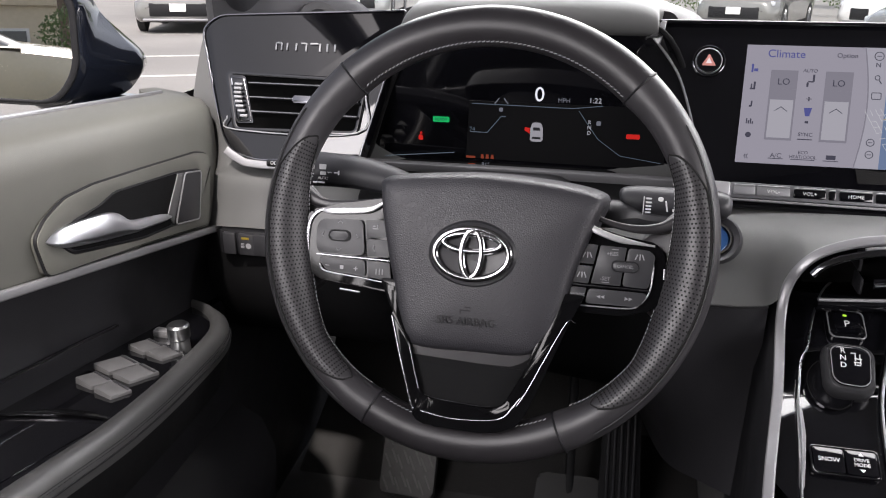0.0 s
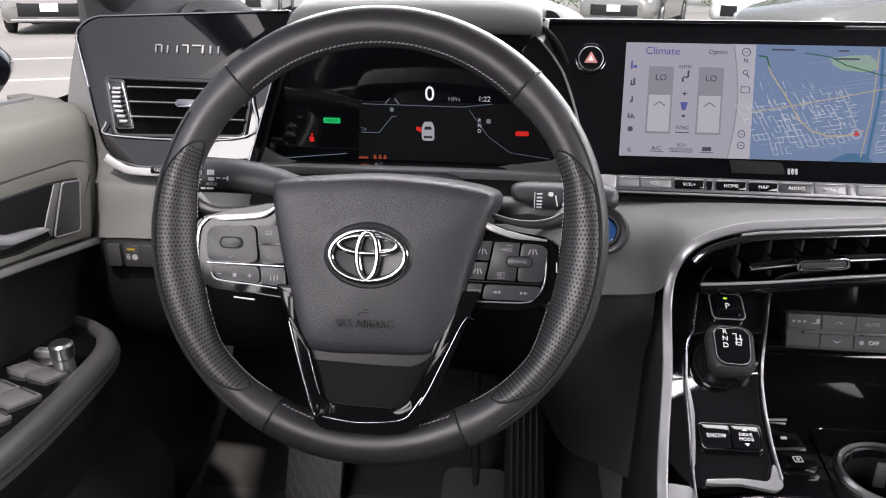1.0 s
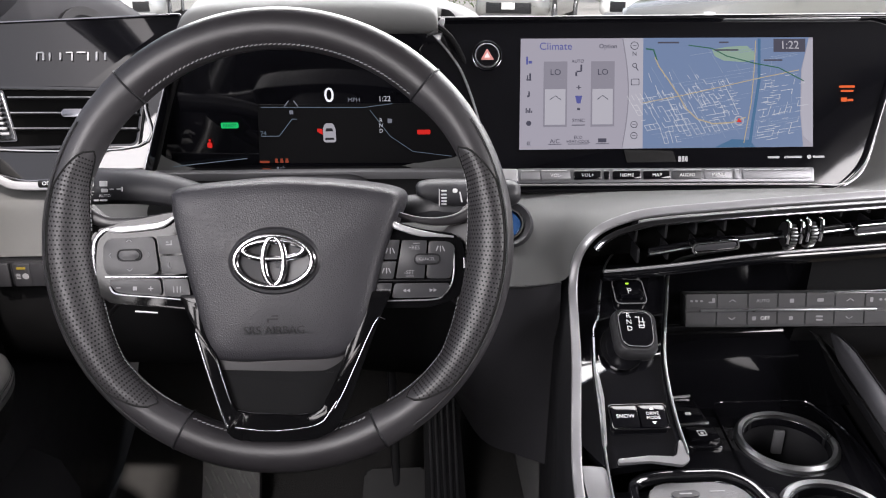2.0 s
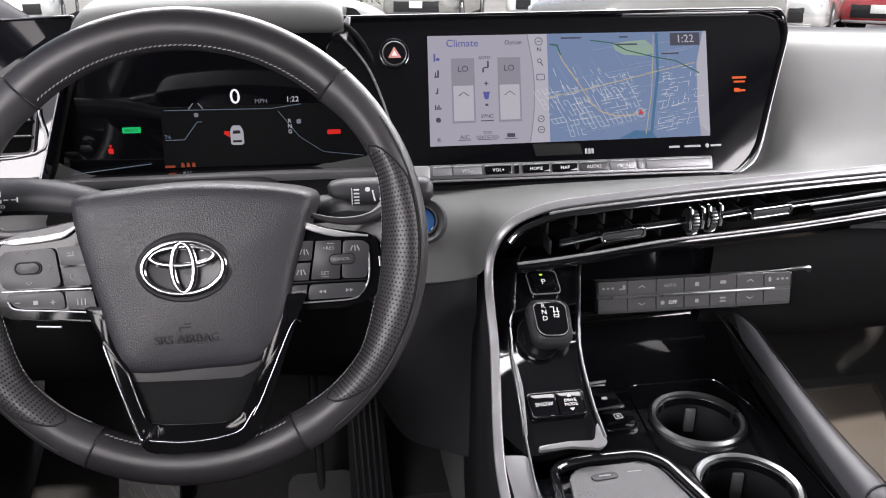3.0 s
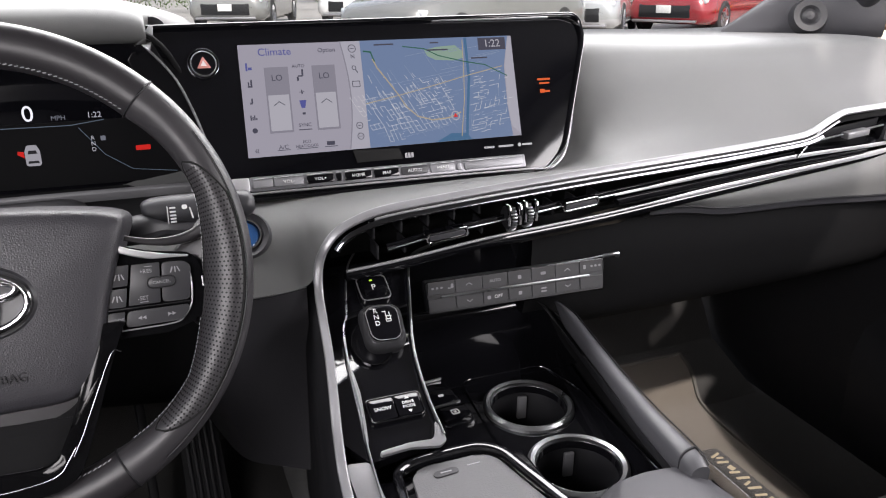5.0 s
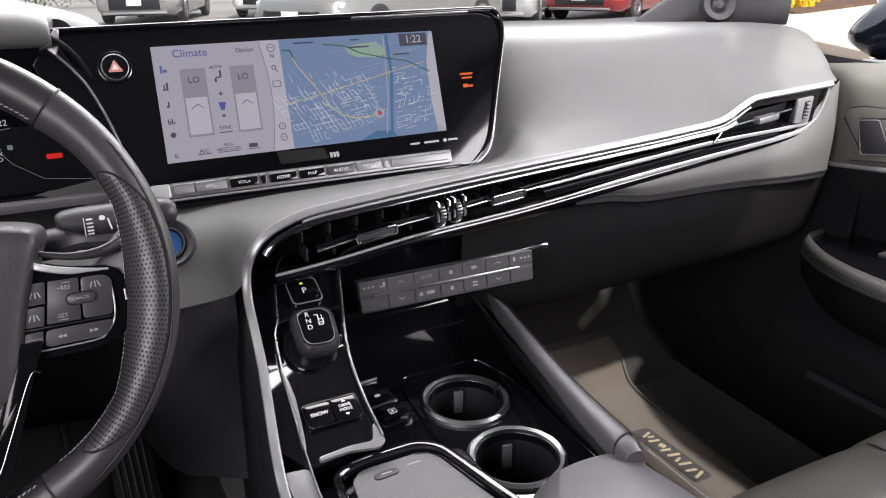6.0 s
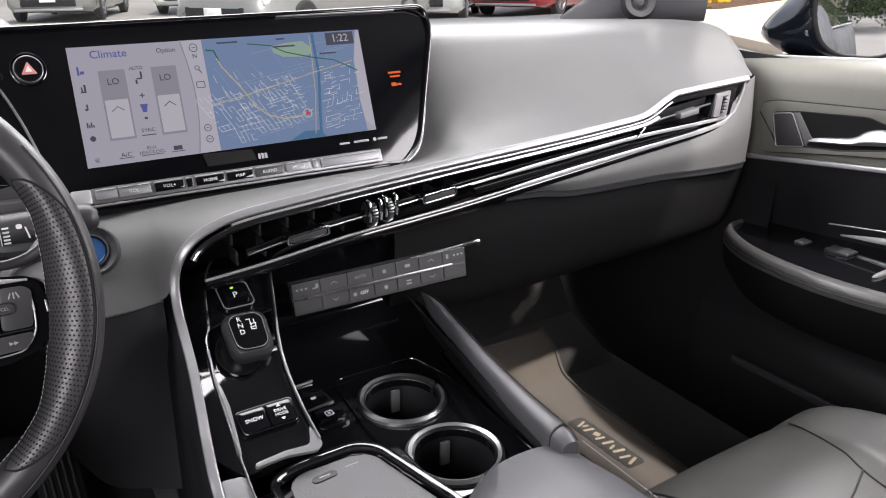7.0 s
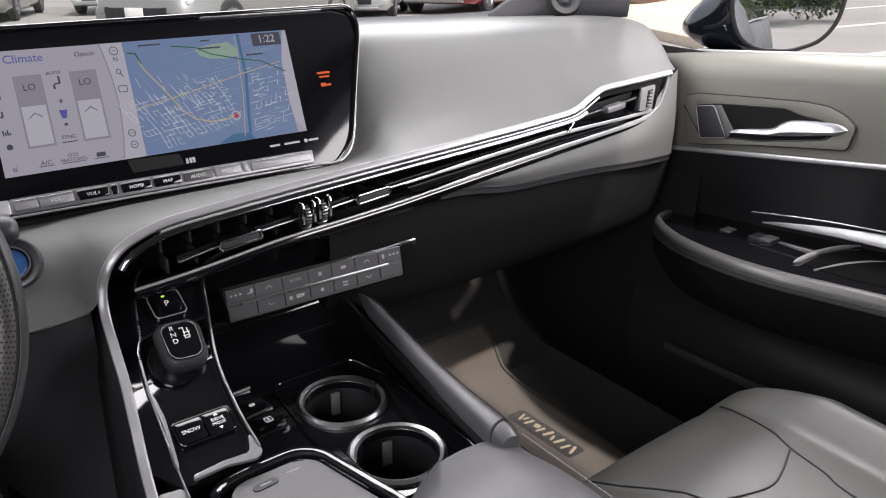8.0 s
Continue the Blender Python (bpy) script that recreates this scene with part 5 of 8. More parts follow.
for x, y in ((.0840, -.0085), (.0808, -.0240), (.1230, -.0075)):
    for d in (-.0026, 0, .0024):
        plate_bm(rrect(.0009, .0046, .0003, 1), .0003, WM @ pose(x + d, y, .0040, 0, 0, d * 9000), 0, bm)
for x, y, w in ((.1045, -.0030, .0055), (.0990, -.0285, .0060)):
    plate_bm(rrect(w, .0005, .0002, 1), .0003, WM @ pose(x, y, .0040), 0, bm)
split_parts("button_mark", bm, DIMPRINT, wheel, "printed button symbols")
# lower spoke: gloss V with a chrome U line
VM = WM @ pose(0, -.157, .0185) @ pose(0, 0, 0, -4.0)  # the V leans out over the rim at its foot
VN = VM.to_3x3() @ Vector((0, 0, 1))
vo = [(-.0780, .118), (-.0662, .0943), (-.0433, .0165), (-.0386, .0083), (-.0270, .0060), (.0091, .0050), (.0266, .0058), (.0412, .0134), (.0468, .0227), (.0750, .0968), (.085, .118)]
vi = [(-.0560, .106), (-.0471, .0640), (-.0372, .0330), (-.0330, .0290), (-.0270, .0272), (.0060, .0245), (.0215, .0248), (.0300, .0292), (.0330, .0360), (.0417, .0524), (.060, .106)]
part("lower_spoke", ring_bm(rounded(vo, .004), rounded(vi, .004), .022, VM, .002), SPOKEBLK, wheel, "gloss black lower spoke")
part("spoke_insert", plate_bm(rounded(vi, .004), .006, VM @ pose(0, 0, -.006), .001), LOWBLK, wheel, "recessed satin insert")
part("insert_band", plate_bm([(-.0455, .0600), (-.0445, .0560), (.0385, .0470), (.0410, .0530), (.0420, .0560)], .001, VM @ pose(0, 0, -.0052)), LOWBLK, wheel)
for pts, w in (([(-.0645, .0889), (-.0545, .0560), (-.0425, .0205), (-.0405, .0185)], .0019), ([(-.0350, .0168), (-.0097, .0136), (.0169, .0152), (.0297, .0188), (.0356, .0256), (.0420, .0350)], .0013), ([(.0400, .0290), (.0471, .0421), (.0555, .0604), (.0721, .0952), (.0790, .0965)], .0009), ([(-.0478, .0655), (-.0425, .0480), (-.0380, .0345)], .0014), ([(-.0330, .0300), (-.0200, .0275), (.0120, .0258), (.0200, .0262)], .0008)):
    part("chrome_line", sweep_bm(catmull([VM @ Vector((x, y, .0006)) for x, y in pts], 6), rrect(w, .0014, .0004, 2), VN), EDGE, wheel, "thin chrome line")
lip = [(-.0620, -.050), (-.0515, -.0925), (-.0400, -.1030), (-.0237, -.1050), (.0302, -.1010), (.0452, -.0940), (.0560, -.0762), (.0680, -.050)]
part("cover_lip", plate_bm(rounded(lip, .010), .020, WM @ pose(0, 0, .0085), .006, seg=3), LEATHER, wheel, "smooth lower lip of the airbag cover")

# ---- stalks ----
stalk = thing("lamp_stalk", "black lighting stalk with white printed symbols", "stalk", (-.45, .66, .69))
a = catmull([(-.47, .655, .680), (-.50, .657, .690), (-.535, .659, .696), (-.580, .660, .697), (-.592, .660, .697)], 5)
sc = [.75, .75, .78, .8, .82, .85, .88, .9, .93, .95, .97, 1, 1, 1.02, 1.04, 1.05, 1.05, 1.05, 1.05, 1.0, .8]
part("stalk_body", sweep_bm(a, circle2(.0165, 16, .85), (0, -.5, 1), scale=sc), MIDP, stalk)
bm = bmesh.new()
for x, z, w, h in ((-.572, .7045, .006, .0045), (-.561, .7045, .006, .0045), (-.548, .7000, .0050, .0010), (-.546, .7000, .0010, .0040), (-.5545, .7000, .0035, .0010), (-.5605, .699, .005, .003), (-.569, .690, .004, .0016), (-.563, .690, .006, .0016)):
    plate_bm(rrect(w, h, .0006, 2), .0012, pose(x, .659 - math.sqrt(.0181 ** 2 - (z - .697) ** 2), z, 70), 0, bm)
for k in range(8):
    t = k * math.pi / 4
    plate_bm(rrect(.0016, .0005, .0002, 1), .0012, pose(-.5735 + .0036 * math.cos(t), .6408, .698 + .0036 * math.sin(t), 84, 0, 0) @ pose(0, 0, 0, 0, 0, math.degrees(t)), 0, bm)
ring_bm(circle2(.0022, 12), circle2(.0015, 12), .0012, pose(-.5735, .6408, .698, 84), 0, bm)
split_parts("stalk_mark", bm, PRINT, stalk)
letters("auto_text", "AUTO", .0035, pose(-.5605, .6405, .6945, 84), PRINT, stalk)
stalk2 = thing("wiper_stalk", "black wiper stalk with white printed scale", "stalk", (-.30, .66, .68))
a = catmull([(-.3005, .657, .6865), (-.297, .657, .6872), (-.285, .657, .6880), (-.254, .657, .6876), (-.224, .657, .6872), (-.2105, .657, .6866)], 5)
sc = [.30, .50, .64, .75, .84, .90, .94, .97, .99, 1.0] + [1.02] * 11 + [1.0, .97, .92, .80, .55]
part("stalk_body", sweep_bm(a, circle2(.0122, 18, .95), (0, -.5, 1), scale=sc[:len(a)]), MIDP, stalk2)
a = catmull([(-.335, .655, .668), (-.318, .650, .674), (-.304, .648, .677), (-.290, .652, .677), (-.276, .656, .674), (-.24, .662, .671)], 4)
part("stalk_lever", sweep_bm(a, circle2(.0118, 14, .9), (0, -.5, 1), scale=([.6, .7, .8, .88, .94, 1.0, 1.04, 1.06, 1.08, 1.06, 1.02, .96, .9] + [.85] * 12)[:len(a)]), MIDP, stalk2)
bm = bmesh.new()
for k in range(5):
    plate_bm(rrect(.0048, .0012, .0004, 1), .0012, pose(-.2775, .6552 - math.sqrt(.0126 ** 2 - (.006 - k * .0030) ** 2) * .95, .6935 - k * .0030, 80), 0, bm)
plate_bm(rrect(.0007, .0150, .0003, 1), .0012, pose(-.2815, .6436, .6878, 86), 0, bm)
plate_bm(rrect(.0042, .0036, .0015), .0012, pose(-.2680, .6447, .6935, 74), 0, bm)
plate_bm(rrect(.0012, .0095, .0005, 1), .0012, pose(-.2630, .6434, .6880, 86, 0, 0) @ pose(0, 0, 0, 0, 0, 12), 0, bm)
plate_bm(rrect(.0040, .0022, .0006), .0012, pose(-.2560, .6437, .6845, 96), 0, bm)
split_parts("stalk_mark", bm, PRINT, stalk2)

# ---- start button ----
sb = thing("start_button", "round blue start button with silver ring in the dash", "button", (-.207, .70, .641))
SM = Matrix.Translation((-.2145, .6975, .6425)) @ Vector((-.10, -.80, .60)).to_track_quat("Z", "Y").to_matrix().to_4x4()
BLUE = mat("blue_button", (0.020, 0.075, 0.21), 0.25, var=0.1, coat=0.5)
part("cap", lathe_bm([(.0001, .0012), (.0118, .0012), (.0128, .0), (.0130, -.004)], SM, 28), BLUE, sb, "blue push cap")
part("ring", lathe_bm([(.0130, .000), (.0134, .0026), (.0150, .0026), (.0158, -.003)], SM, 28), CHROME, sb, "bright ring")
part("collar", lathe_bm([(.0156, -.001), (.0170, .0008), (.0215, .0030), (.0245, -.003), (.0245, -.012)], SM, 28), MIDP, sb)

# ---- chrome trim line from the passenger's vent down the console's edge ----
CT = [(.682, .7215, .7085), (.60, .716, .7065), (.535, .7125, .7045), (.519, .711, .7030), (.500, .7095, .6960), (.475, .708, .6850), (.451, .7065, .6800), (.40, .703, .6775), (.345, .699, .6755), (.25, .6925, .6730), (.168, .687, .6712), (.10, .682, .6695), (.027, .677, .6672), (-.04, .672, .6645), (-.089, .669, .6615), (-.115, .667, .6560), (-.135, .6655, .6470), (-.148, .6645, .6330), (-.155, .6640, .6150), (-.158, .655, .5950), (-.160, .635, .5770), (-.164, .600, .5580), (-.170, .565, .5400), (-.1755, .535, .5255), (-.179, .512, .5130), (-.180, .500, .5040), (-.181, .480, .4950), (-.182, .450, .4870), (-.183, .400, .4830), (-.183, .34, .483)]
ctp = [p + Vector((-.0006, -.0034, .0018)) for p in catmull(CT, 5)]
trim = thing("trim_strip", "satin silver strip sweeping from the side vent down the console", "trim", (0.1, .69, .66))
ups = []
for p in ctp:
    ups.append(Vector((-.25 * max(0.0, min(1.0, (-.03 - p.x) / .10)), -.75, .65)).normalized())


def inset(path, upl, d):
    """The path moved inwards, towards the vents and the shift panel."""
    res = []
    for i, p in enumerate(path):
        t = (path[min(i + 1, len(path) - 1)] - path[max(i - 1, 0)]).normalized()
        res.append(p - t.cross(upl[i]).normalized() * d)
    return res


STRIPM = mat("satin_silver_plastic", (0.27, 0.27, 0.28), 0.36, metal=0.45, var=0.04)
part("silver_strip", sweep_bm(ctp, rrect(.0082, .006, .0020, 3), ups), STRIPM, trim, "satin silver strip")
n1, n2 = max(k for k, p in enumerate(ctp) if p.x > -.110), max(k for k, p in enumerate(ctp) if p.x > -.150)
part("second_line", sweep_bm(inset(ctp, ups, .0068)[18:n1], rrect(.0026, .004, .0010, 2), ups[18:n1]), DULLTRIM, trim, "thin dull silver line")
part("inner_bevel", sweep_bm(inset(ctp, ups, .0110)[24:n2], rrect(.0060, .004, .0015, 2), ups[24:n2]), DARKCHROME, trim, "dark polished inner bevel")

# ---- centre air vents ----
vent = thing("centre_air_vents", "slim gloss black air vents with chrome sliders under the silver strip", "air vent", (.05, .69, .64))
S_at = lambda x, z, off=0.0: Vector((x, .675 + .07 * x - off, z))
# near-black sheet behind the vanes, with the duct's shade in its colour
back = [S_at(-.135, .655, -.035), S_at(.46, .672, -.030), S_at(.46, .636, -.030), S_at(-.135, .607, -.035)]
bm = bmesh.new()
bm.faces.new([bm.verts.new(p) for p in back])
part("vent_throat_shade", bm, THROAT_SHADE, vent)
part("upper_lip", sweep_bm([S_at(-.105, .6515, -.004), S_at(-.06, .6565, -.004), S_at(.027, .6605, -.004), S_at(.168, .6645, -.004), S_at(.345, .669, -.004), S_at(.46, .672, -.004)], rrect(.008, .014, .002, 2), (0, -.3, 1)), GLOSS, vent)
LOWLINE = [(-.128, .6065), (-.10, .6075), (-.057, .610), (.023, .6165), (.10, .6190), (.168, .6215), (.25, .6265), (.348, .6325), (.45, .6385), (.58, .6455), (.64, .6520), (.662, .6620)]
lowp = catmull([S_at(x, z, .001) for x, z in LOWLINE], 5)
part("lower_chrome", sweep_bm(lowp, rrect(.003, .004, .0012, 2), (0, -1, .3)), STRIPM, vent, "thin silver lower line")
lowq = [p + Vector((0, .004, -.006)) for p in lowp]
part("lower_lip", sweep_bm(lowq, rrect(.010, .010, .003, 3), (0, -.3, 1)), GLOSS, vent)
mid = catmull([S_at(x, z, -.004) for x, z in ((-.085, .6215), (-.025, .6290), (.058, .6345), (.133, .6400), (.25, .6465), (.345, .6510), (.43, .6555), (.455, .6570))], 5)
part("centre_blade", sweep_bm(mid, rrect(.0024, .010, .0009, 2), (0, -.25, 1)), GLOSS, vent)
part("blade_chrome", sweep_bm([p + Vector((0, -.0055, .0003)) for p in mid], circle2(.0009, 5), (0, -1, 0)), SATIN, vent, "chrome blade edge")
part("decor_blade", sweep_bm([S_at(.185, .6335, 0), S_at(.345, .6415, 0), S_at(.455, .6475, 0), S_at(.58, .6520, 0)], rrect(.009, .006, .002, 2), (0, -.25, 1)), GLOSS, vent)
part("decor_chrome", sweep_bm(catmull([S_at(x, z, .002) for x, z in ((.180, .6415), (.25, .6465), (.345, .6515), (.455, .6565), (.58, .6570), (.645, .6590))], 5), rrect(.0052, .003, .001, 2), (0, -1, .3), scale=[min(1.0, .2 + k * .12) for k in range(26)]), STRIPM, vent, "broad satin decor line")
part("decor_chrome", sweep_bm(catmull([S_at(x, z + .001, .003) for x, z in ((.215, .6240), (.25, .6265), (.348, .6325), (.45, .6375), (.58, .6435), (.635, .6490))], 5), rrect(.0060, .003, .0012, 2), (0, -1, .3), scale=[min(1.0, .15 + k * .10) for k in range(26)]), STRIPM, vent, "broad satin decor line")
vm = finish(box_bm(0, 0, 0, .0026, .022, .014, None, .0006), "vane", DARK)
for k in range(10):
    for row in (0, 1):
        x = -.098 + k * .0285
        if .035 < x < .085:
            continue
        zc = .6255 + (x + .098) * .085
        piece("vane", vm, vent, Matrix.Translation(S_at(x + (.004 if row else 0), zc + (.0135 if row == 0 else -.0080), -.016)))
for x, z in ((-.024, .6288), (.134, .6395)):
    km = Matrix.Translation(S_at(x, z, .006)) @ pose(0, 0, 0, 88, -3.2, 4)
    kn = part("slider_knob", plate_bm(rrect(.046, .0105, .004), .012, km, .0015), GLOSS, vent, "slider with chrome edge")
    part("knob_chrome", ring_bm(rrect(.0465, .0110, .0045), rrect(.0420, .0070, .0030), .002, km @ pose(0, 0, .001), .0006), CHROME, kn)
    part("knob_face", plate_bm(rrect(.040, .0055, .0025), .002, km @ pose(0, 0, .0006), .0008), MIDP, kn)
for x in (.0475, .0665):
    wc = Matrix.Translation(S_at(x, .6360 + (x - .05) * .08, .002)) @ pose(0, 0, 0, 0, 90, 4)
    tw = part("thumb_wheel", lathe_bm([(.0001, -.0035), (.0115, -.0035), (.0125, -.0025), (.0125, .0025), (.0115, .0035), (.0001, .0035)], wc, 28), DARK, vent, "ribbed thumb wheel")
    rb = bmesh.new()
    for t in range(11):
        q = radians(120 + t * 15)
        box_bm(0, 0, 0, .0056, .0030, .0020, Matrix.Translation(S_at(x, .6360 + (x - .05) * .08, .002)) @ pose(0, .0130 * math.cos(q), .0130 * math.sin(q), math.degrees(q)), .0005, rb)
    part("ribs", rb, SATIN, tw)
    # bracket arms beside the wheel
    for sx in (-1, 1):
        arm = [S_at(x + sx * .0064, .6360 + (x - .05) * .08 + dz, dy) for dz, dy in ((.0165, .002), (.0150, .0125), (.006, .0150), (-.004, .0145))]
        part("bracket_arm", sweep_bm(catmull(arm, 4), rrect(.0028, .0034, .0008, 2), (1, 0, 0)), CHROME, tw)

# ---- passenger's air vent ----
pv = thing("passenger_air_vent", "outer air vent with chrome blade frame and dark louvres", "air vent", (.57, .715, .68))
to3 = lambda pts, off=0.0: [S_at(x, z, off) for x, z in pts]
fo = [(.4555, .6590), (.480, .6800), (.503, .6960), (.530, .7000), (.664, .7040), (.654, .6610), (.560, .6580)]
fi = [(.4700, .6640), (.490, .6790), (.509, .6905), (.532, .6940), (.610, .6955), (.600, .6640), (.558, .6620)]
bm = bmesh.new()
a, b, c = [bm.verts.new(p) for p in to3(fo, .002)], [bm.verts.new(p) for p in to3(fi, .003)], [bm.verts.new(p) for p in to3(fi, -.035)]
for i in range(7):
    j = (i + 1) % 7
    bm.faces.new((a[i], a[j], b[j], b[i]))
    bm.faces.new((b[i], b[j], c[j], c[i]))
bm.faces.new(c)
part("vent_frame", bm, GLOSS, pv, "gloss black recessed frame", 30)
bl = catmull(to3([(.4535, .6560), (.466, .6690), (.482, .6840), (.500, .6960)], .004), 6)
part("chrome_blade", sweep_bm(bl, rrect(.003, .0042, .001, 2), (0, -1, .2)), SATIN, pv, "chrome blade across the strip")
part("louvre", sweep_bm(to3([(.484, .6720), (.605, .6820)], -.010), rrect(.0024, .018, .001, 2), (0, -.2, 1)), DARK, pv)
part("louvre_edge", sweep_bm(to3([(.484, .6722), (.606, .6822)], .0005), rrect(.0026, .0026, .0008, 2), (0, -1, 0)), SATIN, pv)
part("louvre", sweep_bm(to3([(.500, .6640), (.600, .6690)], -.016), rrect(.0024, .012, .001, 2), (0, -.2, 1)), DARK, pv)
part("louvre_knob", box_bm(0, 0, 0, .040, .012, .0085, Matrix.Translation(S_at(.552, .6765, .003)) @ pose(0, 0, 0, 0, -4, 4), .002), DULLTRIM, pv)
part("side_plate", plate_bm(rounded([(-.0185, -.0165), (.0130, -.0170), (.0175, .0175), (-.0150, .0160)], .002), .004, Matrix.Translation(S_at(.628, .6795, .0055)) @ pose(0, 0, 0, 88, 0, 4), .001), DULLTRIM, pv, "grey thumb wheel plate")
part("wheel_slot", plate_bm([(-.005, -.0120), (.006, -.0120), (.0085, .0120), (-.0025, .0115)], .001, Matrix.Translation(S_at(.630, .6795, .0062)) @ pose(0, 0, 0, 88, 0, 4)), DARK, pv)
rb = bmesh.new()
for k in range(5):
    box_bm(0, 0, 0, .0065, .004, .0028, Matrix.Translation(S_at(.6290 + k * .0009, .6700 + k * .0046, .008)), .0008, rb)
split_parts("thumb_wheel_rib", rb, DULLTRIM, pv)
rim = catmull([S_at(.682, .7085, .001), S_at(.678, .690, .001), S_at(.667, .667, .001), S_at(.652, .6535, .001), S_at(.630, .6490, .001), S_at(.58, .6455, .001)], 6)
part("outer_chrome", sweep_bm(rim, rrect(.0045, .004, .0012, 2), (0, -1, .2)), STRIPM, pv)

# ---- centre console ----
con = thing("centre_console", "gloss black centre console with silver edge and grey padded side", "console", (-.04, .55, .15))
AK = 25.0
KP = pose(-.103, .667, .584, AK)  # shift panel


def kpos(x, y):
    """Local place on the shift panel for a plan place."""
    return (x + .103, (y - .667) / math.cos(radians(AK)))


# side walls and body
rows = []
for y, zt, xl in ((.70, .60, -.160), (.66, .590, -.162), (.60, .556, -.167), (.55, .530, -.174), (.51, .510, -.180), (.47, .49, -.182), (.40, .485, -.182), (.30, .485, -.182), (.20, .485, -.182)):
    rows.append([(xl + .004, y, zt - .002), (xl - .003, y, zt - .010), (xl - .010, y, zt - .05), (xl - .012, y, .40), (xl - .005, y + .005, .25), (xl, y + .01, .10)])
part("side_wall", grid_bm(rows), DARK, con, "dark padded side wall", 60)
rows = []
for y, xr in ((.90, .135), (.72, .132), (.60, .115), (.50, .100), (.40, .098), (.30, .098), (.20, .098)):
    rows.append([(xr - .015, y, .505), (xr, y, .495), (xr + .004, y, .45), (xr + .002, y, .30), (xr, y, .10)])
part("side_wall", grid_bm(rows), LOWBLK, con, "", 60)
# low gloss tray between the walls with two round holes
TZ = .466
CUPS = ((.0335, .588, .0415), (.030, .487, .0415))
out = [(-.085, .80), (-.085, .44), (-.10, .44), (-.10, .42), (.094, .42), (.094, .50), (.108, .60), (.125, .70), (.130, .80)]
bm = bmesh.new()
ov = [bm.verts.new((x, y, TZ)) for x, y in out]
oe = [bm.edges.new((ov[i], ov[(i + 1) % len(ov)])) for i in range(len(ov))]
for cx, cy, r in CUPS:
    cv = [bm.verts.new((cx + (r + .001) * math.cos(2 * math.pi * i / 40), cy + (r + .001) * math.sin(2 * math.pi * i / 40), TZ)) for i in range(40)]
    oe += [bm.edges.new((cv[i], cv[(i + 1) % 40])) for i in range(40)]
bmesh.ops.triangle_fill(bm, use_beauty=True, use_dissolve=False, edges=oe)
part("tray", bm, GLOSS, con, "gloss black tray", smooth=False)
part("tray_back", grid_bm([catmull([(x, .645, TZ + .0008), (x, .690, TZ + .004), (x, .722, .483), (x, .741, .503), (x, .742, .530)], 4) for x in (-.075, -.02, .05, .10, .132)]), GLOSS, con, "curved gloss back of the tray", 60)
sq = [(-.012, .655), (.085, .655), (.098, .60), (.094, .435), (-.006, .435), (-.022, .55)]
part("cup_surround", sweep_bm([Vector((x, y, TZ + .001)) for x, y in rounded(sq, .012, 4)], circle2(.0012, 6), (0, 0, 1), closed=True), GLOSS, con)
for cx, cy, r in CUPS:
    cm = Matrix.Translation((cx, cy, TZ))
    cup = part("cup_holder", lathe_bm([(r, .001), (r - .002, -.004), (r - .004, -.03), (r - .006, -.075), (.0001, -.076)], cm, 40), DARK, con, "round cup holder with silver ring")
    part("cup_ring", lathe_bm([(r + .0045, -.001), (r + .004, .003), (r + .001, .0055), (r - .0025, .004), (r - .003, -.004)], cm, 48), SATIN, cup, "satin silver ring")
    part("ring_groove", lathe_bm([(r - .0028, .0005), (r - .0046, .001), (r - .0052, -.006)], cm, 48), GLOSS, cup)
    tabm = finish(box_bm(0, 0, 0, .010, .004, .026, None, .0012), "cup_tab", DULLTRIM)
    piece("cup_tab", tabm, cup, cm @ pose(.010, r - .010, -.022, 0, 0, -8))

# shift panel
sp = [kpos(-.150, .700), kpos(-.050, .700), kpos(-.0615, .680), kpos(-.086, .597), kpos(-.0895, .513), kpos(-.155, .505), kpos(-.176, .530), kpos(-.163, .60), kpos(-.157, .66)]
part("shift_panel", plate_bm(rounded(sp, [.005, .002, .01, .01, .006, .006, .006, .01, .01], 4), .012, KP @ pose(0, 0, -.003), .001), GLOSS, con, "gloss black shift panel")
inl = catmull([KP @ Vector((*kpos(x, y), .0015)) for x, y in ((.02, .715), (-.030, .706), (-.052, .697), (-.061, .680), (-.069, .655), (-.086, .597), (-.0905, .550), (-.0895, .513))], 6)
part("panel_chrome", sweep_bm(inl, rrect(.0024, .004, .0008, 2), KP.to_3x3() @ Vector((0, 0, 1))), SATIN, con, "thin chrome panel edge")
hook = [(.0100, -.1560), (.0128, -.1627), (.0142, -.1751), (.0075, -.1795), (-.0173, -.1752), (-.0433, -.1765), (-.0433, -.1725), (-.0173, -.1705), (.0035, -.1720), (.0068, -.1660)]
part("hook_chrome", plate_bm(rounded(hook, .002, 3), .004, KP @ pose(0, 0, .0025), .0010), DULLTRIM, con, "silver corner trim")
WAVE = [(-.0042, .0482), (-.0149, .0329), (-.0235, .0100), (-.0294, -.0123), (-.0337, -.0311), (-.0402, -.0451), (-.0441, -.0693), (-.0461, -.0839), (-.0467, -.1019), (-.0482, -.1304), (-.0516, -.1568), (-.0530, -.1828), (-.0540, -.2300)]
wav = catmull([KP @ Vector((x, y, .0022)) for x, y in WAVE], 6)
part("wave_edge", sweep_bm(wav, rrect(.0018, .0030, .0007, 2), KP.to_3x3() @ Vector((0, 0, 1))), SATIN, con, "wavy chrome edge")
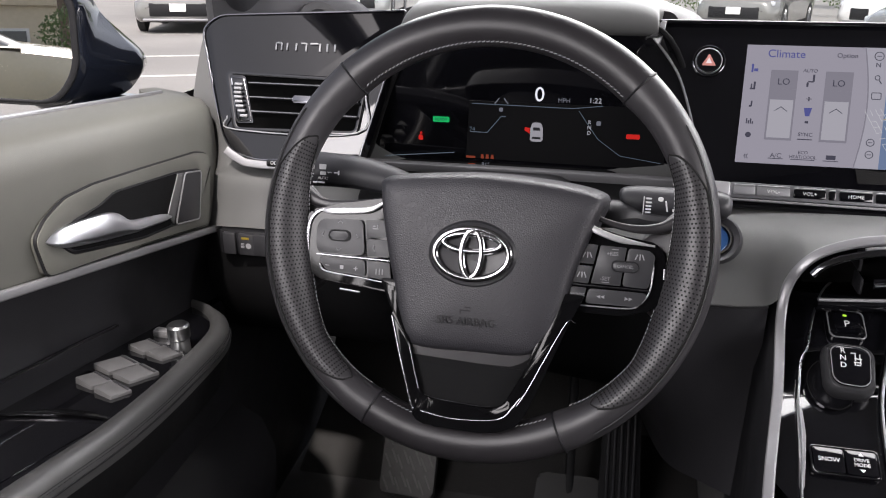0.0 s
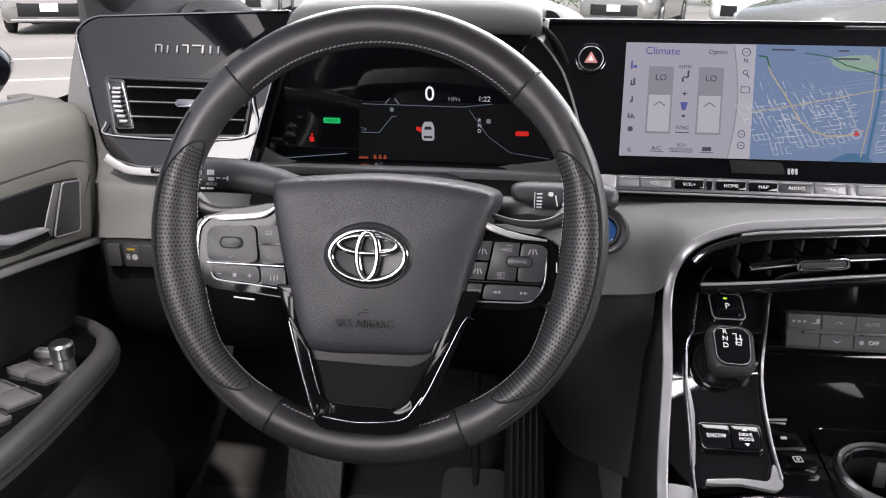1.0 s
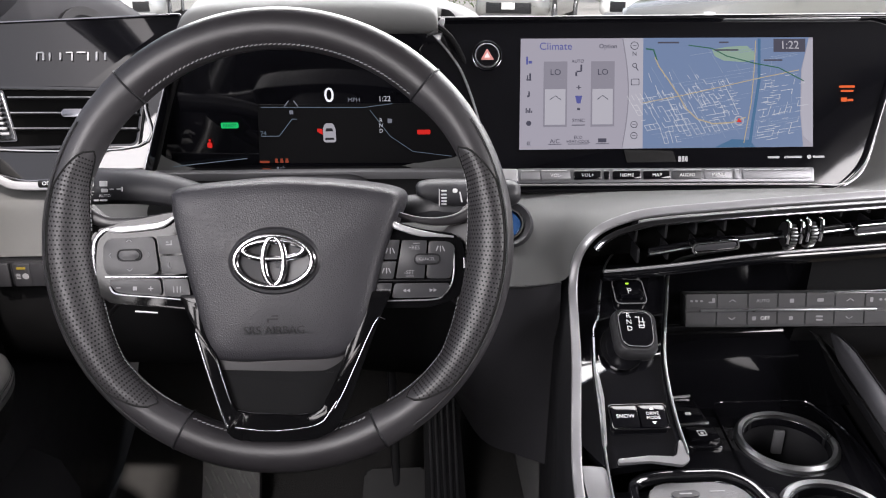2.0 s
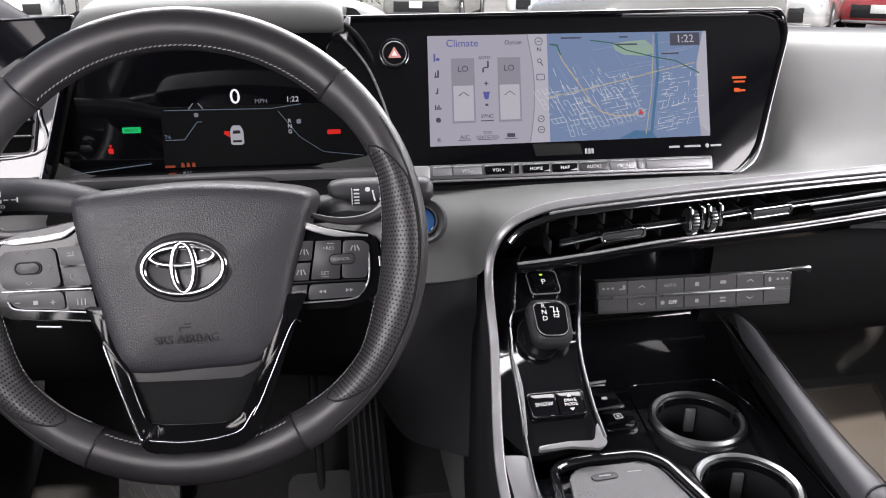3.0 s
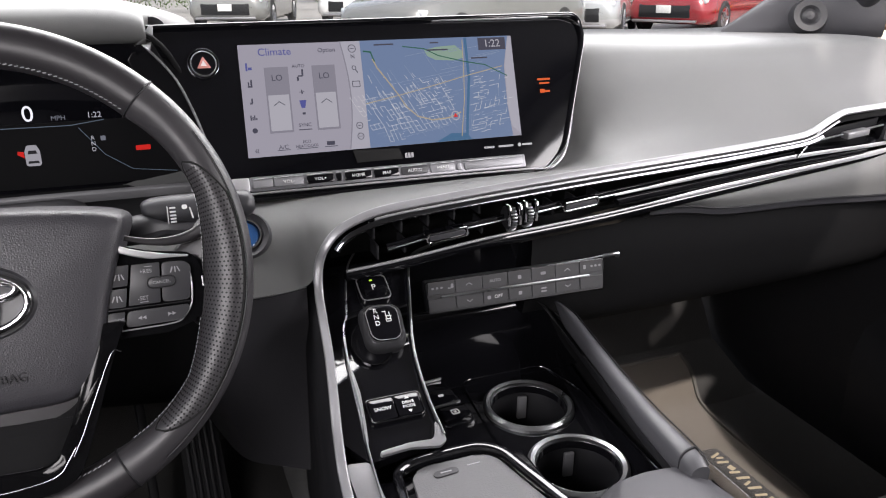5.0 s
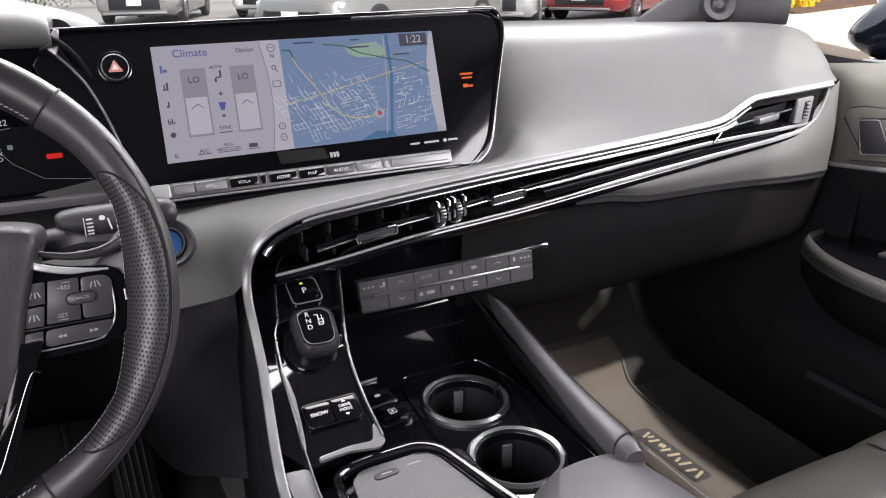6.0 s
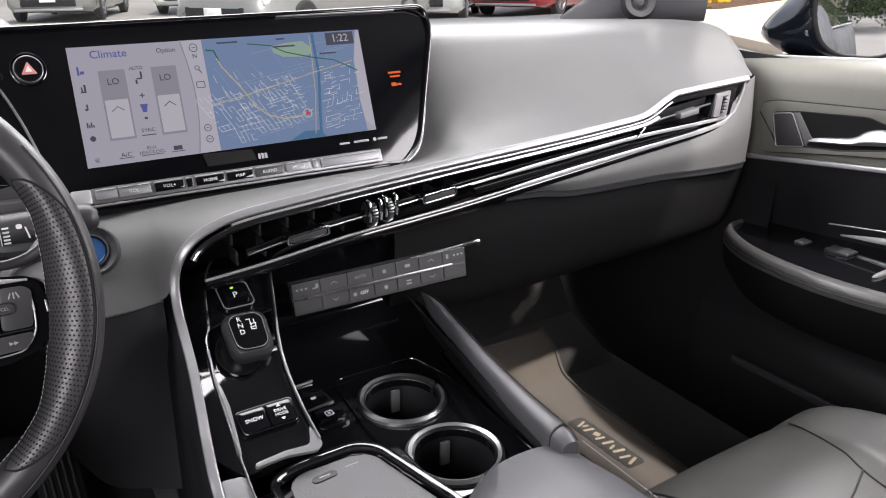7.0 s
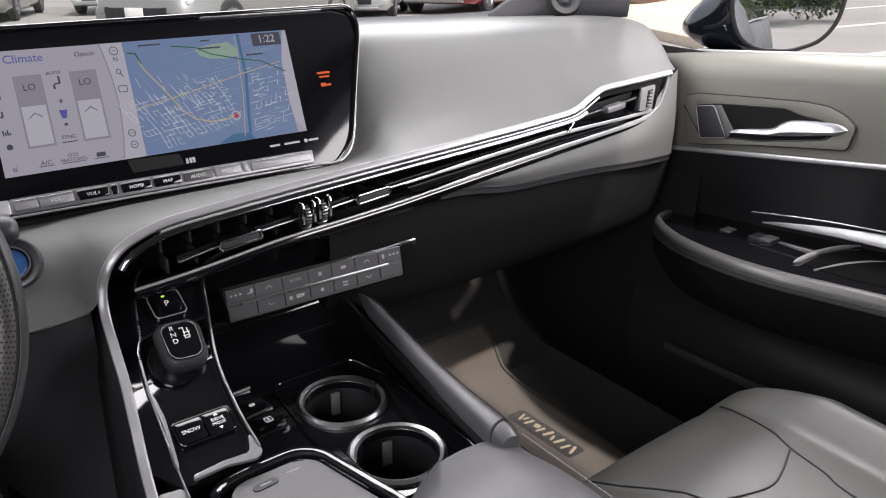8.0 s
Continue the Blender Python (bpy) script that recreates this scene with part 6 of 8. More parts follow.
fac = [(-.0466, -.0800), (-.0440, -.0950), (-.0437, -.1150), (-.0475, -.1450), (-.0500, -.1620), (-.0530, -.1600), (-.0505, -.1350), (-.0485, -.1050)]
part("wave_facet", plate_bm(rounded(fac, .002, 3), .003, KP @ pose(0, 0, .0022), .0006), DULLTRIM, con, "bright facet beside the edge")
# inner wall of the shift panel down to the tray
rows = [[p + Vector((.001, 0, -.003)), Vector((p.x + .004, p.y, TZ - .002))] for p in inl if p.x < -.058]
part("panel_wall", grid_bm(rows), GLOSS, con, "", 60)
# gloss band behind the controls, below the vents
bm = grid_bm([[S_at(-.075, .605, -.010), Vector((-.066, .722, .585)), Vector((-.066, .745, .50))], [S_at(-.02, .612, -.010), Vector((-.02, .722, .585)), Vector((-.02, .745, .50))], [S_at(.10, .618, -.010), Vector((.10, .722, .585)), Vector((.10, .745, .50))], [S_at(.24, .625, -.010), Vector((.24, .722, .59)), Vector((.24, .745, .50))]])
part("control_backing", bm, GLOSS, con, "gloss black backing", 60)
# left outer gloss strip and silver end plate
lg = [kpos(-.157, .505), kpos(-.177, .507), kpos(-.172, .44), kpos(-.150, .44)]
part("end_plate", plate_bm(rounded(lg, .003), .006, KP @ pose(0, 0, .001), .001), DULLTRIM, con, "dull silver end plate")

# P button, selector, mode buttons
PB = KP @ pose(*kpos(-.1015, .667), .001) @ Matrix.Diagonal((.90, .88, 1, 1))
pb = part("park_button", plate_bm(rrect(.033, .034, .006), .006, PB, .002), GLOSS, con, "gloss framed park button")
part("park_ring", ring_bm(rrect(.0335, .0345, .006), rrect(.0310, .0320, .005), .001, PB @ pose(0, 0, .0006), .0004), DULLTRIM, pb)
part("park_cap", plate_bm(rrect(.0235, .0250, .003), .005, PB @ pose(0, 0, .0030), .001), BLACKGLASS, pb)
letters("park_letter", "P", .0105, PB @ pose(-.001, -.003, .0036), PRINT, pb)
part("park_lamp", plate_bm(rrect(.0035, .0022, .0008, 2), .0004, PB @ pose(-.0015, .0075, .0036)), glow("lit_lime", (.45, .8, .05), 1.0), pb)
KN = KP @ pose(-.0060, -.0535, -.002, 4, 0, -4)
sl = part("selector_well", lathe_bm([(.021, .0022), (.0195, .0012), (.016, .0004), (.0001, .0002)], KN @ pose(-.012, -.012, .0025) @ Matrix.Diagonal((.85, 1.05, 1, 1)), 32), GLOSS, con, "recess round the selector")
part("well_chrome", lathe_bm([(.0212, .0010), (.0216, .0026), (.0224, .0026), (.0228, .0)], KN @ pose(-.012, -.012, .0025) @ Matrix.Diagonal((.85, 1.05, 1, 1)), 32), DARKCHROME, sl)
rows = []
ksec = [((.036, .044), -.003), ((.0385, .0475), .003), ((.0395, .0485), .008), ((.0388, .0478), .0115), ((.0365, .0452), .0142), ((.0335, .0420), .0160)]
for (w, h), z in ksec:
    rows.append([KN @ Vector((p[0] * (1 + .12 * p[1] / h), p[1], z)) for p in rrect(w, h, min(w, h) * .3, 6)])
DARKSAT = mat("dark_satin_shell", (0.05, 0.05, 0.053), 0.3, metal=0.5, var=0.05)
kb = part("selector_knob", grid_bm(rows, close_v=True, caps=True), DARKSAT, con, "rounded gear selector with glossy face")
part("selector_face", plate_bm([(p[0] * (1 + .12 * p[1] / .042), p[1]) for p in rrect(.0305, .0385, .009, 6)], .002, KN @ pose(0, .0005, .0168), .001), BLACKGLASS, kb)
inn = [(p[0] * (1 + .12 * p[1] / .042), p[1]) for p in rrect(.0295, .0375, .009, 6)]
inn2 = [(p[0] * (1 + .12 * p[1] / .042), p[1]) for p in rrect(.0284, .0364, .009, 6)]
part("selector_ring", ring_bm(inn, inn2, .0006, KN @ pose(0, .0005, .0174)), DULLTRIM, kb)
letters("selector_text", "R\nN\nD", .0068, KN @ pose(-.0058, .0065, .0176), PRINT, kb)
bm = bmesh.new()
for x, y, w, h in ((.002, .008, .004, .0008), (.0035, .004, .0008, .008), (.006, .002, .006, .0008), (.0075, .0045, .0008, .005), (.005, -.002, .0055, .0008), (.003, -.0035, .0008, .0035), (.008, -.001, .0008, .005), (.006, -.005, .0035, .0008)):
    plate_bm(rrect(w, h, .0002, 1), .0003, KN @ pose(x * .85 + .0005, y * .85 + .0055, .0176), 0, bm)
split_parts("selector_mark", bm, PRINT, kb)
SB = KP @ pose(*kpos(-.1215, .5445), .001)
fr = part("mode_frame", ring_bm(rrect(.0490, .0245, .004), rrect(.0460, .0215, .003), .005, SB @ pose(0, 0, .002), .0008), GLOSS, con, "gloss framed mode buttons")
for dx, s in ((-.0115, "SNOW"), (.0115, "DRIVE\nMODE")):
    kp = part("mode_button", plate_bm(rrect(.0222, .0206, .002, 2), .004, SB @ pose(dx, 0, .0022), .0008), BLACKGLASS, fr)
    letters("mode_text", s, .0050 if len(s) < 5 else .0040, SB @ pose(dx, 0, .0026), PRINT, kp)
bm = bmesh.new()
for s in (-1, 1):
    plate_bm([(-.002, s * .0056), (.002, s * .0056), (0, s * .0080)], .0003, SB @ pose(.0115, 0, .0026), 0, bm)
split_parts("mode_arrow", bm, PRINT, fr)
# brake buttons on the tray
bt = part("brake_plate", plate_bm(rounded([(-.019, -.038), (.014, -.040), (.016, .036), (-.012, .044)], .006), .006, pose(-.045, .618, TZ + .006) @ pose(0, 0, 0, 4, 0, 6), .0015), GLOSS, con, "parking brake switch plate")
part("brake_key", plate_bm(rrect(.026, .022, .004), .004, pose(-.047, .625, TZ + .0095, 8, 0, 6), .001), BLACKGLASS, bt)
part("brake_line", plate_bm(rrect(.028, .0025, .0008, 2), .002, pose(-.0455, .6085, TZ + .0100, 6, 0, 6), .0005), SATIN, bt)
part("brake_line", plate_bm(rrect(.028, .0020, .0008, 2), .002, pose(-.0480, .6525, TZ + .0110, 6, 0, 6), .0005), DULLTRIM, bt)
part("hold_key", plate_bm(rrect(.028, .020, .003), .004, pose(-.0435, .5945, TZ + .0085, 4, 0, 6), .001), BLACKGLASS, bt)
bm = bmesh.new()
plate_bm(rrect(.006, .0035, .0015), .0004, pose(-.0465, .624, TZ + .0100, 8, 0, 6), 0, bm)
ring_bm(rrect(.008, .0075, .001, 2), rrect(.0062, .0052, .001, 2), .0004, pose(-.0435, .5945, TZ + .0089, 4, 0, 6), 0, bm)
plate_bm(rrect(.003, .003, .001, 2), .0004, pose(-.0435, .5945, TZ + .0089, 4, 0, 6), 0, bm)
split_parts("brake_mark", bm, PRINT, bt)

# phone charging tray
PADM = mat("charging_mat_grey", (0.10, 0.10, 0.104), 0.6, var=0.05, bump=0.5, bscale=700, kind="cells", bdist=0.0005)
ph = [(-.125, .494), (-.112, .500), (-.062, .500), (-.050, .490), (-.030, .400), (-.036, .34), (-.150, .34)]
CM = pose(0, 0, .4955)
pt = part("charging_mat", plate_bm(rounded(ph, [.008, .006, .006, .01, .01, .01, .01]), .008, CM, .002), PADM, con, "grey wireless charging mat")
part("charger_key", plate_bm(rrect(.022, .0075, .0035), .002, pose(-.098, .486, .4967, 0, 0, 4), .0006), MIDP, pt)
bm = bmesh.new()
ring_bm(circle2(.0045, 16), circle2(.0036, 16), .0004, pose(-.086, .437, .4960), 0, bm)
plate_bm(rrect(.0010, .006, .0003, 1), .0004, pose(-.082, .435, .4960), 0, bm)
plate_bm(rrect(.010, .0012, .0005, 1), .0004, pose(-.098, .486, .4971), 0, bm)
plate_bm(rrect(.012, .0010, .0005, 1), .0004, pose(-.072, .489, .4960), 0, bm)
split_parts("charger_mark", bm, DIMPRINT, pt)
rimp = rounded([(-.137, .500), (-.112, .508), (-.060, .508), (-.043, .494), (-.022, .400), (-.028, .33), (-.160, .33)], .012)
part("tray_rim", sweep_bm([Vector((x, y, .4965)) for x, y in rimp], rrect(.008, .010, .003, 3), (0, 0, 1), closed=True), GLOSS, con, "gloss black tray rim")
part("tray_block", box_bm(-.088, .42, .479, .135, .16, .024, None, .004), GLOSS, con)

# padded rail and armrest
rail = thing("console_rail", "grey leather padded rail along the console's edge", "console rail", (.11, .55, .47))
rp = catmull([(.142, .728, .501), (.137, .705, .502), (.1285, .67, .503), (.114, .60, .505), (.100, .53, .507), (.089, .47, .509), (.084, .425, .509), (.081, .394, .507)], 6)
rsc = [.12 + .88 * min(1, i / 12) + .30 * max(0, (i - 22) / 14) for i in range(len(rp))]
rsc[-2:] = [1.26, 1.14]
RAILM = mat("rail_leather", (0.060, 0.060, 0.066), 0.45, var=0.08, bump=0.25, bscale=700, kind="grain", bdist=0.0003)
part("rail_pad", sweep_bm(rp, rrect(.0145, .020, .006, 4), (0, -.1, 1), scale=rsc), RAILM, rail, "grey padded rail")
part("rail_seam", sweep_bm([p + Vector((.0062 * k, 0, .0095 * k)) for p, k in zip(rp, rsc)], circle2(.0007, 5), (0, 0, 1)), DARK, rail, "dark sewn seam")
part("rail_base", sweep_bm([p + Vector((-.002, 0, -.013)) for p in rp], rrect(.010, .012, .003, 2), (0, -.1, 1), scale=rsc), DARK, rail, "black base under the pad")
arm = thing("armrest_lid", "grey-black leather armrest lid with stitched edge", "armrest", (0, .30, .49))
rows = []
for s in range(9):
    y = .405 - s * .03
    k = min(1.0, .6 + s * .25)
    x0a, x1a = (-.015 if s == 0 else -.050 - .012 * min(s, 4)), .104
    sec = []
    for q in range(13):
        t = q / 12
        x = x0a + (x1a - x0a) * t
        ed = min(1.0, 4.2 * min(t, 1 - t)) ** .5
        sec.append((x, y + (.012 * math.sin(math.pi * t) if s == 0 else 0), .488 + .030 * ed * k + .003 * min(s, 3)))
    rows.append(sec)
rows = [[(x, y, .47) for x, y, z in rows[0]]] + rows
part("lid_pad", grid_bm(rows), RAILM, arm, "padded lid", 60)
part("lid_skirt", grid_bm([[(.1045, y, .492), (.107, y, .480), (.103, y, .40)] for y in (.405, .30, .15)]), RAILM, arm, "", 60)
ring = [(.0835 + 1.33 * a, .412 + .25 * a, .5085 + 1.33 * b) for a, b in rrect(.0152, .0206, .006, 4)]
part("joint_seam", sweep_bm(ring, circle2(.0012, 5), (0, 1, 0), closed=True), DARK, arm, "sewn joint between rail and lid")
sb = bmesh.new()
for k in range(50):
    y = .398 - k * .005
    sweep_bm([(.0985, y, .5105), (.0985, y - .0033, .5105)], circle2(.0005, 4), (0, 0, 1), bm=sb)
tagged(part("stitching", sb, THREAD, arm), kind="stuff")

# ---- climate key panel ----
CLIMGREY = mat("climate_key_grey", (0.050, 0.050, 0.052), 0.45, var=0.06)
cp = thing("climate_panel", "slim grey climate key panel with silver line and switch icons", "control panel", (.08, .70, .54))
CPM = pose(.082, .700, .5455, 90 - 12, 0, -4) @ pose(0, 0, 0, 0, 0, 1.2)
part("panel_body", plate_bm(rounded([(-.113, .0165), (.099, .0160), (.0985, -.0190), (-.111, -.0185)], .003), .014, CPM, .001), CLIMGREY, cp, "grey key panel body")
part("panel_edge", sweep_bm([CPM @ Vector((x, y, .0)) for x, y in rounded([(-.113, .0165), (.099, .0160), (.0985, -.0190), (-.111, -.0185)], .003)], circle2(.0007, 5), CPM.to_3x3() @ Vector((0, 0, 1)), closed=True), DARKCHROME, cp)
part("silver_line", box_bm(-.008, -.0005, .0015, .176, .0024, .003, CPM, .0006), SATIN, cp, "bright line")
part("top_chrome", sweep_bm([CPM @ Vector(p) for p in ((.030, .0172, .000), (.075, .0185, .001), (.112, .0205, .002))], rrect(.0018, .002, .0005, 2), CPM.to_3x3() @ Vector((0, 0, 1)), scale=[.3, .8, 1.0]), SATIN, cp, "chrome line along the top")
part("end_hook", sweep_bm(catmull([CPM @ Vector(p) for p in ((.098, .0195, .002), (.108, .0205, .004), (.116, .0205, .004), (.116, .0165, .002))], 4), circle2(.0024, 8), CPM.to_3x3() @ Vector((0, 0, 1))), SATIN, cp)
xs = (-.1115, -.080, -.049, -.019, .009, .038, .068, .0980)
for r in (0, 1):
    for k in range(7):
        a, b = xs[k], xs[k + 1]
        part("key", plate_bm([(a + .0006, .0025 if r == 0 else -.0155), (b - .0006, .0025 if r == 0 else -.0155), (b - .0006, .0165 if r == 0 else -.0018), (a + .0006, .0165 if r == 0 else -.0018)], .003, CPM @ pose(0, 0, .0012), .0004), CLIMGREY, cp)
letters("key_text", "AUTO", .0048, CPM @ pose(-.0340, .0092, .0015), DIMPRINT, cp)
letters("key_text", "OFF", .0055, CPM @ pose(-.0310, -.0090, .0015), PRINT, cp)
bm = bmesh.new()
for k in range(3):
    for s in (-1, 1):
        plate_bm(rrect(.0028, .0022, .0006, 1), .0003, CPM @ pose((.0935 - k * .005) if s > 0 else (-.1055 + k * .005), .0095, .0015), 0, bm)
for x, y, w, h in ((-.0835, .0100, .0030, .0050), (-.0865, .0080, .0045, .0015), (.0745, .0095, .0030, .0050), (-.0050, .0090, .0042, .0042), (-.0050, -.0090, .0040, .0040), (.0235, .0095, .0065, .0034), (.0235, -.0075, .0070, .0018), (.0235, -.0110, .0070, .0018), (-.0420, -.0090, .0040, .0040)):
    plate_bm(rrect(w, h, .0010, 2), .0003, CPM @ pose(x, y, .0015), 0, bm)
for x in (-.0645, .0530):
    for y, s in ((.0095, 1), (-.0090, -1)):
        for d in (-1, 1):
            sweep_bm([CPM @ Vector((x, y + s * .0012, .0015)), CPM @ Vector((x + d * .0035, y - s * .0012, .0015))], circle2(.0005, 4), CPM.to_3x3() @ Vector((0, 0, 1)), bm=bm)
split_parts("key_icon", bm, DIMPRINT, cp, "printed key icons")

# ---- doors ----
SWITCHG = mat("switch_grey", (0.085, 0.085, 0.087), 0.5, var=0.08)
BRUSHED = mat("brushed_lever", (0.50, 0.51, 0.54), 0.36, metal=1.0, var=0.04)
def door(s, dz, name, label):
    """s: -1 the driver's, +1 the passenger's; dz shifts the heights a little."""
    d = thing(name, label, "car door", (s * .76, .45, .1), kind="structure")
    W = .722 if s < 0 else .742
    zs = lambda y: (.7325 + (.741 - y) * .098 if s < 0 else .7370 + (.741 - y) * .105) + dz      # window sill
    zl = lambda y: .601 + (.733 - y) * (.20 if s < 0 else .145) + dz       # silver line
    za = lambda y: (.520 if s < 0 else .487) + (.70 - y) * (.17 if s < 0 else .10) + dz        # armrest top
    ys = [.762, .74, .70, .65, .60, .55, .50, .45, .40, .34, .26, .15, .0, -.12]
    rows = []
    WB = W
    for y in ([.81, .785] if s < 0 else [.95, .88, .82, .785]) + ys:
        W = WB + max(0.0, (y - .758) * 1.1 if y < .80 else .046 + (y - .80) * .2) * (1.0 if s < 0 else .5)
        rows.append([(s * (W + .075), y, zs(y) - .02), (s * (W + .070), y, zs(y) + .006), (s * (W + .05), y, zs(y) + .009), (s * (W + .012), y, zs(y) + .004), (s * (W + .003), y, zs(y) - .006), (s * W, y, zs(y) - .025), (s * W, y, (zs(y) + zl(y)) / 2), (s * (W + .002), y, zl(y) + .012), (s * (W + .004), y, zl(y) + .002)])
    W = WB
    part("upper_trim", grid_bm(rows), DOORSOFT, d, "charcoal soft upper trim", 50)
    skin = [[(s * (WB + .082), y, zs(y) - .03), (s * (WB + .105), y, zs(y) - .06), (s * (WB + .15), y, zs(y) - .16), (s * (WB + .155), y, .40), (s * (WB + .13), y, .20), (s * (WB + .12), y, .0)] for y in [.95, .82, .70, .50, .26, .0, -.30, -.62]]
    part("outer_skin", grid_bm(skin), FLANKM, d, "gloss black outer panel", 60)
    # pale strip imitates the highlight that daylight leaves on the sill's edge
    part("sill_highlight", sweep_bm([Vector((s * (W + .062), y, zs(y) + .008)) for y in ys], rrect(.004, .006, .0015, 2), (0, 0, 1)), DULLTRIM, d, "thin pale line for the bright highlight along the sill")
    lp = [Vector((s * (W - .0015), y, zl(y))) for y in ys]
    part("silver_line", sweep_bm(lp, rrect(.0075, .007, .002, 3), (-s, 0, .2)), DULLTRIM, d, "thin satin silver line")
    rows = []
    for y in ys:
        rows.append([(s * (W + .003), y, zl(y) - .001), (s * (W + .010), y, zl(y) - .02), (s * (W + (.018 if s < 0 else .038)), y, (zl(y) + za(y)) / 2), (s * (W + (.020 if s < 0 else .056)), y, za(y) - .004)])
    part("padded_insert", grid_bm(rows), BLACKPAD, d, "black leather insert", 60)
    # armrest with inner roll
    edge = [(.705, .028), (.692, -.002), (.6647, -.0320), (.630, -.050), (.590, -.0610), (.531, -.0710), (.472, -.0790), (.427, -.083), (.391, -.084), (.33, -.082), (.20, -.080), (.0, -.080)]
    if s > 0:
        edge = [(.742, .010), (.735, -.026), (.708, -.055), (.670, -.082), (.632, -.101), (.58, -.118), (.521, -.130), (.48, -.133), (.44, -.133), (.375, -.128), (.20, -.118), (.0, -.115)]
    ep = catmull([(e[0], e[1], 0) for e in edge], 4)
    top = [[Vector((s * (W + (.022 if s < 0 else .060)), p.x, za(p.x))), Vector((s * (W + p.y + .014), p.x, za(p.x) + .001))] for p in ep]
    part("switch_plate", grid_bm(top), GLOSS, d, "gloss black switch plate", 60)
    roll = []
    for p in ep:
        x, y, z = W + p.y, p.x, za(p.x)
        roll.append([(s * (x + .014), y, z + .000), (s * (x + .010), y, z + .007), (s * (x + .002), y, z + .009), (s * (x - .006), y, z + .004), (s * (x - .009), y, z - .008), (s * (x - .008), y, z - .013), (s * (x + .002), y, z - .050), (s * min(W + .02, x + .045), y, z - .10)])
    part("armrest_roll", grid_bm([r[:6] for r in roll]), ROLLM, d, "stitched leather armrest roll", 60)
    part("armrest_side", grid_bm([r[5:] for r in roll]), LOWBLK, d, "dark side of the armrest", 60)
    for off, zz in ((-.0085, -.006), (-.0065, -.0005)):
        ln = [Vector((s * (W + p.y + off), p.x, za(p.x) + zz)) for p in ep]
        part("roll_seam", sweep_bm(ln, circle2(.0008, 5), (0, 0, 1)), DARK, d)
    sb = bmesh.new()
    for a, b in zip(ep[:-1], ep[1:]):
        for q in range(4):
            f0, f1 = q / 4, (q + .6) / 4
            pa, pb = a.lerp(b, f0), a.lerp(b, f1)
            sweep_bm([(s * (W + pa.y - .0077), pa.x, za(pa.x) - .002), (s * (W + pb.y - .0077), pb.x, za(pb.x) - .002)], circle2(.0004, 4), (0, 0, 1), bm=sb)
    tagged(part("stitching", sb, DARK, d), kind="stuff")
    rows = []
    for y in [.765, .70, .60, .50, .40, .26, .10, -.12]:
        rows.append([(s * (W + .018), y, za(y) - .01), (s * (W + .020), y, za(y) - .10), (s * (W + .018), y, .36), (s * (W - .015), y - .0, .34), (s * (W - .03), y, .30), (s * (W - .02), y, .16), (s * (W + .03), y, .10), (s * (W + .035), y, .04)])
    part("lower_trim", grid_bm(rows), DARK, d, "dark lower door trim with pocket", 50)
    part("pocket_lip", sweep_bm(catmull([Vector((s * (W - .034), y, z)) for y, z in ((.68, .262), (.60, .264), (.50, .266), (.35, .272))], 4), rrect(.010, .014, .004, 3), (0, 0, 1)), MIDP, d, "rounded pocket lip")
    # handle bezel, bowl and lever
    hm = pose(s * (W - .001), 0, 0, 90, 0, 90 * -s) if s > 0 else pose(s * (W - .001), 0, 0, 90, 0, 90)
    # local x runs along the car: to the rear for the driver's door as seen from the seat
    sx = 1 if s < 0 else -1
    L = lambda pts: [(sx * y, z + dz) for y, z in pts]
    bez = [(.464, .689), (.479, .7005), (.503, .7085), (.538, .7090), (.617, .7015), (.703, .6925), (.724, .686), (.729, .675), (.7115, .6135), (.600, .6360), (.470, .6580)]
    inn = [(.480, .6845), (.510, .6895), (.540, .6905), (.563, .6955), (.663, .6840), (.7055, .6750), (.700, .6500), (.692, .6270), (.640, .6370), (.593, .6425), (.500, .6645)]
    ro, ri = rounded(L(bez), .006, 3), rounded(L(inn), .006, 3)
    bz = part("handle_bezel", ring_bm(ro, ri, .012, hm @ pose(0, 0, .0040), .0018), DOORSOFT, d, "raised grey handle surround")
    part("bezel_shadow_gap", sweep_bm([hm @ Vector((p[0], p[1], .0016)) for p in ro], circle2(.0016, 6), Vector((-s, 0, 0)), closed=True), DARK, bz)
    part("bezel_inner_gap", sweep_bm([hm @ Vector((p[0], p[1], .0034)) for p in ri], circle2(.0013, 5), Vector((-s, 0, 0)), closed=True), DARK, bz)
    part("handle_field", plate_bm(ri, .002, hm @ pose(0, 0, .0030)), MIDP, bz, "dark inner field")
    # no hollow here: a flat near-black sheet gives the recess its shade
    bowl = rounded(L([(.486, .6835), (.538, .6895), (.563, .6945), (.664, .6830), (.660, .6600), (.642, .6380), (.593, .6440), (.503, .6660)]), .006, 4)
    part("handle_bowl", plate_bm(bowl, .001, hm @ pose(0, 0, .0044)), LOWBLK, bz, "flat dark sheet for the shaded finger recess")
    blk = rounded(L([(.7035, .6740), (.673, .6805), (.6455, .6370), (.690, .6275)]), .004, 3)
    part("lock_block", plate_bm(blk, .004, hm @ pose(0, 0, .0068), .0012), BUTTON, bz, "dark lock paddle block")
    part("block_edge", sweep_bm([hm @ Vector((p[0], p[1], .0066)) for p in blk], circle2(.0008, 5), Vector((-s, 0, 0)), closed=True), DULLTRIM, bz)
    part("bowl_cheek", plate_bm(L([(.6620, .6825), (.6730, .6805), (.6440, .6370), (.6360, .6500)]), .004, hm @ pose(0, 0, .0056), .001), SWITCHG, bz, "grey cheek of the recess")
    # lever: broad at the pull end, thin at its pivot
    rows = []
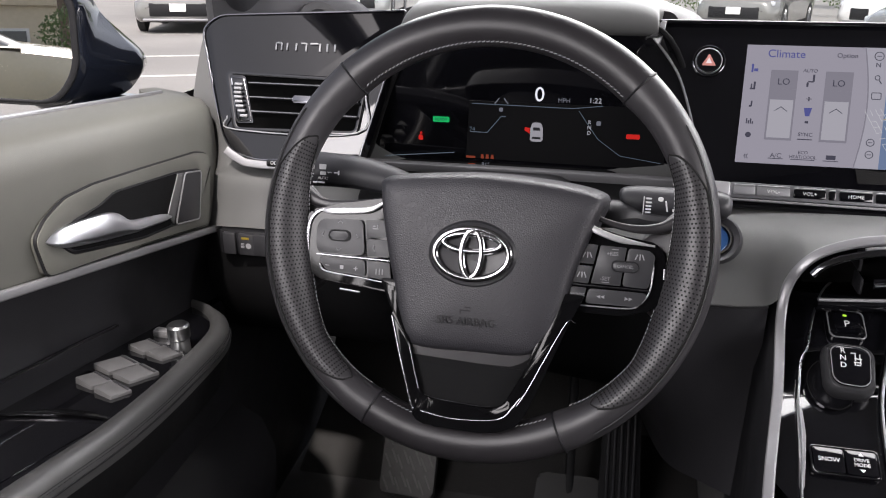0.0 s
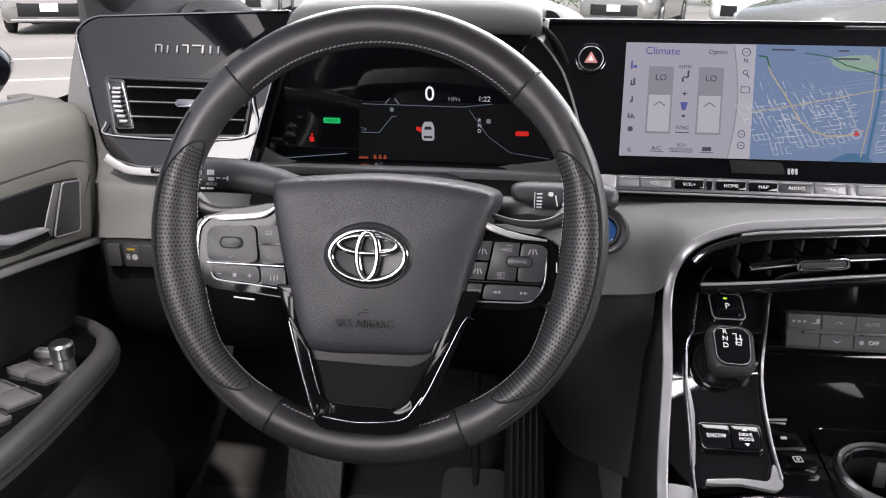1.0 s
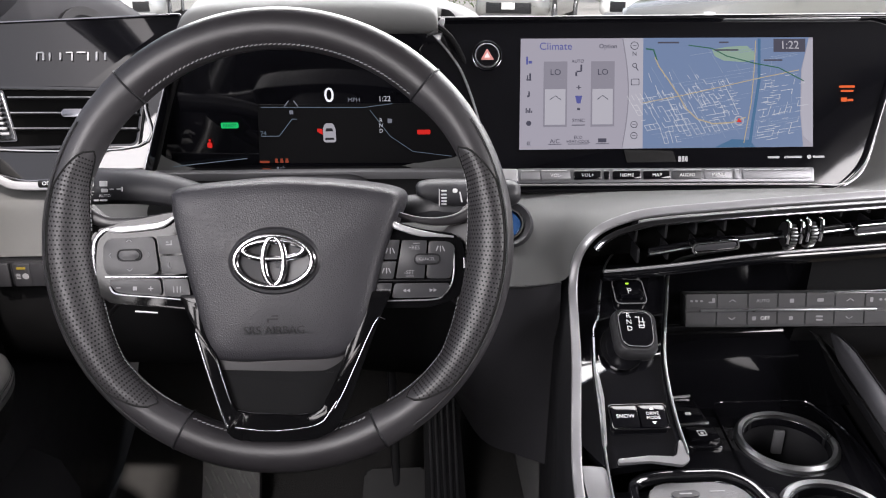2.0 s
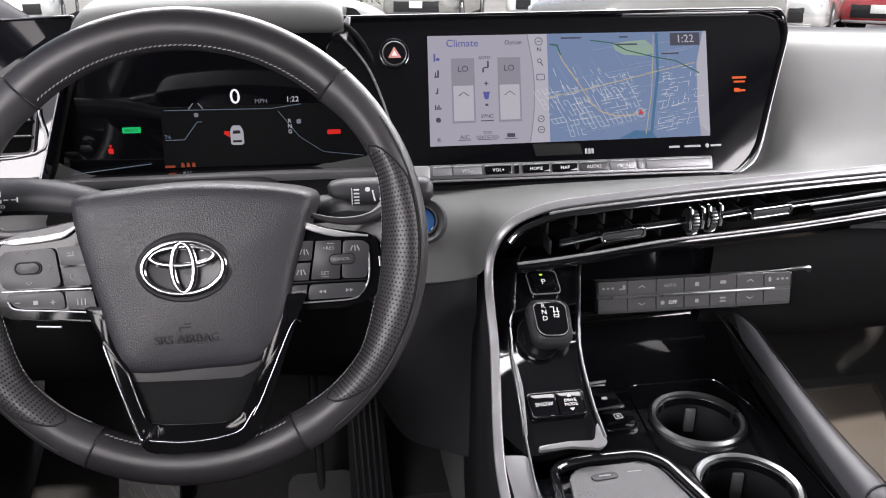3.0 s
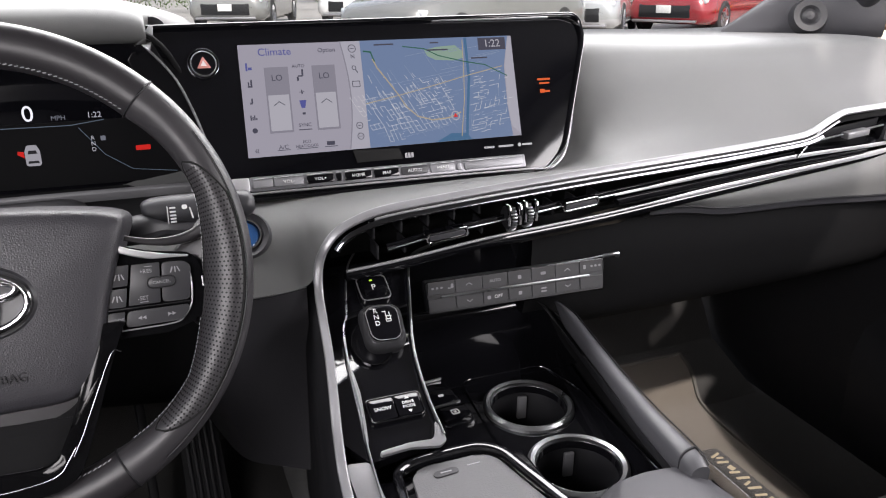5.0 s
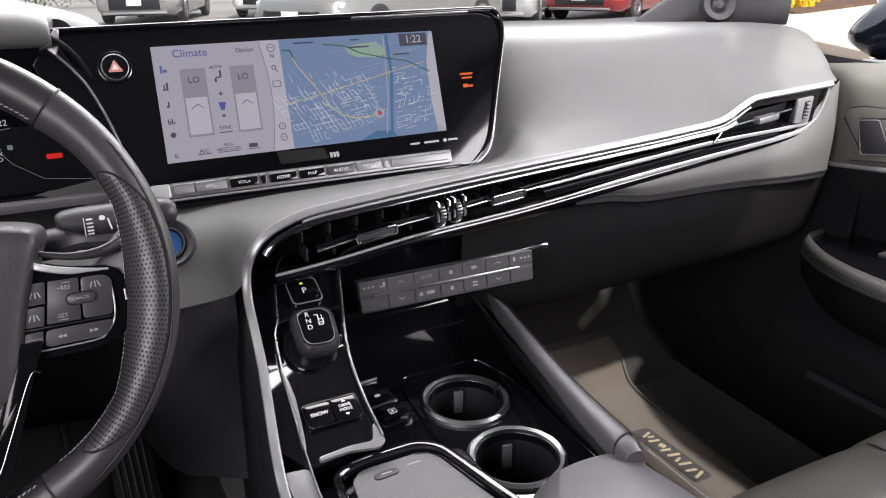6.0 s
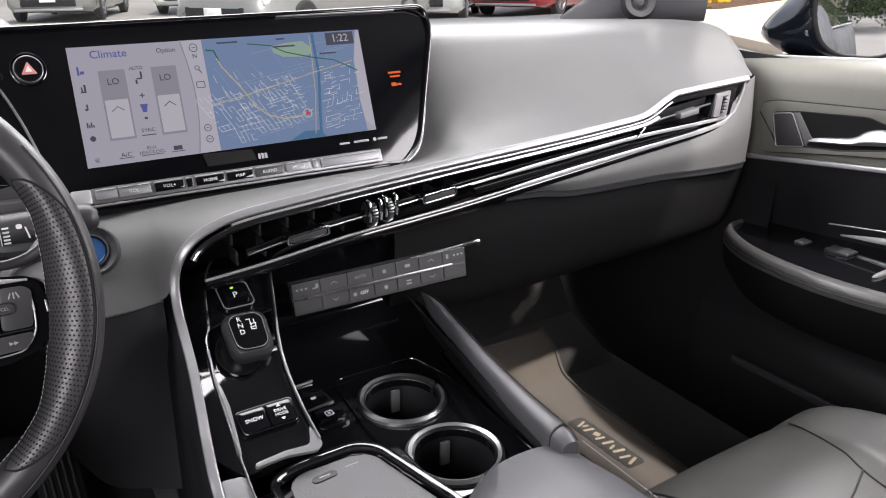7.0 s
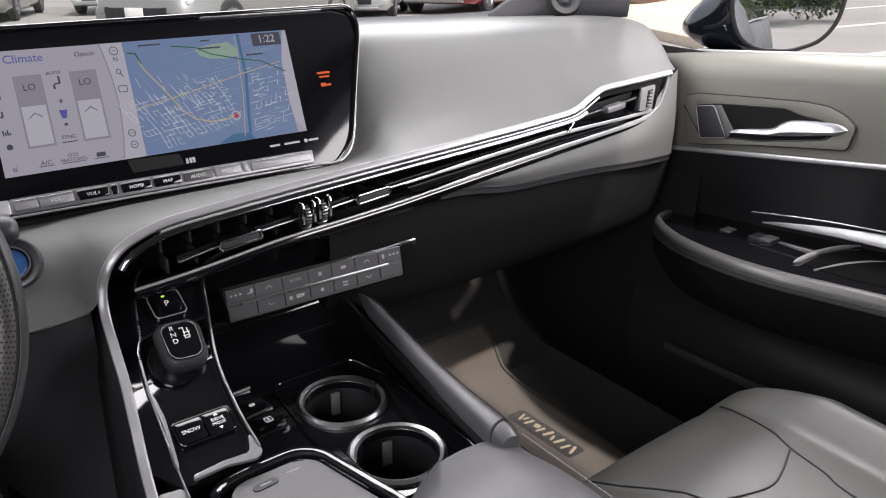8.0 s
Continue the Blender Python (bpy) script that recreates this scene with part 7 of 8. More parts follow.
    for y, zt, zb, h in ((.473, .6850, .6835, .007), (.486, .6890, .6755, .011), (.505, .6885, .6705, .013), (.527, .6860, .6655, .014), (.548, .6825, .6610, .014), (.562, .6765, .6580, .013), (.576, .6660, .6550, .013), (.600, .6600, .6510, .011), (.625, .6545, .6470, .009), (.640, .6500, .6455, .007)):
        rows.append([hm @ Vector((sx * y, q + dz, w)) for q, w in ((zt, .004), (zt, h * .45), (zt - .0006, h * .55), (zb + (zt - zb) * .30, h), (zb + (zt - zb) * .22, h), (zb, h * .75), (zb, .004))])
    cols = [catmull(list(c), 3) for c in zip(*rows)]
    rows = [list(r) for r in zip(*cols)]
    part("lever", grid_bm(rows, close_v=True, caps=True), BRUSHED, d, "bright satin chrome pull lever", 50)
    # switches
    if s < 0:
        for xa, y, ln in ((-.714, .569, .024), (-.690, .559, .022), (-.7125, .522, .030), (-.686, .509, .029), (-.7095, .4865, .019), (-.6835, .4735, .019)):
            at = Matrix.Translation((xa, y, za(y) + .0012)) @ pose(0, 0, 0, -9.6, 0, -25)
            key = part("window_switch", box_bm(0, 0, 0, .0245, ln, .007, at, .0015), SWITCHG, d, "grey window switch")
            part("switch_ridge", box_bm(0, ln * .36, .0036, .0215, .0020, .0022, at, .0006), BUTTON, key)
        pit = rounded([(-.727, .503), (-.672, .478), (-.672, .466), (-.727, .490)], .003)
        part("switch_pit", plate_bm([(x + .0, y) for x, y in pit], .001, Matrix.Translation((0, 0, za(.485) + .0012)) @ pose(0, 0, 0, 0, 0, 0)), DARKCHROME, d, "dusty gap between the switches")
        kn = part("mirror_knob", lathe_bm([(.0001, .027), (.0080, .027), (.0100, .025), (.0100, .014), (.0085, .012), (.0090, .0)], Matrix.Translation((-.681, .572, za(.572) + .002)), 24), SATIN, d, "knurled silver mirror knob")
        part("fold_switch", box_bm(-.7185, .605, za(.605) + .004, .018, .010, .008, None, .002), DULLTRIM, d)
    else:
        part("lock_switch", box_bm(.743, .622, za(.622) + .0005, .022, .016, .005, None, .0012), SWITCHG, d)
        part("window_switch", box_bm(.741, .562, za(.562) + .0005, .028, .036, .006, None, .0015), BUTTON, d, "window switch")
        part("switch_edge", box_bm(.739, .552, za(.552) + .0035, .026, .017, .003, None, .001), SWITCHG, d)
    # cup holder behind the switches, with a silver front lip, and a satin grip blade on the wall
    if s < 0:
        pr = rounded([(-.738, .408), (-.653, .4265), (-.6590, .395), (-.668, .30), (-.738, .30)], [.002, .004, .02, .01, .01])
        lip = [(-.738, .4085), (-.6965, .4240), (-.675, .4275), (-.653, .4268)]
        arc = [(-.742, .421), (-.728, .4285), (-.712, .4300), (-.700, .424), (-.697, .40)]
        bl = [(.565, .566), (.50, .578), (.44, .588), (.36, .602)]
    else:
        pr = rounded([(.6766, .4660), (.7263, .4680), (.7600, .4580), (.7850, .4350), (.7900, .30), (.6700, .30), (.6640, .40), (.6700, .4416)], .006)
        lip = [(.6700, .4760), (.6850, .4755), (.7120, .4760), (.7393, .4727), (.7700, .4630), (.7960, .4480)]
        arc = [(.6639, .4444), (.7092, .4301), (.7377, .4143), (.7588, .3963)]
        bl = [(.590, .4990), (.54, .5080), (.47, .5190), (.40, .5270), (.34, .5330)]
    # flat black sheet in place of the cup's shaded depth
    bm = plate_bm(pr, .001)
    for v in bm.verts:
        v.co.z += za(v.co.y) + .0015
    part("cup_tray", bm, THROAT_SHADE if s > 0 else GLOSS, d, "flat black sheet for the shaded cup recess")
    part("tray_lip", sweep_bm(catmull([Vector((x, y, za(y) + .003)) for x, y in lip], 5), rrect(.006, .006, .002, 2), (0, 0, 1), scale=taper(5 * (len(lip) - 1) + 1)), DARKCHROME if s < 0 else STRIPM, d, "polished tray lip")
    if s > 0:
        part("cup_rim", sweep_bm(catmull([Vector((x, y, za(y) + .0015)) for x, y in arc], 5), rrect(.004, .003, .001, 2), (0, 0, 1), scale=taper(5 * (len(arc) - 1) + 1)), DULLTRIM, d)
    if s < 0:
        part("grip_blade", sweep_bm(catmull([Vector((-(W + .017), y, z)) for y, z in bl], 4), rrect(.003, .006, .0012, 2), (1, 0, .3)), DARKCHROME, d, "dark polished grip blade")
    else:
        part("grip_blade", sweep_bm(catmull([Vector((W + .040, y, z - .0065)) for y, z in bl], 4), rrect(.020, .006, .002, 2), (-1, 0, .5), scale=[min(1.0, .12 + k * .075) for k in range(17)]), STRIPM, d, "satin grip blade")
        part("blade_line", sweep_bm(catmull([Vector((W + .038, y + .02, z + .0055)) for y, z in bl], 4), circle2(.0012, 5), (0, 0, 1)), DULLTRIM, d, "thin bright line over the blade")
    return d


door(-1, 0.0, "door_1", "driver's door with charcoal trim, chrome lever and window switches")
door(1, -.017, "door_2", "passenger's door with charcoal trim, chrome lever and armrest")


# ---- outside mirrors ----
def wing_mirror(s):
    mm = thing("wing_mirror", "gloss black wing mirror on the door", "mirror", (s * .95, .86, .74))
    c, n = (Vector((-1.000, .772, .782)), Vector((.305, -.95, .040))) if s < 0 else (Vector((1.050, .748, .772)), Vector((-.50, -.86, .060)))
    m = Matrix.Translation(c) @ n.to_track_quat("Z", "Y").to_matrix().to_4x4()
    # outline of the glass; local x runs inboard for the driver's mirror
    o = rounded([(-.105, -.052), (.070, -.066), (.098, -.030), (.104, .060), (-.085, .074)], [.03, .03, .03, .03, .04], 6)
    if s > 0:
        o = rounded([(.100, .075), (.121, .045), (.119, .0), (.101, -.041), (.068, -.061), (0, -.065), (-.055, -.048), (-.082, -.016), (-.090, .03), (-.080, .075)], .02, 3)
        o = [(-x, y) for x, y in o]
    rows = []
    for k, z, sh in ((1.0, .004, 0), (1.07, .002, 0), (1.09, -.012, .004), (1.05, -.055, .056), (.92, -.095, .066), (.62, -.130, .070), (.05, -.145, .070)):
        rows.append([m @ Vector((x * k - s * sh * (.5 - .5 * math.cos(math.pi * max(0.0, min(1.0, (.050 - y) / .095)))), y * k, z)) for x, y in o])
    part("shell", grid_bm(rows, close_v=True), CARBLACK, mm, "gloss black shell", 60)
    part("bezel", ring_bm([(x * 1.03, y * 1.03) for x, y in o], [(x * .95, y * .95) for x, y in o], .012, m @ pose(0, 0, .006), .002), DARK, mm)
    part("mirror_glass", plate_bm([(x * .955, y * .955) for x, y in o], .003, m @ pose(0, 0, .002, -2.5 if s < 0 else 0, 0 if s < 0 else -1.3)), MIRROR, mm, "reflecting glass")
    part("signal_lamp", sweep_bm([m @ Vector((-s * (.088 + .020), -.045, -.045)), m @ Vector((-s * (.088 + .018), .05, -.045))], rrect(.006, .010, .002, 2), (0, -1, 0)), DULLTRIM, mm)
    a = [m @ Vector((-s * .045, -.058, -.05)), m @ Vector((-s * .085, -.080, -.05)), Vector((s * .80, .86, .690))]
    part("arm", sweep_bm(catmull(a, 5), rrect(.075, .035, .012, 4), (0, 0, 1)), CARBLACK, mm)
    return mm


wing_mirror(-1)
wing_mirror(1)

# ---- footwell ----
mats = thing("floor_mat", "brown-grey carpet floor mat with a pale woven badge", "floor mat", (.45, .85, .09))
mat_edge = catmull([(.590, .56, 0), (.600, .68, 0), (.604, .80, 0), (.606, .88, 0), (.617, .965, 0), (.645, 1.03, 0), (.655, 1.06, 0), (.656, 1.09, 0)], 4)
mat_z = lambda y: .104 + max(0.0, y - .99) * .34 + max(0.0, y - 1.11) * 1.1
rows = []
for p in mat_edge:
    xs = [.22 + (p.x - .22) * k / 8 for k in range(9)]
    rows.append([(xs[0], p.y, mat_z(p.y) - .008)] + [(x, p.y, mat_z(p.y)) for x in xs] + [(xs[-1], p.y, mat_z(p.y) - .008)])
part("mat_carpet", grid_bm(rows), MATCARPET, mats, "", 60)
part("mat_binding", sweep_bm([Vector((p.x, p.y, mat_z(p.y))) for p in mat_edge] + [Vector((x, 1.09, mat_z(1.09))) for x in (.64, .50, .36, .22)], circle2(.004, 6), (0, 0, 1)), mat("mat_binding", (.10, .095, .085), .8), mats)
bm = bmesh.new()
for k, (y, w, h) in enumerate(((.833, .020, .0045), (.825, .012, .0040), (.814, .020, .0045), (.797, .010, .0110), (.786, .018, .0045), (.770, .022, .0050), (.757, .014, .0045), (.744, .022, .0050), (.727, .020, .0045), (.713, .022, .0050))):
    plate_bm(rrect(w, h, .001, 2), .002, pose(.5345 + .003 * (k % 2), y, .1062, 0, 0, -14 if k % 3 else 18), .0005, bm)
split_parts("woven_stroke", bm, mat("badge_thread", (.42, .36, .25), .8, var=.2, scale=300), mats, "pale woven strokes")
part("badge_patch", plate_bm(rounded([(.515, .852), (.552, .850), (.556, .700), (.518, .702)], .008), .002, pose(0, 0, .1050), .0005), CARPET, mats)
dm = thing("floor_mat", "black carpet floor mat under the pedals", "floor mat", (-.42, .85, .09))
mp = rounded([(-.66, .45), (-.22, .45), (-.24, .86), (-.33, .92), (-.52, .92), (-.62, .86)], .05)
part("mat_carpet", plate_bm(mp, .008, pose(0, 0, .104), .003), CARPET, dm)
part("mat_binding", sweep_bm([Vector((x, y, .103)) for x, y in mp], circle2(.004, 6), (0, 0, 1), closed=True), MIDP, dm)
ft = thing("foot_rest", "grey ribbed foot rest pad", "foot rest", (-.57, .96, .1))
FM = pose(-.570, .955, .158, 52, 0, 0)
FPAD = mat("foot_pad_grey", (0.10, 0.10, 0.097), 0.55, var=0.2, scale=90)
part("pad", plate_bm(rounded([(-.040, -.050), (.042, -.052), (.040, .050), (-.042, .052)], .008), .02, FM, .003), FPAD, ft)
bm = bmesh.new()
for k in range(8):
    for q in range(3):
        box_bm(0, 0, 0, .0028, .022, .002, FM @ pose(-.032 + k * .0092, -.033 + q * .033 + (k % 2) * .008 - .004, .0008, 0, 0, 28), .0006, bm)
split_parts("rib", bm, mat("rib_grey", (.15, .15, .145), .5), ft)
ap = thing("accelerator_pedal", "black ribbed accelerator pedal", "pedal", (-.27, .95, .1))
AM = pose(-.262, .955, .215, 62, 0, 3)
part("pad", plate_bm(rounded([(-.030, -.095), (.030, -.095), (.024, .095), (-.024, .095)], .008), .012, AM, .003), DARK, ap)
for k in range(5):
    part("rib", box_bm(0, 0, 0, .0045, .17, .004, AM @ pose(-.018 + k * .009, 0, .002), .0015), MIDP, ap)
bp = thing("brake_pedal", "wide black rubber brake pedal", "pedal", (-.35, .93, .1))
part("pad", plate_bm(rounded([(-.050, -.028), (.050, -.028), (.045, .030), (-.045, .030)], .01), .014, pose(-.330, .925, .155, 55, 0, 0), .004), RUBBER, bp)
part("arm", sweep_bm([(-.330, .94, .15), (-.335, 1.02, .30), (-.34, 1.05, .45)], rrect(.012, .03, .003, 2), (0, 0, 1)), DARK, bp)

# ---- passenger seat cushion ----
seat = thing("car_seat", "grey-black leather passenger seat cushion with stitched bolsters", "car seat", (.32, .10, .1))
SC, SH, SF = .332, .200, .436
rows = []
for k in [q / 2 for q in range(33)]:
    y = SF - k * .042
    edge = min(1.0, (k + .12) / 2.6) ** .5
    row = []
    for j in range(65):
        t = -1 + 2 * j / 64
        side = abs(t)
        bol = .022 * max(0, min(1, (side - .52) / .25)) - .020 * max(0, (side - .80) / .20) - .075 * max(0, (side - .93) / .07) ** 2
        yy = y - (.085 * max(0, side - .45) ** 1.6 * max(0, 1 - k / 8))
        z = .408 + bol - .060 * (1 - edge) - .014 * min(1, k / 8) + .012 * math.cos(t * 1.1)
        row.append((SC + SH * t, yy, z))
    rows.append(row)
rows = [[(x, y + .002, .19) for x, y, z in rows[0]], [(x, y + .006, z - .012) for x, y, z in rows[0]]] + rows
part("cushion", grid_bm(rows), SEATLEATHER, seat, "padded leather cushion", 70)


def seat_z(x, y):
    t = (x - SC) / SH
    side, k = abs(t), (SF - y) / .042
    edge = min(1.0, max(.05, k + .12) / 2.6) ** .5
    return .408 + .022 * max(0, min(1, (side - .52) / .25)) - .020 * max(0, (side - .80) / .20) - .060 * (1 - edge) - .014 * min(1, k / 8) + .012 * math.cos(t * 1.1)


for sx in (-1, 1):
    ln = catmull([(SC + sx * SH * q, yy, 0) for q, yy in ((.56, .418), (.525, .392), (.43, .349), (.345, .309), (.305, .268), (.255, .232), (.24, .10), (.24, -.10))], 8)
    part("seam", sweep_bm([Vector((p.x, p.y, seat_z(p.x, p.y) + .0004)) for p in ln], circle2(.0011, 6), (0, 0, 1)), DARK, seat)
ln = catmull([(SC + SH * q, yy, 0) for q, yy in ((-.345, .309), (-.135, .2935), (0, .288), (.135, .2935), (.345, .309))], 8)
part("seam", sweep_bm([Vector((p.x, p.y, seat_z(p.x, p.y) + .0004)) for p in ln], circle2(.0011, 6), (0, 0, 1)), DARK, seat)
part("side_skirt", sweep_bm([Vector((.530, .28, .28)), Vector((.535, .1, .27)), Vector((.535, -.15, .27))], rrect(.03, .14, .01, 3), (0, 0, 1)), LOWBLK, seat)

# ---- outdoors ----
TYRE = mat("tyre_rubber", (0.02, 0.02, 0.02), 0.8)
WINDOWG = mat("tinted_car_glass", (0.02, 0.025, 0.03), 0.05, coat=1.0)
LAMPG = mat("headlamp_glass", (0.6, 0.62, 0.65), 0.08, coat=1.0)
ALLOY = mat("alloy_rim", (0.4, 0.4, 0.42), 0.3, metal=1.0)
PLATEM = mat("plate_white", (0.7, 0.7, 0.68), 0.5)


def paint(name, c):
    return mat(name, c, 0.25, metal=0.2, var=0.05, coat=1.0, rvar=0.03)


PAINTS = {}


def parked_car(color, label, x, y, turn, suv=0.0):
    """A parked car; its nose points along local -y before the turn."""
    c = thing("parked_car", label, "car", (0, 0, 0), group="parked cars")
    key = str(color)
    if key not in PAINTS:
        PAINTS[key] = paint("car_paint", color)
    pm = PAINTS[key]
    # body: stations along the length: y, half width low, sill, belt height, half width belt
    st = [(-2.28, .55, .42, .58, .50), (-2.22, .78, .28, .70, .70), (-1.9, .88, .20, .82 + suv, .82), (-1.2, .90, .18, .94 + suv, .86), (-.6, .90, .18, 1.0 + suv, .87), (.4, .90, .18, 1.0 + suv, .87), (1.4, .90, .18, 1.0 + suv, .86), (2.0, .88, .22, .98 + suv, .80), (2.25, .80, .30, .85, .70), (2.3, .6, .45, .65, .52)]
    rows = []
    for yy, w, zl, zb, wb in st:
        rows.append([(-w * .9, yy, zl), (-w, yy, zl + .10), (-w, yy, (zl + zb) / 2), (-wb, yy, zb - .05), (-wb * .88, yy, zb), (0, yy, zb + .03), (wb * .88, yy, zb), (wb, yy, zb - .05), (w, yy, (zl + zb) / 2), (w, yy, zl + .10), (w * .9, yy, zl)])
    rows2 = list(zip(*[catmull(list(r), 4) for r in zip(*rows)]))
    part("body", grid_bm([list(r) for r in rows2], close_v=True, caps=True), pm, c, "", 50)
    rows = []
    for yy, z0, z1, w in ((-.95, .96, .99, .80), (-.35, .98, 1.28, .70), (-.05, .98, 1.40, .64), (.5, .98, 1.45, .62), (1.2, .98, 1.38, .62), (1.75, .97, 1.08, .70)):
        rows.append([(-w - .10, yy, z0 + suv), (-w, yy, z1 - .06 + suv * 1.6), (-w * .8, yy, z1 + suv * 1.6), (w * .8, yy, z1 + suv * 1.6), (w, yy, z1 - .06 + suv * 1.6), (w + .10, yy, z0 + suv)])
    part("cabin_glass", grid_bm(rows, caps=True), WINDOWG, c, "dark windows", 40)
    rows = [[(x * .98, yy, z) for x in (-.50, 0, .50)] for yy, z in ((-.08, 1.41 + suv * 1.6), (.5, 1.462 + suv * 1.6), (1.2, 1.392 + suv * 1.6))]
    part("roof", grid_bm(rows), pm, c)
    for sx in (-1, 1):
        for yy in (-1.38, 1.38):
            wm = Matrix.Translation((sx * .86, yy, .33)) @ pose(0, 0, 0, 0, 90 * sx, 0)
            w = part("wheel", lathe_bm([(.20, .045), (.29, .05), (.325, .03), (.33, -.10), (.28, -.12), (.05, -.12)], wm, 24), TYRE, c)
            part("rim", lathe_bm([(.0001, .035), (.06, .045), (.19, .030), (.21, .05)], wm, 20), ALLOY, w)
            sp = bmesh.new()
            for k in range(5):
                box_bm(0, .12, .048, .035, .15, .015, wm @ pose(0, 0, 0, 0, 0, 72 * k), .004, sp)
            part("spokes", sp, ALLOY, w)
        part("headlamp", box_bm(sx * .66, -2.05, .66 + suv * .6, .30, .22, .10, pose(0, 0, 0, 0, 0, 0), .03), LAMPG, c)
        part("tail_lamp", box_bm(sx * .66, 2.17, .80 + suv * .6, .34, .12, .10, None, .03), mat("tail_red", (.3, .01, .01), .2, coat=1.0) if "tail_red" not in bpy.data.materials else bpy.data.materials["tail_red"], c)
        part("door_mirror", box_bm(sx * .98, -.55, 1.02 + suv, .18, .10, .12, None, .03), pm, c)
    part("grille", box_bm(0, -2.235, .46, 1.1, .10, .26, None, .03), DARK, c, "black grille")
    part("bumper_lip", box_bm(0, -2.26, .27, 1.35, .10, .05, None, .02), DULLTRIM, c)
    part("number_plate", box_bm(0, -2.30, .50, .31, .02, .15, None, .004), PLATEM, c, "blank plate")
    m = LOT @ pose(x, y, 0, 0, 0, turn)
    c.matrix_basis = m
    return c


GREYC, SILV, WHT, REDC = (.20, .20, .19), (.42, .43, .43), (.75, .75, .74), (.30, .012, .018)
parked_car(GREYC, "dark grey parked saloon facing the lane", -9.6, 16.8, 22)
parked_car(SILV, "silver parked saloon across the lane", -7.3, 22.6, 8)
parked_car(SILV, "silver parked hatchback in the far row", -.9, 22.5, 4)
parked_car(GREYC, "grey parked saloon with a chrome lower lip", 3.0, 21.0, -22)
parked_car(WHT, "white parked saloon in the far row", 6.3, 21.3, -30)
parked_car(GREYC, "grey parked saloon close to the lane", 5.2, 12.2, -62)
parked_car(SILV, "silver parked hatchback beside the red one", 9.0, 14.8, -40)
parked_car(REDC, "red parked saloon at the kerb", 12.0, 14.6, -62)
parked_car(REDC, "red parked hatchback at the kerb", 16.2, 16.6, -62)
parked_car(SILV, "silver parked saloon some way behind", 3.4, -22.0, 158)
parked_car((.42, .37, .26), "beige parked car behind the driver's door", -2.4, -6.6, 86)

LINEP = mat("worn_white_paint", (.62, .61, .57), .7, var=.3, scale=8)
for k, (x, y, ln, tr) in enumerate(((-5.3, 8.6, 3.2, -60), (-6.4, 10.8, 3.2, -60), (11.6, 4.0, 6.0, 82), (13.0, 6.2, 6.0, 82), (15.0, 8.4, 6.0, 82), (9.0, 1.6, 6.0, 82))):
    bm = box_bm(0, 0, .003, .11, ln, .006, LOT @ pose(x, y, 0, 0, 0, tr))
    tagged(part("parking_line", bm, LINEP, None), "worn white painted parking line", "road marking", "parking lines")
WALK = mat("pale_concrete", (.62, .52, .40), .85, var=.12, scale=20, bump=.3, bscale=80, big=.8)
bm = plate_bm([(8.4, 5.9), (9.6, 5.5), (26.0, 13.5), (26.0, 30.0), (14.8, 13.0), (9.8, 8.4)], .2, LOT @ pose(0, 0, .13), .03)
tagged(part("pavement", bm, WALK, None), "pale tan concrete pavement with kerb", "pavement", kind="structure")
MULCH = mat("brown_mulch", (.10, .06, .035), .95, var=.5, scale=14, bump=1.0, bscale=40, bdist=.03)
bm = plate_bm(rounded([(13.2, 10.9), (18.0, 12.4), (24.0, 20.0), (17.0, 17.8)], .6), .1, LOT @ pose(0, 0, .19), .04)
tagged(part("planting_bed", bm, MULCH, None), "brown mulch planting bed", "planting bed", kind="structure")
HEDGE = mat("hedge_leaf", (.06, .10, .025), .6, var=.4, scale=6)
YELLOW = mat("yellow_flower", (.75, .50, .02), .6, var=.2, scale=9)
BARK = mat("bark", (.12, .09, .07), .9, var=.3, scale=12, bump=.8, bscale=30, bdist=.02)


def leaves_bm(n, rx, ry, rz, size, seed, hollow=.55):
    r = random.Random(seed)
    bm = bmesh.new()
    for _ in range(n):
        while True:
            p = Vector((r.uniform(-1, 1), r.uniform(-1, 1), r.uniform(-1, 1)))
            if hollow < p.length < 1 + .15 * math.sin(5 * p.x + seed) * math.cos(4 * p.y):
                break
        c = Vector((p.x * rx, p.y * ry, p.z * rz))
        q = Euler((r.uniform(0, 6.3), r.uniform(0, 6.3), r.uniform(0, 6.3))).to_matrix()
        s = size * r.uniform(.6, 1.3)
        vs = [bm.verts.new(c + q @ Vector(v) * s) for v in ((-.5, 0, 0), (0, -.28, .06), (.5, 0, 0), (0, .28, .06))]
        bm.faces.new(vs)
    return bm


def bush(x, y, rx, ry, h, material, label, seed, n=900):
    b = thing("bush", label, "bush", (0, 0, 0), group="bushes")
    bm = leaves_bm(n, rx, ry, h / 2, .09, seed)
    bmesh.ops.translate(bm, vec=(0, 0, h / 2), verts=bm.verts)
    tagged(part("foliage", bm, material, b, smooth=False), kind="stuff")
    sb = bmesh.new()
    for k in range(5):
        a = k * 1.26
        sweep_bm([(0, 0, 0), (rx * .3 * math.cos(a), ry * .3 * math.sin(a), h * .35), (rx * .6 * math.cos(a), ry * .6 * math.sin(a), h * .7)], circle2(.015, 5), (0, 0, 1), bm=sb, scale=[1, .7, .4])
    part("stems", sb, BARK, b)
    b.matrix_basis = LOT @ pose(x, y, .05)
    return b


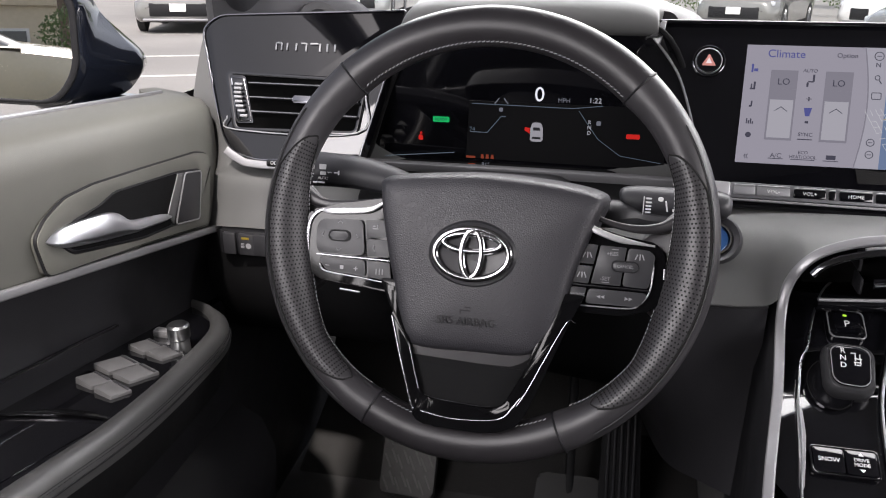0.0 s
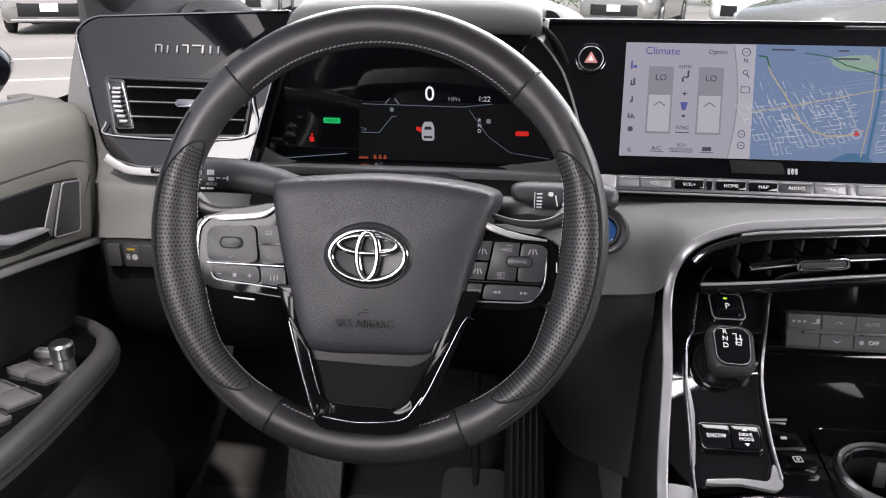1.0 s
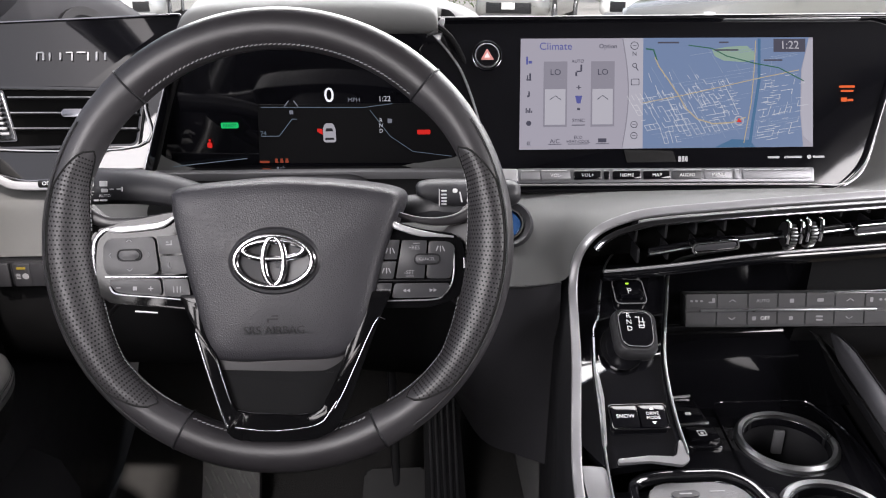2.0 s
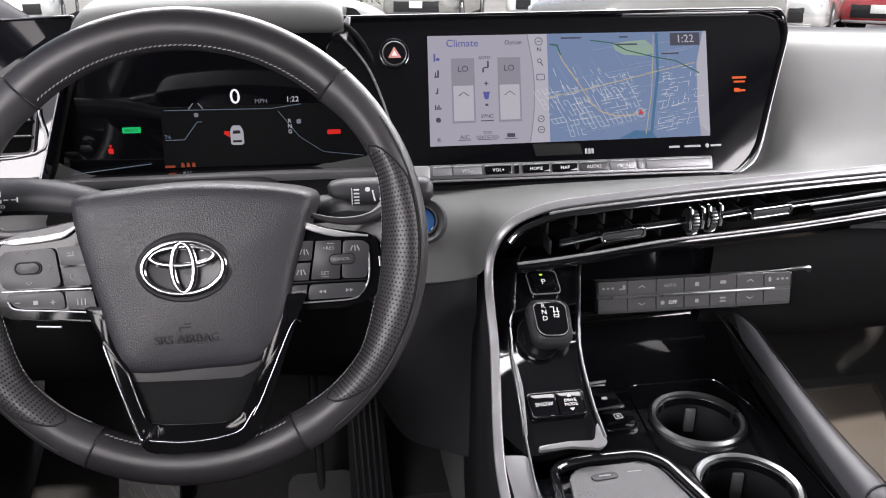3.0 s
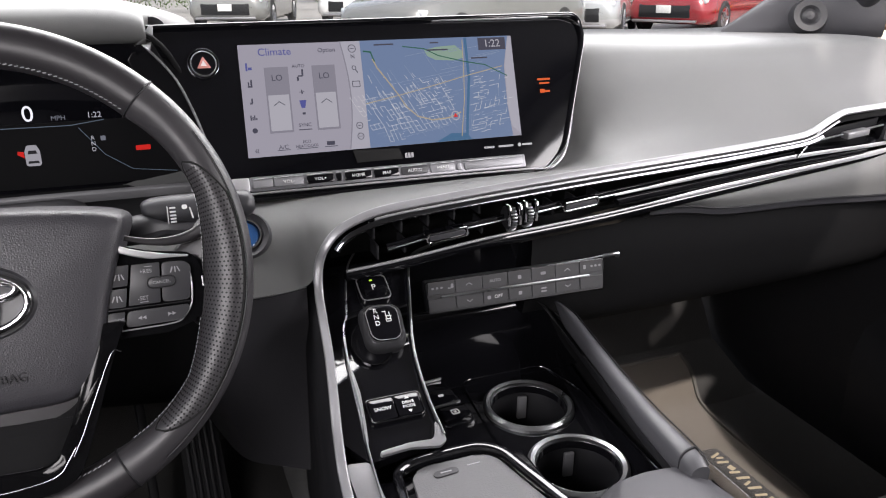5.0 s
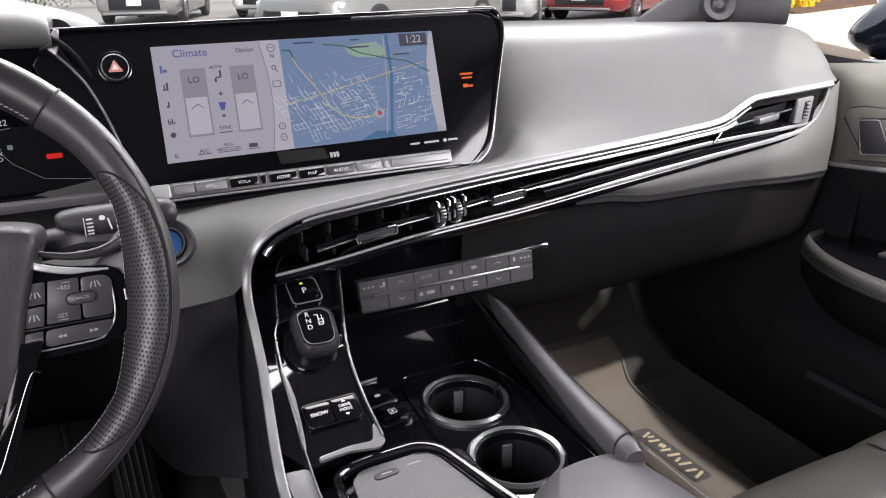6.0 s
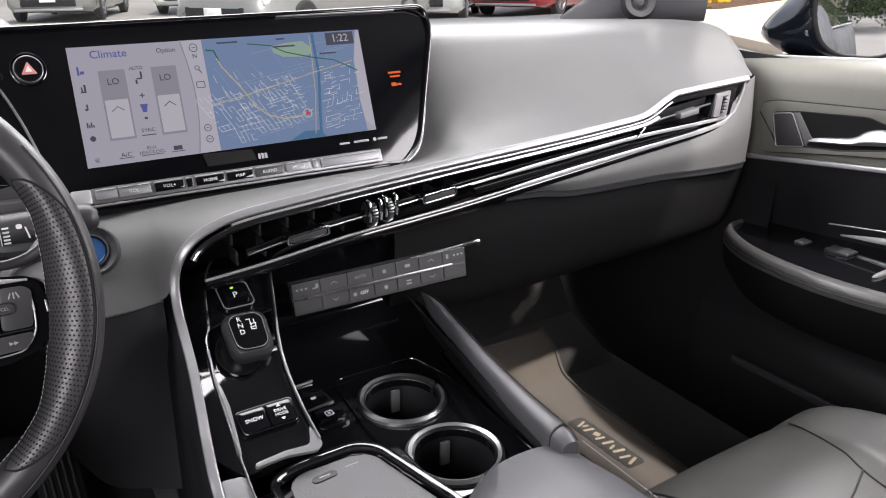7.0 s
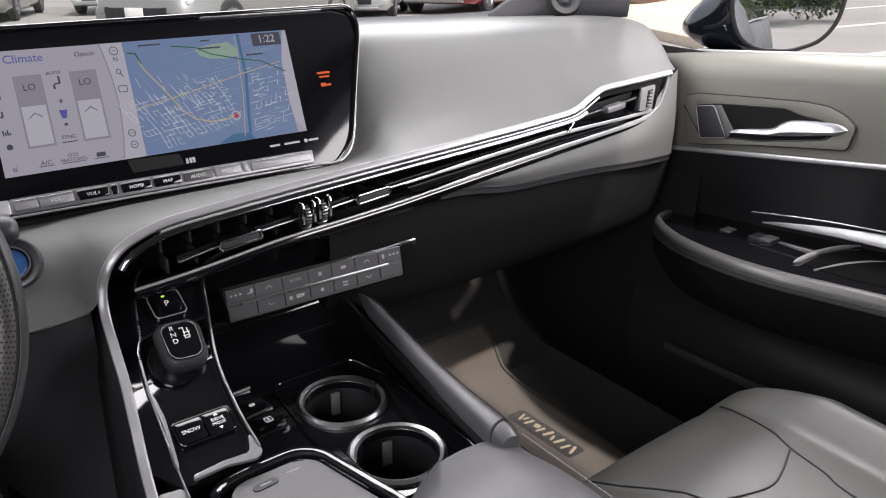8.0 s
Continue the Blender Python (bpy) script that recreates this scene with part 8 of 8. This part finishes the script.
bush(14.6, 12.2, .55, .5, .55, YELLOW, "low yellow flowering bush in mulch", 3)
bush(16.4, 13.4, .6, .5, .55, YELLOW, "low yellow flowering bush in mulch", 4)
bush(13.6, 15.5, .35, .3, .40, YELLOW, "small yellow flowering bush", 6, 500)
bush(-.6, -19.6, 1.4, .9, 1.9, HEDGE, "green leafy bush by the parked cars", 8, 2600)
bush(.9, -21.0, 1.3, .9, 1.7, HEDGE, "green leafy bush by the parked cars", 9, 2600)
bush(15.8, 16.4, 1.0, .9, 1.1, HEDGE, "green leafy bush by the kerb", 7, 1500)
for k, x in enumerate((-16.5, -14.6, -12.6, -10.6, -8.4)):
    bush(x, 27.0, 1.3, .8, 1.5, HEDGE, "clipped green hedge bush", 20 + k, 1300)
for k, x in enumerate((0.5, 2.6, 4.8, 7.4)):
    bush(x, 29.0, 1.5, .8, 1.7, HEDGE, "clipped green hedge bush", 30 + k, 1300)


def tree(x, y, h, seed):
    t = thing("tree", "leafy green tree beyond the parked cars", "tree", (0, 0, 0), group="trees")
    r = random.Random(seed)
    tb = bmesh.new()
    sweep_bm(catmull([(0, 0, 0), (.05, .03, h * .2), (-.04, .06, h * .45), (.03, 0, h * .8)], 4), circle2(.17, 8), (0, 1, 0), bm=tb, scale=[1.2, 1.05, 1, .95, .9, .85, .8, .75, .7, .6, .5, .4, .3])
    part("trunk", tb, BARK, t)
    for k in range(6):
        a = k * 1.1 + r.uniform(0, .5)
        z0 = h * r.uniform(.3, .6)
        lb = sweep_bm([(0, 0, z0), (h * .12 * math.cos(a), h * .12 * math.sin(a), z0 + h * .12), (h * .26 * math.cos(a), h * .26 * math.sin(a), z0 + h * .2)], circle2(.06, 6), (0, 0, 1), scale=[1, .7, .35])
        part("limb", lb, BARK, t)
    cb = leaves_bm(3200, h * .36, h * .34, h * .34, .24, seed, .35)
    bmesh.ops.translate(cb, vec=(0, 0, h * .68), verts=cb.verts)
    tagged(part("crown", cb, HEDGE, t, smooth=False), kind="stuff")
    t.matrix_basis = LOT @ pose(x, y, 0)
    return t


for k, (x, y, h) in enumerate(((-10.5, -17.0, 9.0), (-15.0, -19.0, 9.5), (-1.5, -26.0, 9.0), (13, -16, 6.5), (19, -21, 7.5), (24, -9, 6.5), (-17, 33, 7), (10, 36, 8), (27, 30, 8))):
    tree(x, y, h, 50 + k)

# beige building behind, with window bays
WALLB = mat("beige_plaster", (.55, .48, .36), .9, var=.1, scale=5, bump=.3, bscale=60, big=.5)
ROOFB = mat("grey_roof", (.18, .18, .18), .8, var=.15)
bld = thing("building", "beige plastered showroom building with tall windows", "building", (-10, -32, GZ))
part("wall", box_bm(-10, -36, 2.4, 26, 8, 6.0), WALLB, bld, "beige wall")
part("roof", box_bm(-10, -36, 5.6, 26.6, 8.6, .4, None, .05), ROOFB, bld)
part("ledge", box_bm(-10, -31.95, 3.6, 26, .25, .3, None, .03), WALLB, bld)
for k in range(6):
    x = -20.5 + k * 4.1
    w = part("window", box_bm(x, -31.98, 1.35, 2.6, .10, 2.6, None, .02), mat("window_frame_pale", (.6, .6, .58), .5) if k == 0 else bpy.data.materials["window_frame_pale"], bld)
    part("pane", box_bm(x - .63, -31.91, 1.35, 1.15, .04, 2.4), WINDOWG, w)
    part("pane", box_bm(x + .63, -31.91, 1.35, 1.15, .04, 2.4), WINDOWG, w)
